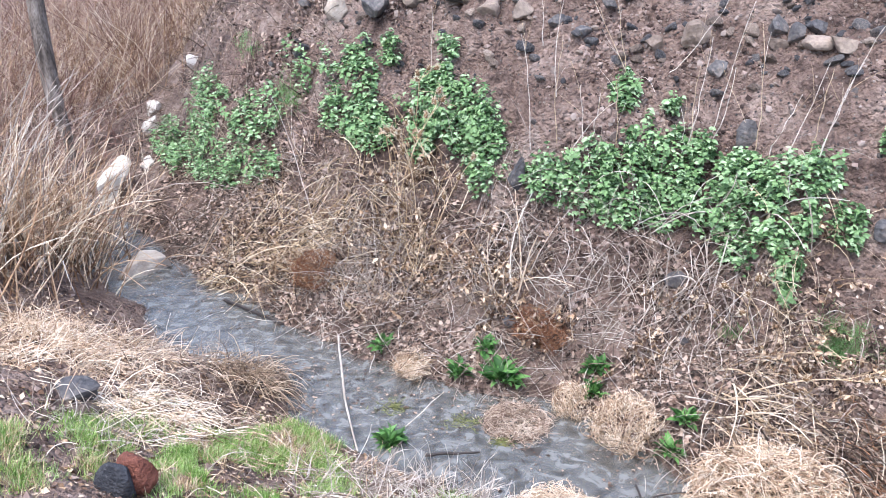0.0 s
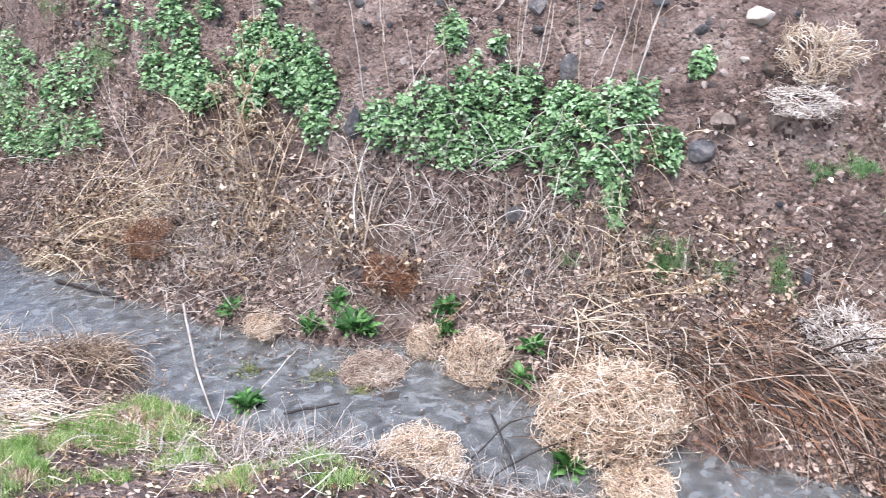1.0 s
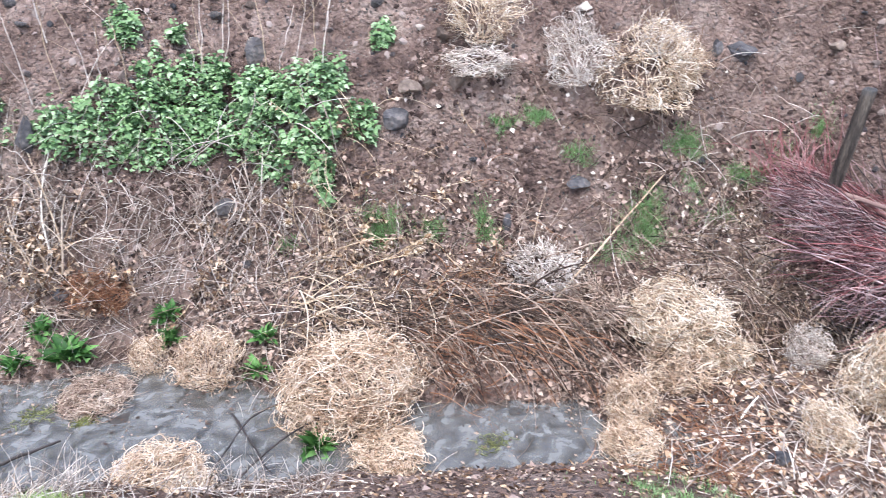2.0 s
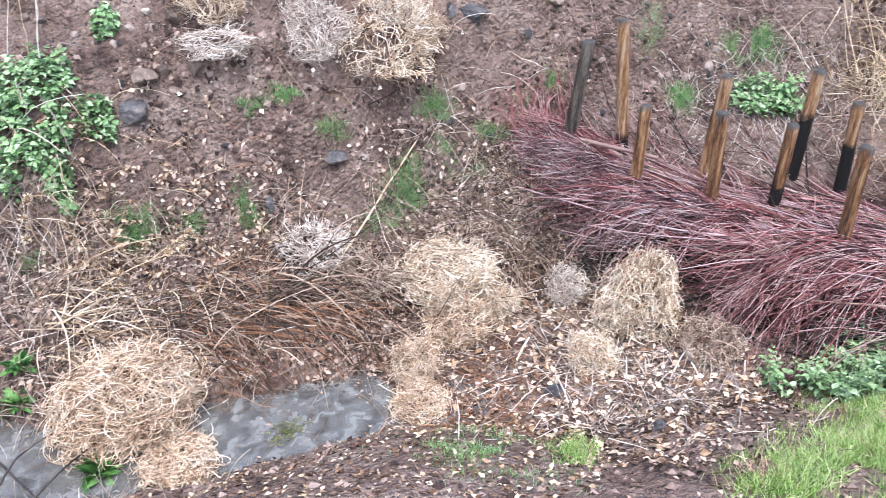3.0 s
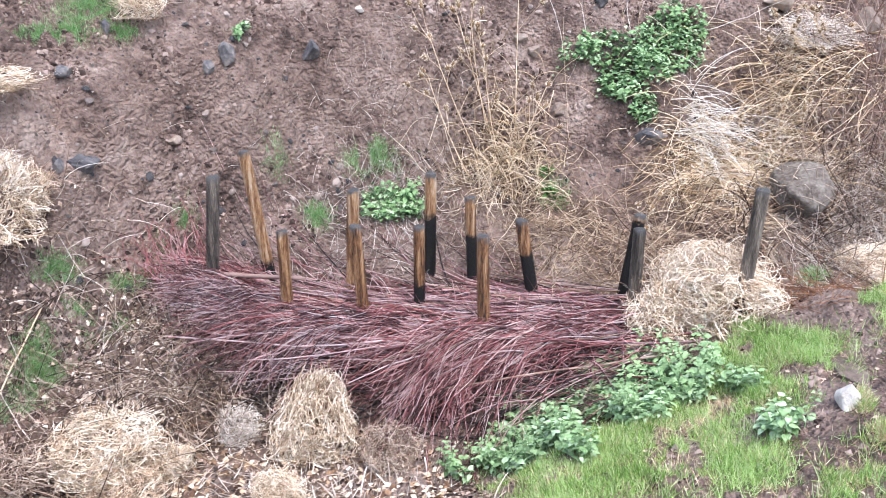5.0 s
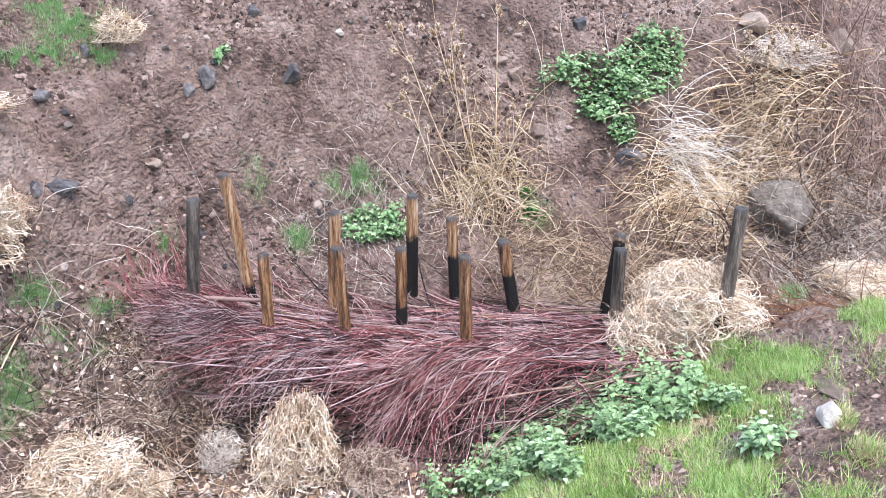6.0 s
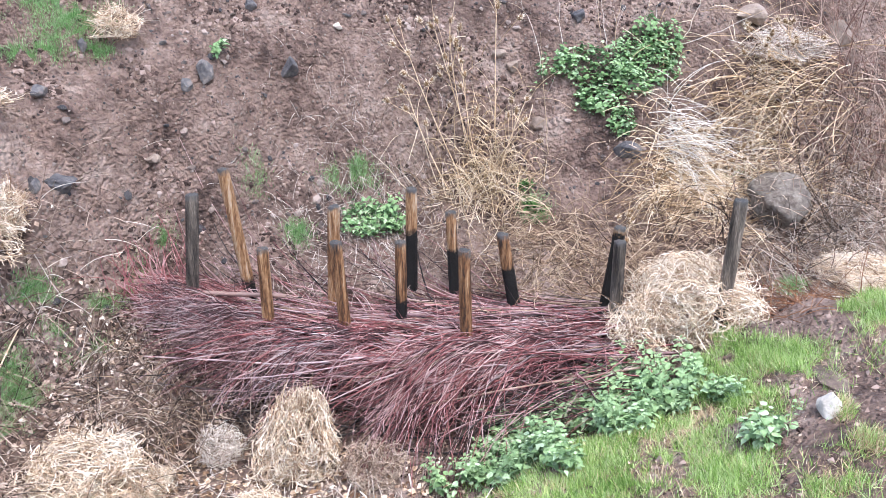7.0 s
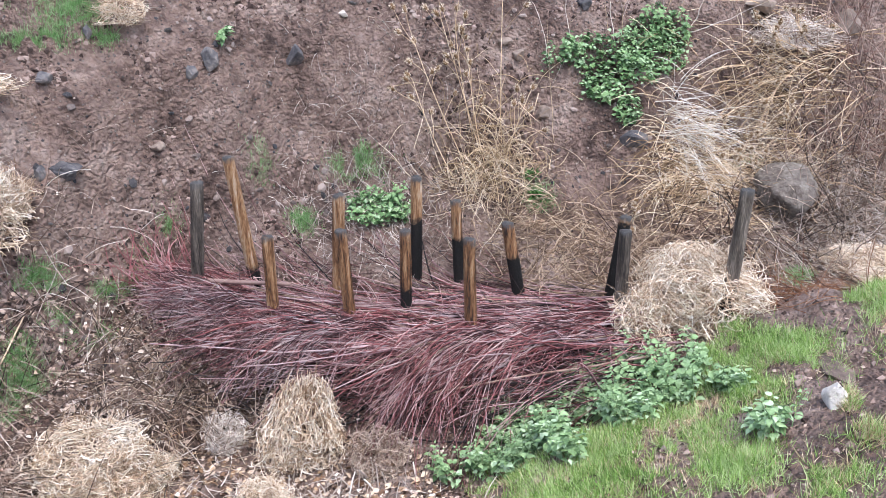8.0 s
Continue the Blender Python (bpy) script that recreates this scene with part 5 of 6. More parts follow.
rng = np.random.default_rng(61)
lx, ly = on_bank(21000, -0.03, 1.2, -3.4, 5.4, 2.6, 9, rng)
keep = grain(lx, ly, 0.5, 71) + 0.5 * grain(lx, ly, 0.15, 72) > -0.3
litter("leaf_litter", lx[keep], ly[keep], 0.044, 62, "pale brown dead leaves strewn over the foot of the bank")
sx_, sy_ = rng.uniform(3.6, 5.0, 200), rng.uniform(3.3, 4.1, 200)
litter("leaf_litter", sx_, sy_, 0.046, 68, "pale dead leaves on the slope beside the dam", M_PALELEAF)
bx, by = rng.uniform(2.9, 5.2, 3800), rng.uniform(1.0, 3.4, 3800)
litter("leaf_litter", bx, by, 0.034, 63, "dead leaves lying below the brush dam")
nx_, ny_ = on_bank(5600, 0.0, 2.0, -3.2, 3.2, 1.5, 6, rng, NEAR_FOOT, -1)
litter("leaf_litter", nx_, ny_, 0.036, 76, "brown dead leaves lying among the grass", M_DEADLEAF)
nx_, ny_ = on_bank(3800, 0.0, 2.2, -3.4, 5.5, -1.5, 6, rng, NEAR_FOOT, -1)
litter("leaf_litter", nx_, ny_, 0.028, 64, "scattered dead leaves on the near bank")
px, py = on_bank(9000, 0.5, 4.0, -3.0, 9.0, -2.0, 9, rng)
heap = grain(px, py, 0.6, 93) + rng.normal(0, 0.4, len(px)) > 0.1
px, py = px[heap], py[heap]
ps = 0.006 + 0.020 * rng.uniform(0, 1, len(px)) ** 3
cx_, cy_ = on_bank(95000, 0.55, 3.4, -3.0, 9.0, -2.0, 9, rng)
heap = grain(cx_, cy_, 0.4, 91) + 0.6 * grain(cx_, cy_, 0.15, 92) + rng.normal(0, 0.2, len(cx_)) > 0.22
cx_, cy_ = cx_[heap], cy_[heap]
cs = 0.006 + 0.028 * rng.uniform(0, 1, len(cx_)) ** 3
crumbs = new("soil_crumbs", mesh_of("soil_crumbs", *strewn(PEB_V, PEB_F, on_ground(cx_, cy_), rng.normal(0, 1, (len(cx_), 3)), slope_normal(cx_, cy_), cs, cs * rng.uniform(0.7, 1.4, len(cx_)), cs), M_CRUMB, False))
tagged(crumbs, "crumbled clods of brown soil on the slope", "soil clods", kind="stuff")
qx, qy = on_bank(9000, 0.05, 2.6, -3.4, 6.5, -1.8, 6.2, rng, NEAR_FOOT, -1)
cs = 0.005 + 0.03 * rng.uniform(0, 1, len(qx)) ** 5
near_crumbs = new("soil_crumbs", mesh_of("soil_crumbs", *strewn(PEB_V, PEB_F, on_ground(qx, qy), rng.normal(0, 1, (len(qx), 3)), slope_normal(qx, qy), cs, cs * rng.uniform(0.7, 1.4, len(qx)), cs), M_CRUMB, False))
tagged(near_crumbs, "crumbled clods of brown soil on the near bank", "soil clods", kind="stuff")
pebbles = new("pebbles", mesh_of("pebbles", *strewn(PEB_V, PEB_F, on_ground(px, py), rng.normal(0, 1, (len(px), 3)) * [1, 1, 0.3], slope_normal(px, py), ps, ps * rng.uniform(0.7, 1.3, len(px)), ps), M_PEBBLE, False))
tagged(pebbles, "small brown and grey stones on the soil bank", "pebbles", kind="stuff")


# ---------------------------------------------------------------- dry stems
STALKS = [(0.47, 6.64, 0.35, 6.6, 2.33), (0.67, 6.59, 0.66, 6.54, 2.34), (0.87, 6.59, 0.81, 6.54, 1.97), (0.92, 6.56, 0.96, 6.51, 1.92), (1.12, 6.47, 1.06, 6.43, 2.04), (1.57, 6.32, 1.52, 6.28, 1.88), (1.61, 6.31, 1.66, 6.24, 2.38), (1.64, 6.29, 1.61, 6.25, 2.18), (1.73, 6.27, 1.83, 6.18, 2.2), (1.74, 6.25, 1.89, 6.15, 2.66), (2.03, 6.07, 1.93, 6.05, 2.53), (2.08, 6.0, 2.22, 5.89, 2.08), (2.15, 5.85, 2.29, 5.74, 2.34), (2.28, 5.73, 2.29, 5.67, 2.31), (2.29, 5.64, 2.4, 5.53, 2.38), (2.13, 5.55, 2.08, 5.51, 1.68), (1.9, 5.83, 1.85, 5.8, 1.49), (2.31, 5.68, 2.49, 5.55, 2.62), (0.67, 6.85, 0.67, 6.8, 2.55)]
STALKS_b = [(1.27, 6.85, 0.9, 6.87, 2.55), (0.58, 7.29, 0.53, 7.25, 2.49), (-0.39, 7.66, -0.37, 7.61, 2.38), (1.23, 6.89, 1.09, 6.87, 2.51), (1.53, 6.86, 1.87, 6.72, 2.59), (-1.37, 7.05, -1.66, 6.94, 1.73), (-1.51, 7.52, -1.68, 7.43, 1.61), (0.74, 6.55, 1.07, 6.45, 1.87), (7.83, 1.38, 7.74, 1.6, 2.87), (7.5, 1.25, 7.43, 1.36, 2.63), (7.97, 1.21, 7.91, 1.28, 2.86), (8.12, 0.85, 8.06, 0.93, 2.86), (8.17, 0.78, 8.12, 0.76, 2.86), (8.42, 0.55, 8.37, 0.53, 2.85), (8.48, 0.46, 8.43, 0.46, 2.84), (8.49, 0.35, 8.45, 0.24, 2.85), (8.47, 0.26, 8.39, -0.44, 2.77), (8.53, 0.2, 8.48, 0.09, 2.85), (8.05, 0.78, 7.98, 0.95, 2.87)]
def stalk(b, t, seed, thick=0.0040):
    rng = np.random.default_rng(seed)
    b, t = np.array(b), np.array(t)
    s = np.linspace(0, 1, 9)[:, None]
    bow = rng.normal(0, 0.05, 3) * np.linalg.norm(t - b)
    p = b * (1 - s) + t * s + bow * (4 * s * (1 - s)) * 0.7 + rng.normal(0, 0.006, (9, 3))
    pieces = [tubes(p[None], thick * np.linspace(1.0, 0.45, 9)[None], 5)]
    ob = new("dead_stalk", mesh_of("dead_stalk", *pieces[0], M_GREYWEED if seed % 3 else M_DRY))
    n = rng.integers(1, 4)
    at = p[rng.integers(3, 8, n)]
    h = (t - b) / np.linalg.norm(t - b) + rng.normal(0, 0.45, (n, 3))
    q = wander(at, h, rng.uniform(0.1, 0.3, n), 5, 0.06, 0.0, rng)
    part("twig", tubes(q, thick * 0.5 * np.linspace(1, 0.5, 5)[None], 3), M_DRY if seed % 3 else M_GREYWEED, ob)
    return tagged(ob, "tall thin dead stalk standing on the bank", "dead stalk", "dead stalks on the bank")


for i, (x, y, tx, ty, tz) in enumerate(STALKS + STALKS_b):
    stalk((x, y, float(height(x, y)) - 0.03), (tx, ty, tz), 500 + i)


def clump(name, x, y, n, length, heading, spread, curl, drop, material, seed, label, foot=0.12, thick=0.003, category="dead weeds", lift=0.0):
    rng = np.random.default_rng(seed)
    sx, sy = x + rng.normal(0, foot, n), y + rng.normal(0, foot, n)
    p = wander(on_ground(sx, sy, 0.01 - lift), np.array(heading) + rng.normal(0, spread, (n, 3)), rng.uniform(0.4, 1.0, n) * length, 6, curl * 1.5, drop * 1.5, rng)
    floor = height(p[..., 0], p[..., 1], False)
    p[..., 2] = np.maximum(p[..., 2], np.maximum(floor, -0.02) + 0.01)
    rad = thick * np.linspace(1.1, 0.5, 6)[None] * rng.uniform(0.6, 1.4, (n, 1))
    ob = new(name, mesh_of(name, *tubes(p, rad), material))
    return tagged(ob, label, category, kind="stuff")


C = clump
C("dry_weeds", -2.25, 6.95, 190, 1.1, (0.9, 0.3, 0.55), 0.30, 0.05, 0.10, M_GOLD, 601, "straw-coloured arching dead stems at the stream bend", 0.14, 0.0042)
C("dry_weeds", -1.7, 7.0, 170, 0.9, (0.5, -0.2, 0.5), 0.45, 0.06, 0.14, M_GOLD, 602, "straw-coloured fallen stems on the bank", 0.25)
C("dry_weeds", -0.95, 6.6, 220, 0.7, (0.0, -0.4, 0.6), 0.5, 0.07, 0.12, M_GREYSTEM, 603, "grey tangle of thin dead stems", 0.25, 0.0026)
C("dry_weeds", 0.3, 6.0, 16, 0.8, (0.0, 0.0, 1.0), 0.22, 0.06, 0.03, M_STRAW, 604, "upright pale yellow dead stems", 0.06, 0.0065)
C("dry_weeds", -0.5, 6.95, 90, 0.55, (0.05, -0.15, 0.8), 0.45, 0.08, 0.08, M_GOLD, 691, "golden dead weeds standing under the nettles", 0.16, 0.0036)
C("dry_weeds", -0.4, 6.45, 80, 0.5, (0.0, -0.2, 0.8), 0.45, 0.08, 0.08, M_GOLD, 692, "golden dead weeds on the bank", 0.14, 0.0036)
C("dry_weeds", -1.7, 7.25, 150, 0.6, (0.5, -0.3, 0.4), 0.45, 0.07, 0.14, M_GOLD, 693, "golden fallen stems on the bank", 0.28, 0.0034)
C("dry_weeds", -1.0, 7.2, 110, 0.5, (0.2, -0.4, 0.4), 0.5, 0.07, 0.14, M_STRAWBLADE, 694, "pale straw stems below the nettles", 0.25, 0.0032)
C("dry_weeds", 0.3, 6.25, 150, 0.7, (0.0, -0.3, 0.7), 0.5, 0.07, 0.16, M_GREYSTEM, 605, "drooping grey dead stems under the nettles", 0.2, 0.0028)
C("dry_weeds", -0.45, 6.6, 30, 0.8, (0.0, 0.0, 1.0), 0.28, 0.07, 0.03, M_DRY, 606, "brown dead weed stems standing on the slope", 0.2, 0.004)
C("dry_weeds", 1.0, 6.05, 220, 0.6, (0.0, -0.5, 0.2), 0.5, 0.07, 0.16, M_GREYSTEM, 607, "grey drooping dead stems on the bank", 0.28, 0.0026)
C("dry_weeds", 1.7, 5.75, 120, 0.7, (-0.15, -0.6, 0.1), 0.4, 0.08, 0.16, M_GREYSTEM, 608, "pale curved dead stems below the nettles", 0.2, 0.0045)
C("dry_weeds", 2.1, 5.3, 120, 0.55, (-0.1, -0.5, 0.4), 0.5, 0.07, 0.18, M_DRY, 609, "thin dead stems hanging down the bank", 0.2, 0.0026)


def withered_weed(x, y, n, tall, lean, material, seed, leaf=0.05, foot=0.10):
    """A dead weed: a few bent stems hung with curled dry leaves."""
    rng = np.random.default_rng(seed)
    sx, sy = x + rng.normal(0, foot, n), y + rng.normal(0, foot, n)
    p = wander(on_ground(sx, sy, 0.01), np.array([lean[0], lean[1], 1.0]) + rng.normal(0, 0.4, (n, 3)), rng.uniform(0.5, 1.0, n) * tall, 7, 0.12, 0.08, rng)
    p[..., 2] = np.maximum(p[..., 2], height(p[..., 0], p[..., 1], False) + 0.012)
    bark, root = (M_DRY if seed % 2 else M_DULL), None
    for i in range(n):
        data = tubes(p[i:i + 1], 0.0034 * np.linspace(1.2, 0.5, 7)[None] * rng.uniform(0.7, 1.3), 3)
        if i:
            part("stem", data, bark, root)
        else:
            root = new("withered_weed", mesh_of("withered_weed", *data, bark))
    k = 15 * n
    at, hd = along(p, rng.integers(0, n, k), rng.uniform(0.1, 1.0, k))
    size = leaf * rng.uniform(0.5, 1.3, k)
    leaves = strewn(DRY_V * [1, 1, 1.8], DRY_F, at, rng.normal(0, 0.8, (k, 3)) + [0, 0, -0.5], rng.normal(0, 1, (k, 3)) + [0, -0.5, 0.6], size * 0.75, size, size)
    tagged(part("dead_leaves", leaves, material, root, "curled dry leaves"), kind="stuff")
    return tagged(root, "withered weed with curled brown leaves on the bank foot", "dead weed", "withered weeds on the bank")


rng = np.random.default_rng(98)
for i in range(46):
    s_ = rng.uniform(0, 1)
    x, y = -2.3 + 5.2 * s_ + rng.normal(0, 0.1), 7.1 - 2.4 * s_ + rng.normal(0, 0.28)
    if float(off_line(np.array(x), np.array(y), FAR_FOOT)) > 0.1:
        withered_weed(x, y, int(rng.integers(4, 9)), rng.uniform(0.2, 0.5), (rng.normal(0, 0.3), -0.2), (M_DEADLEAF, M_DEADLEAF, M_LITTER)[i % 3], 1000 + i, 0.042)
for i, (x, y, h) in enumerate([(-0.45, 6.75, 0.75), (-0.5, 6.5, 0.7), (-0.4, 6.3, 0.6), (-0.55, 7.0, 0.6), (0.3, 6.0, 0.55), (0.2, 5.8, 0.4), (0.6, 5.75, 0.35)]):
    withered_weed(x, y, 7, h, (0.0, -0.1), M_DEADLEAF, 1060 + i, 0.055, 0.07)


def overhang(n, a, b, material, seed, label, thick, length):
    """Dead stems that spring from the bank's lip between a and b, arch over and hang towards the water."""
    rng = np.random.default_rng(seed)
    s = rng.uniform(0, 1, n)
    x, y = a[0] + (b[0] - a[0]) * s + rng.normal(0, 0.12, n), a[1] + (b[1] - a[1]) * s + rng.normal(0, 0.12, n)
    p = wander(on_ground(x, y, -rng.uniform(0, 0.14, n)), np.stack([rng.normal(0.45, 0.32, n), rng.normal(-0.5, 0.3, n), rng.uniform(-0.2, 0.35, n)], -1), length * rng.uniform(0.3, 1.0, n), 7, 0.07, 0.17, rng)
    p[..., 2] = np.maximum(p[..., 2], np.maximum(height(p[..., 0], p[..., 1], False), 0.0) + 0.012)
    ob = new("dry_weeds", mesh_of("dry_weeds", *tubes(p, thick * np.linspace(1.1, 0.5, 7)[None] * rng.uniform(0.4, 1.6, (n, 1))), material))
    return tagged(ob, label, "dead weeds", kind="stuff")


overhang(210, (1.95, 4.5), (3.1, 3.95), M_DARKSTEM, 610, "dark brown dead stems arching over the stream", 0.0046, 0.85)
overhang(130, (2.1, 4.3), (3.1, 3.75), M_RUSSET, 644, "rust-brown dead stems tangled over the stream", 0.0032, 0.6)
overhang(170, (2.0, 4.45), (3.2, 3.9), M_DULL, 611, "brown dead stems overhanging the water", 0.0042, 0.8)
overhang(45, (1.6, 4.85), (2.4, 4.5), M_DRY, 643, "straw-coloured dead stems over the bank foot", 0.0044, 0.8)
ox, oy = on_bank(2600, 0.0, 1.0, 1.7, 3.6, 3.3, 5.0, np.random.default_rng(66))
litter("leaf_litter", ox, oy, 0.042, 67, "brown dead leaves caught among the stems")
C("dry_weeds", 2.6, 4.15, 260, 0.35, (0.3, -0.6, 0.5), 0.6, 0.08, 0.12, M_RUSSET, 641, "rust-brown dead weeds on the bank foot", 0.3, 0.003)
C("dry_weeds", 2.2, 4.5, 90, 0.5, (0.5, -0.6, 0.5), 0.5, 0.06, 0.12, M_DRY, 642, "straw-coloured stems at the bank foot", 0.3, 0.0036)
C("dry_weeds", 3.1, 3.9, 150, 0.6, (0.5, -0.6, 0.3), 0.45, 0.04, 0.12, M_DARKSTEM, 612, "brown dead stems at the foot of the bank", 0.25, 0.0036)
C("dry_weeds", 1.75, 4.75, 40, 0.7, (0.6, -0.4, 0.5), 0.35, 0.05, 0.12, M_DRY, 613, "straw-coloured stems leaning over the bank foot", 0.15, 0.0045)
C("dry_weeds", 4.1, 3.75, 110, 0.6, (0.3, -0.6, 0.5), 0.5, 0.06, 0.10, M_DARKSTEM, 614, "tangled dead stems beside the brush", 0.35, 0.0034)
C("dry_weeds", 4.55, 3.4, 160, 0.7, (-0.2, -0.4, 0.8), 0.5, 0.06, 0.08, M_DULL, 615, "grey dead stems beside the brush dam", 0.25, 0.0034)
C("dry_weeds", 6.75, 0.95, 620, 0.6, (-0.5, 0.3, 0.15), 0.5, 0.10, 0.18, M_MAT, 616, "matted dry grass behind the brush dam", 0.32, 0.0032)
C("dry_weeds", 6.85, 0.2, 620, 0.6, (-0.5, 0.3, 0.15), 0.5, 0.10, 0.18, M_MAT, 617, "matted tan dry grass above the dam", 0.32, 0.0032)
C("dry_weeds", 6.9, 1.9, 300, 0.35, (-0.4, 0.0, 0.4), 0.5, 0.08, 0.10, M_DULL, 618, "thin dead grass on the bank behind the posts", 0.4, 0.0026)
C("dry_weeds", 8.95, -1.2, 160, 1.2, (-0.75, 0.75, 0.15), 0.22, 0.03, 0.06, M_GOLD, 619, "long arching straw-coloured dead stems", 0.3, 0.0045)
C("dry_weeds", 8.45, -0.75, 640, 0.55, (-0.6, 0.65, 0.3), 0.38, 0.035, 0.10, M_GOLD, 636, "tangled tan dead weeds spilling down the bank", 0.3, 0.0036)
C("dry_weeds", 7.9, -0.25, 560, 0.5, (-0.6, 0.6, 0.3), 0.38, 0.035, 0.10, M_GOLD, 637, "tangled tan dead weeds on the bank", 0.3, 0.0034)
C("dry_weeds", 7.9, -1.3, 420, 0.9, (-0.3, 0.4, 0.5), 0.5, 0.07, 0.10, M_DULL, 620, "brown thicket of dead stems on the bank", 0.4, 0.004)
C("dry_weeds", 8.9, -1.7, 420, 1.0, (-0.3, 0.3, 0.8), 0.5, 0.06, 0.06, M_THORN, 631, "dark red leafless twigs high on the bank", 0.45, 0.004)
C("dry_weeds", 7.25, -0.35, 320, 0.6, (-0.4, 0.5, 0.4), 0.5, 0.07, 0.10, M_DARKSTEM, 632, "dark brown dead weeds beside the boulder", 0.3, 0.0036)
C("dry_weeds", 4.3, 4.0, 120, 0.5, (0.1, -0.5, 0.5), 0.6, 0.06, 0.10, M_DARKSTEM, 633, "pale broken stems on the lower slope", 0.4, 0.003)
C("dry_weeds", 3.6, 4.2, 220, 0.45, (0.1, -0.5, 0.5), 0.6, 0.06, 0.10, M_DULL, 634, "brown broken stems on the lower slope", 0.4, 0.003)
C("dry_weeds", 6.75, 2.75, 420, 0.26, (-0.5, -0.1, 0.2), 0.4, 0.05, 0.10, M_GREYSTEM, 635, "thin dead grass on the slope above the dam", 0.45, 0.0018)
C("dry_weeds", 7.95, 0.22, 120, 0.75, (-0.35, -0.65, 0.35), 0.3, 0.03, 0.12, M_BLEACH, 621, "pale drooping dead stems below the nettles", 0.12, 0.0034)
C("dry_weeds", 7.15, 1.6, 90, 0.5, (-0.3, 0.1, 0.5), 0.5, 0.08, 0.12, M_DRY, 622, "straw-coloured dead weeds on the bank", 0.25, 0.003)
C("dry_weeds", -2.75, 4.75, 1100, 0.36, (0.2, 0.0, 0.3), 0.7, 0.10, 0.14, M_TAN, 623, "mound of dry straw-coloured grass on the near bank", 0.32, 0.0026)
C("dry_weeds", -2.3, 4.7, 500, 0.3, (0.1, -0.1, 0.4), 0.7, 0.08, 0.14, M_TAN, 638, "tan matted grass on the near bank", 0.4, 0.0026)
C("dry_weeds", -1.75, 4.75, 320, 0.3, (0.1, -0.1, 0.4), 0.7, 0.08, 0.14, M_DULL, 639, "brown matted grass on the near bank", 0.3, 0.0026)
C("dry_weeds", -0.9, 3.7, 260, 0.2, (0.1, 0.1, 0.5), 0.7, 0.08, 0.12, M_TAN, 640, "tan matted grass on the near bank", 0.5, 0.0024)
C("dry_weeds", -1.85, 4.15, 420, 0.36, (0.5, -0.2, 0.2), 0.5, 0.08, 0.12, M_STRAW, 624, "bleached white grass lying on the near bank", 0.22, 0.0028)
C("dry_weeds", -1.47, 5.15, 420, 0.30, (0.25, -0.1, 0.35), 0.6, 0.08, 0.24, M_MAT, 625, "brown grass tussock at the water edge", 0.13, 0.003, lift=0.10)
C("dry_weeds", -1.9, 5.55, 260, 0.3, (0.2, 0.1, 0.4), 0.6, 0.08, 0.18, M_GREYSTEM, 626, "grey dead stems on the muddy edge", 0.2, 0.003)
C("dry_weeds", -2.3, 5.2, 420, 0.32, (0.2, 0.0, 0.3), 0.6, 0.08, 0.16, M_DULLWEED, 627, "dull brown matted grass on the near bank", 0.25, 0.003)
C("dry_weeds", -1.5, 4.3, 300, 0.22, (0.2, 0.0, 0.3), 0.6, 0.10, 0.16, M_DULLWEED, 628, "dull brown matted grass on the near bank", 0.35, 0.0026)
mound = new("mud_mound", rock_mesh(77, M_MUD, 0.24, 0.26, 0.15, 4, True))
mound.location = (-1.47, 5.2, 0.02)
tagged(mound, "dark wet mud mound at the water edge", "mud mound")
C("dry_weeds", 0.1, 3.75, 90, 0.26, (0.2, 0.3, 0.7), 0.5, 0.07, 0.08, M_GREYSTEM, 626, "pale dead stems on the near bank", 0.28, 0.003)
C("dry_weeds", 1.0, 3.3, 110, 0.3, (0.2, 0.3, 0.7), 0.5, 0.07, 0.08, M_GREYSTEM, 627, "pale dead stems on the near bank", 0.28, 0.003)

C("dry_weeds", 8.0, -1.3, 360, 0.7, (-0.3, 0.3, 0.5), 0.6, 0.07, 0.08, M_GREYSTEM, 650, "grey leafless tangle behind the boulder", 0.35, 0.003)
C("dry_weeds", 8.6, -1.5, 300, 0.8, (-0.3, 0.4, 0.5), 0.6, 0.07, 0.08, M_DULL, 651, "brown leafless tangle on the bank", 0.35, 0.003)
C("dry_weeds", 7.55, -1.3, 260, 0.5, (-0.3, 0.2, 0.4), 0.6, 0.08, 0.10, M_GREYSTEM, 652, "pale dead stems lying on the soil", 0.3, 0.0026)
C("dry_weeds", 7.2, -1.45, 420, 0.3, (-0.2, 0.2, 0.5), 0.6, 0.09, 0.10, M_STRAW, 653, "pale straw-coloured grass mat", 0.22, 0.0026)
C("dry_weeds", 6.3, -0.75, 320, 0.5, (-0.2, 0.5, 0.25), 0.5, 0.05, 0.10, M_RUSSET, 654, "thin dark red twigs strewn on the soil", 0.3, 0.0026)
C("dry_weeds", 4.55, 4.1, 120, 0.4, (0.1, -0.4, 0.6), 0.6, 0.05, 0.10, M_GREYSTEM, 655, "pale broken stems on the lower slope", 0.4, 0.0028)
C("dry_weeds", 4.65, 3.7, 200, 0.5, (-0.1, -0.4, 0.4), 0.6, 0.06, 0.12, M_GREYSTEM, 656, "pale grey stems beside the brush dam", 0.35, 0.003)
C("dry_weeds", 4.7, 3.3, 200, 0.55, (-0.3, -0.5, 0.3), 0.6, 0.06, 0.12, M_DRY, 657, "straw-coloured stems lying beside the brush dam", 0.3, 0.003)
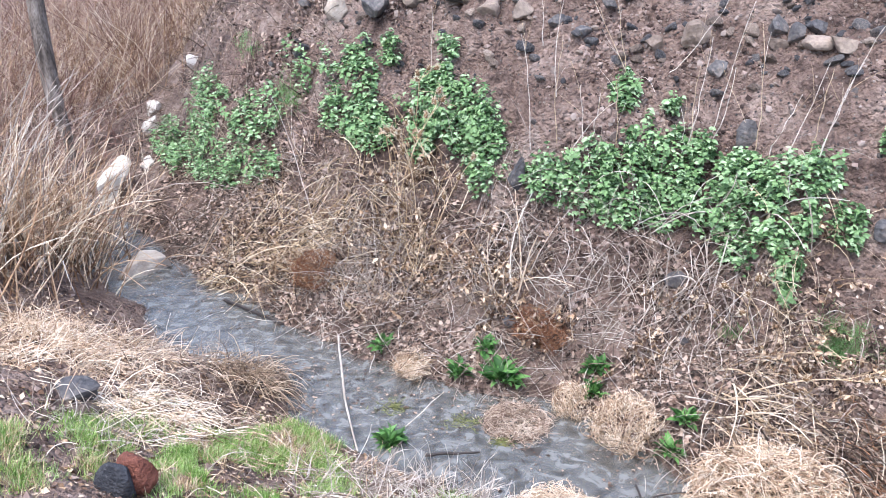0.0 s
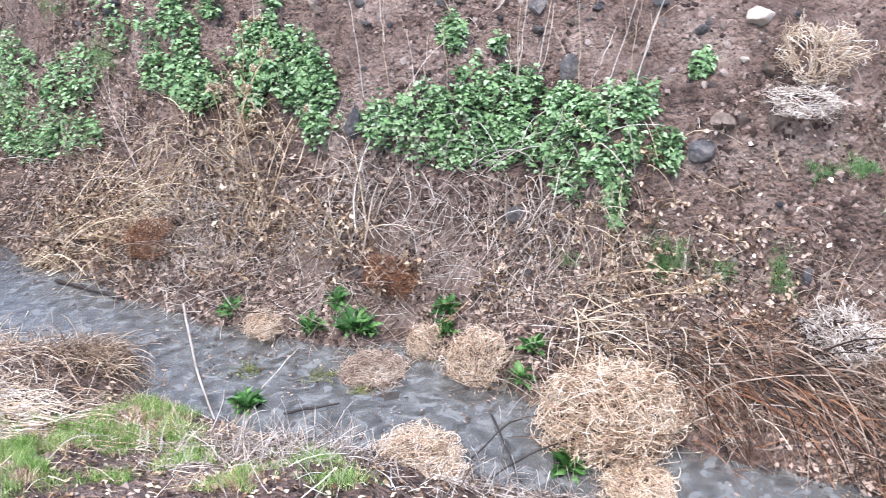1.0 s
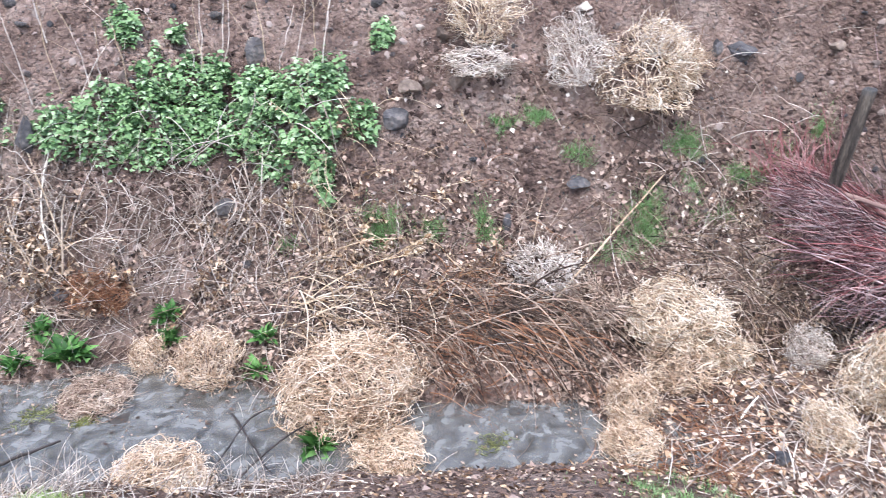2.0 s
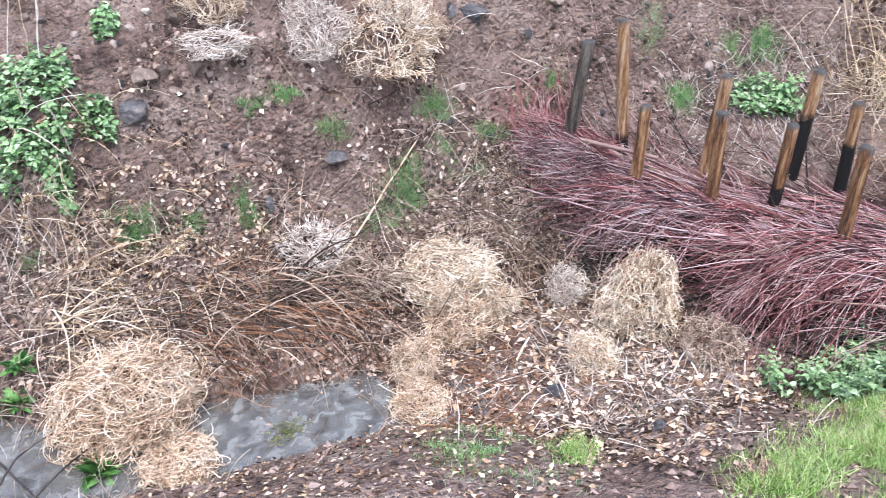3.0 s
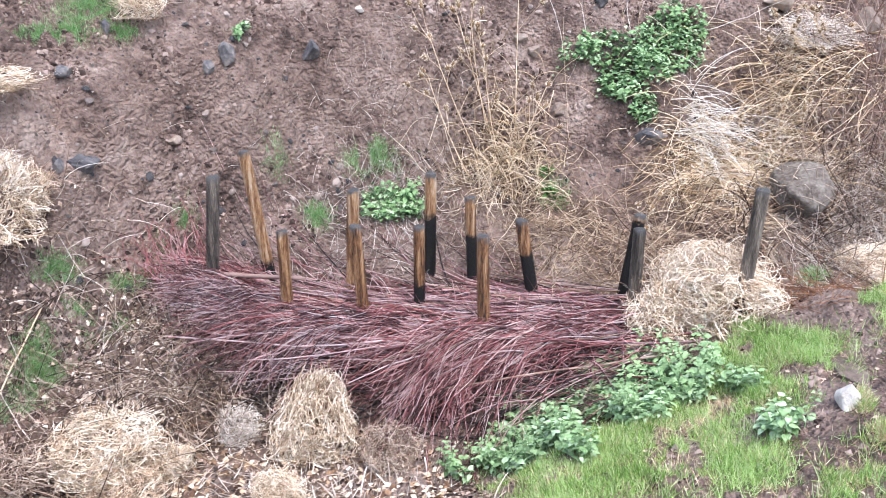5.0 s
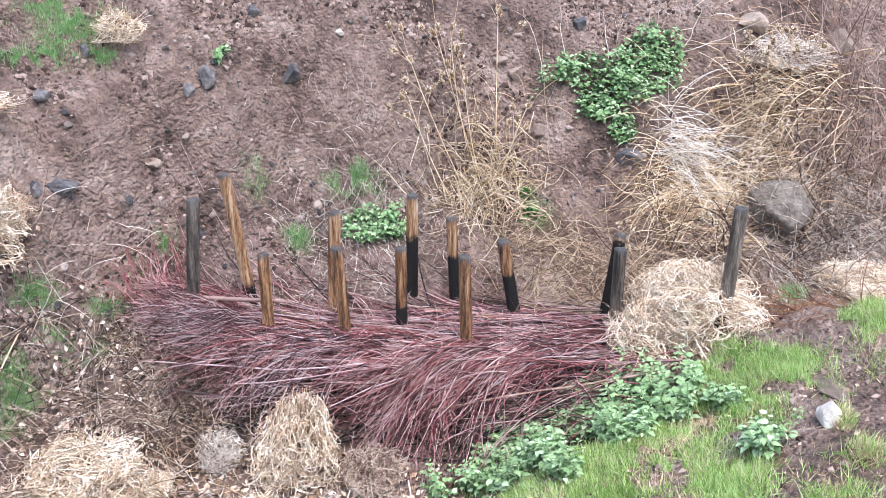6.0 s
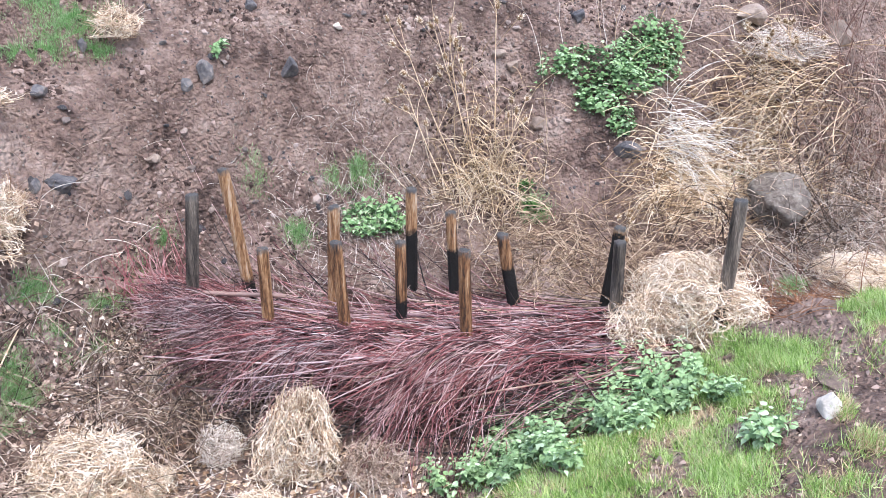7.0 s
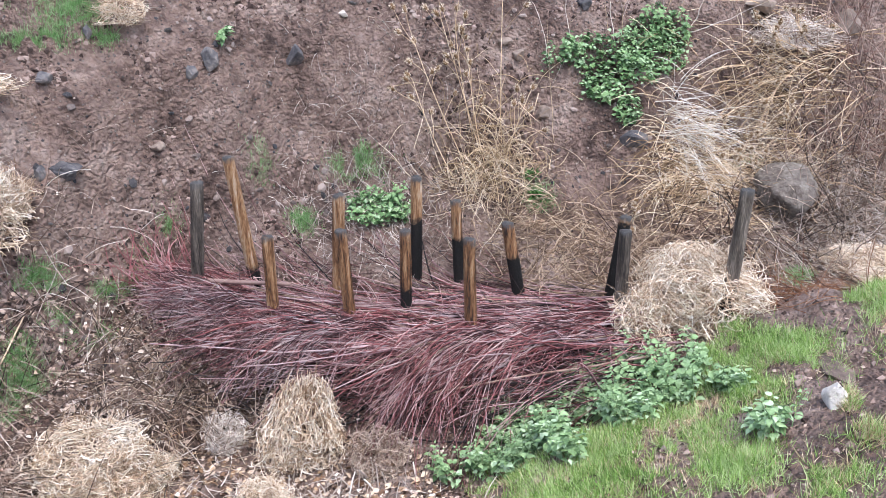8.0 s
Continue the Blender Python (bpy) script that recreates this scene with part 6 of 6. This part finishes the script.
C("dry_weeds", 5.0, 4.0, 180, 0.4, (-0.1, -0.3, 0.5), 0.6, 0.06, 0.12, M_DULL, 658, "brown dead stems above the brush dam", 0.35, 0.0028)
C("dry_weeds", 7.15, 1.85, 300, 0.45, (-0.4, 0.0, 0.5), 0.55, 0.09, 0.12, M_DRY, 659, "straw-coloured leaves and stems at the teasels' foot", 0.22, 0.004)
C("dry_weeds", 7.0, 2.7, 260, 0.22, (-0.5, -0.1, 0.2), 0.4, 0.06, 0.12, M_DULL, 660, "thin tan grass hanging down the soil bank", 0.35, 0.0024)

C("dry_weeds", -0.54, 3.79, 260, 0.30, (0.15, 0.1, 0.5), 0.6, 0.08, 0.12, M_GREYSTEM, 670, "tan matted grass on the near bank", 0.22, 0.0024)
C("dry_weeds", -0.13, 3.55, 260, 0.32, (0.15, 0.1, 0.5), 0.6, 0.08, 0.12, M_GREYSTEM, 671, "grey tangled stems on the near bank", 0.22, 0.0024)
C("dry_weeds", 0.07, 3.24, 60, 0.34, (0.15, 0.1, 0.5), 0.6, 0.08, 0.12, M_BLEACH, 672, "bleached stems on the near bank", 0.22, 0.0024)
C("dry_weeds", -2.50, 4.30, 300, 0.25, (0.15, 0.1, 0.5), 0.6, 0.08, 0.12, M_TAN, 673, "dry tan grass on the near bank", 0.22, 0.0024)
C("dry_weeds", -1.86, 3.71, 260, 0.25, (0.15, 0.1, 0.5), 0.6, 0.08, 0.12, M_GREYSTEM, 674, "grey dead grass on the near bank", 0.22, 0.0024)
C("dry_weeds", 0.89, 3.59, 160, 0.30, (0.15, 0.1, 0.5), 0.6, 0.08, 0.12, M_GREYSTEM, 675, "grey tangled stems at the water edge", 0.22, 0.0024)

C("dry_weeds", 7.25, 1.72, 260, 0.5, (-0.3, -0.15, 0.6), 0.5, 0.08, 0.14, M_STRAWBLADE, 680, "pale straw-coloured leaves under the teasels", 0.18, 0.0034, lift=0.12)
C("dry_weeds", 6.15, 2.95, 300, 0.25, (-0.3, -0.1, 0.5), 0.6, 0.08, 0.12, M_GREYSTEM, 681, "thin dead grass behind the posts", 0.3, 0.0022)
C("dry_weeds", 6.45, 2.4, 340, 0.28, (-0.3, -0.1, 0.5), 0.6, 0.08, 0.12, M_GREYSTEM, 682, "thin dead grass behind the posts", 0.3, 0.0022)

C("dry_weeds", 7.05, -0.8, 130, 0.5, (-0.2, 0.3, 0.6), 0.5, 0.06, 0.08, M_GREYSTEM, 683, "grey dead stems in front of the boulder", 0.25, 0.0026)

C("dry_weeds", 3.6, 2.6, 260, 0.36, (0.2, -0.2, 0.3), 0.6, 0.08, 0.14, M_GREYSTEM, 630, "grey dead stems lying in the channel", 0.4, 0.003)
C("dry_weeds", 3.3, 2.7, 260, 0.3, (0.1, -0.3, 0.4), 0.6, 0.10, 0.14, M_RUSSET, 631, "rust-brown dead weeds in the channel", 0.3, 0.003)
C("dry_weeds", 4.0, 1.85, 260, 0.3, (0.1, 0.2, 0.4), 0.6, 0.08, 0.12, M_GREYSTEM, 629, "grey dead stems below the dam", 0.35, 0.003)


def cut_stub(x, y, tall, lean, thick, seed):
    """The broken pale foot of a dead stalk."""
    rng = np.random.default_rng(seed)
    p = wander(on_ground(np.array([x]), np.array([y]), 0.03), np.array([[lean[0], lean[1], 1.0]]), [tall], 6, 0.04, 0.0, rng)
    ob = new("cut_stub", mesh_of("cut_stub", *tubes(p, thick * np.array([[1.1, 1.0, 0.95, 0.95, 0.9, 0.55]]), 7), (M_BLEACH, M_GREYSTEM, M_GREYSTEM)[seed % 3]))
    return tagged(ob, "pale broken stub of a dead stalk below the dam", "plant stub", "pale stubs below the dam")


rng = np.random.default_rng(99)
for i in range(30):
    k = ((3.81, 2.6), (3.72, 2.39), (4.19, 2.3), (4.1, 2.08), (4.33, 2.0), (4.21, 1.82), (4.55, 1.65))[i % 7]
    cut_stub(k[0] + rng.normal(0, 0.13), k[1] + rng.normal(0, 0.13), rng.uniform(0.10, 0.26), rng.normal(0, 0.35, 2) + [0.1, 0.2], rng.uniform(0.0035, 0.0075), 1100 + i)
nx_, ny_ = rng.uniform(3.0, 4.7, 1500), rng.uniform(1.3, 3.1, 1500)
litter("leaf_litter", nx_, ny_, 0.05, 75, "brown dead leaves on the channel floor", M_DEADLEAF)
nx_, ny_ = rng.normal(3.9, 0.5, 420), rng.normal(2.0, 0.45, 420)
litter("leaf_litter", nx_, ny_, 0.045, 69, "pale dead leaves on the channel floor", M_PALELEAF)
nx_, ny_ = on_bank(420, 0.2, 1.5, 2.4, 5.0, 3.2, 5.4, rng)
litter("leaf_litter", nx_, ny_, 0.042, 70, "pale dead leaves on the lower slope", M_PALELEAF)
C("dry_weeds", 7.75, 0.05, 300, 0.6, (-0.55, 0.5, 0.2), 0.32, 0.05, 0.12, M_GOLD, 690, "golden dead stems drooping towards the dam", 0.22, 0.0034)

# fine dead stems all over the foot of the bank
rng = np.random.default_rng(81)
gx_, gy_ = on_bank(1500, -0.05, 1.1, -3.0, 2.6, 3.6, 8, rng)
gp = wander(on_ground(gx_, gy_), np.stack([rng.normal(0, 0.6, 1500), rng.normal(-0.2, 0.6, 1500), rng.uniform(0.0, 0.7, 1500)], -1), rng.uniform(0.12, 0.5, 1500), 5, 0.15, 0.22, rng)
gp[..., 2] = np.maximum(gp[..., 2], height(gp[..., 0], gp[..., 1], False) + 0.014)
tagged(new("dead_stems", mesh_of("dead_stems", *tubes(gp, 0.0026 * np.linspace(1.1, 0.5, 5)[None] * rng.uniform(0.5, 1.4, (1500, 1))), M_GREYSTEM)), "thin pale grey dead stems over the bank foot", "dead stems", kind="stuff")
tx_, ty_ = on_bank(2600, -0.05, 1.2, -3.2, 4.8, 2.9, 9, rng)
th = np.stack([rng.normal(0, 0.6, 2600), rng.normal(-0.15, 0.6, 2600), rng.uniform(0.0, 0.8, 2600)], -1)
tp = wander(on_ground(tx_, ty_), th, rng.uniform(0.15, 0.55, 2600), 5, 0.15, 0.24, rng)
tp[..., 2] = np.maximum(tp[..., 2], height(tp[..., 0], tp[..., 1], False) + 0.012)
tagged(new("dead_stems", mesh_of("dead_stems", *tubes(tp, 0.0028 * np.linspace(1.1, 0.5, 5)[None] * rng.uniform(0.5, 1.4, (2600, 1))), M_DULL)), "thin brown dead stems tangled over the bank foot", "dead stems", kind="stuff")


hx, hy = on_bank(5000, 0.0, 2.6, -6.0, -1.6, 6.8, 14, rng)
litter("leaf_litter", hx, hy, 0.05, 65, "dead leaves on the slope beside the thicket")
hx, hy = on_bank(1500, 0.1, 2.8, -6.0, -1.2, 6.8, 14, rng)
hp = wander(on_ground(hx, hy), np.stack([rng.normal(-0.2, 0.5, 1500), rng.normal(0, 0.5, 1500), rng.uniform(0.2, 1.0, 1500)], -1), rng.uniform(0.15, 0.6, 1500), 5, 0.12, 0.12, rng)
hp[..., 2] = np.maximum(hp[..., 2], height(hp[..., 0], hp[..., 1], False) + 0.012)
tagged(new("dead_stems", mesh_of("dead_stems", *tubes(hp, 0.0035 * np.linspace(1.1, 0.5, 5)[None] * rng.uniform(0.5, 1.4, (1500, 1))), M_DULL)), "thin dead stems on the slope beside the thicket", "dead stems", kind="stuff")


# ---------------------------------------------------------------- teasels
def teasel(x, y, tall, lean, heads, seed, label="dry brown teasel with spiny oval seed heads"):
    rng = np.random.default_rng(seed)
    base = np.array([x, y, float(height(x, y)) - 0.02])
    stem = wander(base[None], np.array([[lean[0], lean[1], 1.0]]), [tall], 10, 0.03, lean[2], rng)[0]
    root = new("teasel", mesh_of("teasel", *tubes(stem[None], np.linspace(0.005, 0.003, 10)[None], 5), M_GOLD))
    at = stem[rng.integers(4, 10, heads)]
    hd = (stem[-1] - stem[5]) / np.linalg.norm(stem[-1] - stem[5]) + rng.normal(0, 0.4, (heads, 3))
    q = wander(at, hd, rng.uniform(0.08, 0.4, heads) * tall, 6, 0.05, 0.0, rng)
    q[0] = np.linspace(stem[-1], stem[-1] + 0.02 * hd[0], 6)
    for k in range(heads):
        part("twig", tubes(q[k:k + 1], 0.0026 * np.linspace(1.1, 0.8, 6)[None], 3), M_GOLD, root)
        d = q[k, -1] - q[k, -2]
        d = d / (np.linalg.norm(d) + 1e-9)
        L = rng.uniform(0.05, 0.075)
        line = q[k, -1] + d * np.linspace(0, L, 6)[:, None]
        head = part("seed_head", tubes(line[None], np.array([[0.006, 0.016, 0.019, 0.017, 0.011, 0.003]]), 7), M_CONE, root, "brown teasel seed cone")
        n = 44
        s = rng.uniform(0.0, 0.95, n)
        out = ball_dirs(n, rng)
        out = out - d * (out @ d)[:, None] * 0.7
        out /= np.linalg.norm(out, axis=1, keepdims=True)
        st = q[k, -1] + d * (s * L)[:, None] + out * 0.012
        spines = np.stack([st, st + (out + d * 0.5) * 0.018], 1)
        tagged(part("husk", tubes(spines, np.array([[0.0026, 0.0014]]), 3), M_TEASEL, head, "pale dry spines"), kind="stuff")
    return tagged(root, label, "teasel", "teasels")


for i, (x, y, h, lx, ly, dr, n) in enumerate([(7.2, 1.95, 1.2, 0.05, 0.50, 0.0, 7), (7.25, 1.8, 1.05, 0.0, 0.32, 0.0, 6), (7.1, 2.05, 0.95, 0.1, 0.6, 0.0, 6), (7.3, 1.85, 1.25, 0.0, 0.38, 0.0, 7), (7.8, 0.0, 0.75, -2.0, 2.2, 0.12, 7), (7.7, 0.1, 0.65, -2.2, 1.8, 0.14, 6), (7.9, -0.1, 0.8, -1.8, 2.4, 0.12, 6),
                                             (8.95, -1.1, 1.4, -2.4, 2.2, 0.05, 8), (9.0, -1.2, 1.3, -2.0, 2.6, 0.04, 8), (8.85, -1.0, 1.2, -2.6, 2.4, 0.05, 8), (9.05, -1.3, 1.5, -2.2, 2.0, 0.05, 8), (8.9, -1.3, 1.1, -1.8, 2.4, 0.05, 8), (8.6, -0.9, 1.1, -2.0, 2.4, 0.06, 8), (8.4, -0.7, 0.9, -2.2, 2.2, 0.06, 8), (8.2, -0.5, 0.8, -2.0, 2.0, 0.10, 8),
                                             (7.35, 1.95, 1.1, 0.0, 0.25, 0.0, 6), (7.4, 1.7, 1.25, 0.0, 0.12, 0.0, 5), (7.2, 1.65, 0.8, -0.1, -0.2, 0.03, 6),
                                             (1.75, 4.85, 0.75, 0.8, -0.5, 0.10, 5), (1.95, 5.2, 0.6, -0.5, -0.4, 0.12, 4), (-0.45, 6.7, 0.85, 0.0, -0.1, 0.0, 6), (-0.6, 6.8, 0.9, 0.1, -0.1, 0.0, 6), (-0.35, 6.5, 0.7, 0.2, 0.0, 0.0, 5), (-0.5, 7.3, 0.5, 0.1, -0.1, 0.0, 5)]):
    teasel(x, y, h, (lx, ly, dr), n, 700 + i)


# ---------------------------------------------------------------- the willow thicket and its tree
def willow_shrub(x, y, n, tall, lean, material, seed, label, foot=0.3):
    rng = np.random.default_rng(seed)
    sx, sy = x + rng.normal(0, foot, n), y + rng.normal(0, foot, n)
    p = wander(on_ground(sx, sy, 0.05), np.stack([lean[0] + rng.normal(0, 0.45, n), lean[1] + rng.normal(0, 0.45, n), np.full(n, 1.0)], -1), rng.uniform(0.35, 1.0, n) * tall, 7, 0.09, 0.05, rng)
    k = 2 * n
    pick = rng.integers(0, n, k)
    lev = rng.integers(2, 6, k)
    at = p[pick, lev]
    hd = p[pick, lev] - p[pick, lev - 1]
    hd = hd / np.linalg.norm(hd, axis=1, keepdims=True) + rng.normal(0, 0.4, (k, 3))
    q = wander(at, hd, rng.uniform(0.1, 0.35, k) * tall, 6, 0.06, 0.03, rng)
    root = new("willow_shrub", mesh_of("willow_shrub", *tubes(p, 0.0055 * np.linspace(1.3, 0.4, 7)[None] * rng.uniform(0.5, 1.4, (n, 1)), 3), material))
    tagged(part("spray", ribbons(q, 0.0032 * np.linspace(1.1, 0.5, 6)[None] * rng.uniform(0.6, 1.3, (k, 1))), material, root), kind="stuff")
    return tagged(root, label, "shrub", "leafless shrubs of the thicket")


rng = np.random.default_rng(91)
for i in range(11):
    willow_shrub(-3.15 - 1.5 * rng.uniform(0, 1), 5.5 + 0.22 * i + rng.normal(0, 0.1), 75, 1.45, (rng.normal(0.0, 0.1), rng.normal(0, 0.1)), M_WHIP, 800 + i, "leafless tan willow shrub with dense thin stems")
for i in range(26):
    willow_shrub(-4.9 - 3.2 * rng.uniform(0, 1), 8.6 + 0.36 * i + rng.normal(0, 0.3), 110, 2.2, (rng.normal(0.05, 0.15), rng.normal(0, 0.15)), M_WHIP if i % 3 else M_THORN, 830 + i, "leafless reddish-brown shrub in the thicket", 0.5)
for i in range(20):
    willow_shrub(-7.0 - 6 * rng.uniform(0, 1) + 0.15 * i, 13 + 0.6 * i, 90, 3.0, (0.05, 0.0), M_THORN, 860 + i, "dark red leafless shrub far back in the thicket", 0.9)

for i in range(5):
    willow_shrub(-3.9 - 0.25 * i, 5.9 + 0.5 * i, 26, 2.3, (rng.normal(0.0, 0.1), rng.normal(0, 0.1)), M_GREYSTEM, 890 + i, "leafless pale grey shrub with long bare twigs", 0.35)

tree = new("tree")
tree.location = (-4.91, 9.86, 0.0)
rng = np.random.default_rng(95)
tl = np.array([(0.03, -0.03, -0.3), (0, 0, 0.0), (-0.08, 0.10, 0.41), (-0.17, 0.15, 0.75), (-0.23, 0.22, 1.15), (-0.27, 0.29, 1.6), (-0.30, 0.36, 2.1), (-0.36, 0.5, 3.6), (-0.45, 0.6, 5.2)])
part("trunk", tubes(tl[None], np.array([[0.03, 0.04, 0.065, 0.095, 0.10, 0.10, 0.095, 0.085, 0.07]]), 12), M_BARK, tree, "leaning grey trunk with rough bark")
limbs = wander(np.repeat(tl[6:9], 7, 0), rng.normal(0, 0.8, (21, 3)) + [-0.1, 0, 0.5], rng.uniform(0.8, 2.0, 21), 9, 0.14, 0.02, rng)
for q in limbs:
    part("limb", tubes(q[None], 0.02 * np.linspace(1.2, 0.25, 9)[None] * rng.uniform(0.5, 1.2), 5), M_BARK, tree)
tk = rng.integers(0, 21, 160)
tw = wander(limbs[tk, rng.integers(3, 9, 160)], rng.normal(0, 1, (160, 3)), rng.uniform(0.3, 0.8, 160), 7, 0.14, 0.02, rng)
tagged(part("twigs", tubes(tw, 0.006 * np.linspace(1.2, 0.4, 7)[None], 3), M_BARK, tree), kind="stuff")
tagged(tree, "leaning leafless tree with a rough grey trunk", "tree")


# ---------------------------------------------------------------- sticks in and by the water
def stick(points, thick, material, label):
    p = np.array(points, float)
    s = np.linspace(0, len(p) - 1, 9)
    q = np.stack([np.interp(s, np.arange(len(p)), p[:, k]) for k in range(3)], -1)
    q[1:-1] += np.random.default_rng(int(abs(p[0, 0]) * 100)).normal(0, 0.004, (7, 3))
    ob = new("stick", mesh_of("stick", *tubes(q[None], thick * np.linspace(1.1, 0.7, 9)[None], 6), material))
    return tagged(ob, label, "stick")


stick([(-1.0, 5.85, 0.12), (-0.85, 5.1, 0.06), (-0.68, 4.55, 0.04)], 0.008, M_GREYSTEM, "long pale stick lying across the stream")
stick([(-0.45, 4.72, 0.05), (-0.15, 5.1, 0.14)], 0.005, M_GREYSTEM, "thin pale stick standing out of the stream")
stick([(-0.25, 4.55, 0.03), (0.1, 4.6, 0.03)], 0.010, M_DARKTWIG, "dark wet branch lying in the stream")
stick([(-2.1, 6.55, 0.02), (-1.5, 6.15, 0.03)], 0.014, M_DARKTWIG, "dark wet branch at the water edge")
stick([(0.75, 3.85, 0.04), (1.1, 4.1, 0.16), (1.55, 4.2, 0.14)], 0.006, M_DARKTWIG, "thin dark twig over the stream")
stick([(0.8, 3.7, 0.05), (1.2, 3.85, 0.14), (1.6, 4.0, 0.10)], 0.006, M_DARKTWIG, "thin dark twig over the stream")
stick([(1.05, 4.35, 0.02), (1.08, 3.7, 0.06)], 0.007, M_DARKTWIG, "thin dark twig lying in the stream")
stick([(3.2, 3.95, 0.42), (4.3, 4.2, 1.0)], 0.007, M_DRY, "straight dry stalk leaning on the bank")
stick([(5.9, -0.75, 1.05), (5.6, -1.05, 1.12)], 0.018, M_SCORIA, "reddish bare stick on the soil")
for i, (x, y, r) in enumerate([(0.0, 4.95, 0.10), (0.25, 4.75, 0.06), (-0.5, 5.1, 0.10), (2.3, 3.35, 0.10)]):
    rng = np.random.default_rng(900 + i)
    n = 90
    a = np.stack([x + rng.normal(0, r * 0.6, n), y + rng.normal(0, r * 0.4, n), np.full(n, 0.002)], -1)
    p = wander(a, rng.normal(0, 1, (n, 3)) * [1, 1, 0.1], rng.uniform(0.02, 0.06, n), 4, 0.3, 0, rng)
    p[..., 2] = np.clip(p[..., 2], 0.0, 0.012)
    tagged(new("algae", mesh_of("algae", *tubes(p, np.full((n, 4), 0.003)), M_ALGAE)), "yellow-green algae floating on the stream", "algae", kind="stuff")

rng = np.random.default_rng(77)
fx, fy = rng.uniform(-3.0, 3.0, 6000), rng.uniform(3.0, 7.4, 6000)
wet = (height(fx, fy, False) < 0.03) & (grain(fx, fy, 0.5, 78) + 0.6 * grain(fx, fy, 0.15, 79) > 0.0)
fx, fy = fx[wet], fy[wet]
n = len(fx)
s = 0.03 * rng.uniform(0.3, 1.2, n)
afloat = strewn(DRY_V, DRY_F, np.stack([fx, fy, np.full(n, 0.003)], -1), rng.normal(0, 1, (n, 3)) * [1, 1, 0.05], np.tile([0, 0, 1.0], (n, 1)), s, s, s * 0.3)
tagged(new("floating_debris", mesh_of("floating_debris", *afloat, M_DARKSTEM)), "dark dead leaves and scraps floating on the stream", "leaf litter", kind="stuff")
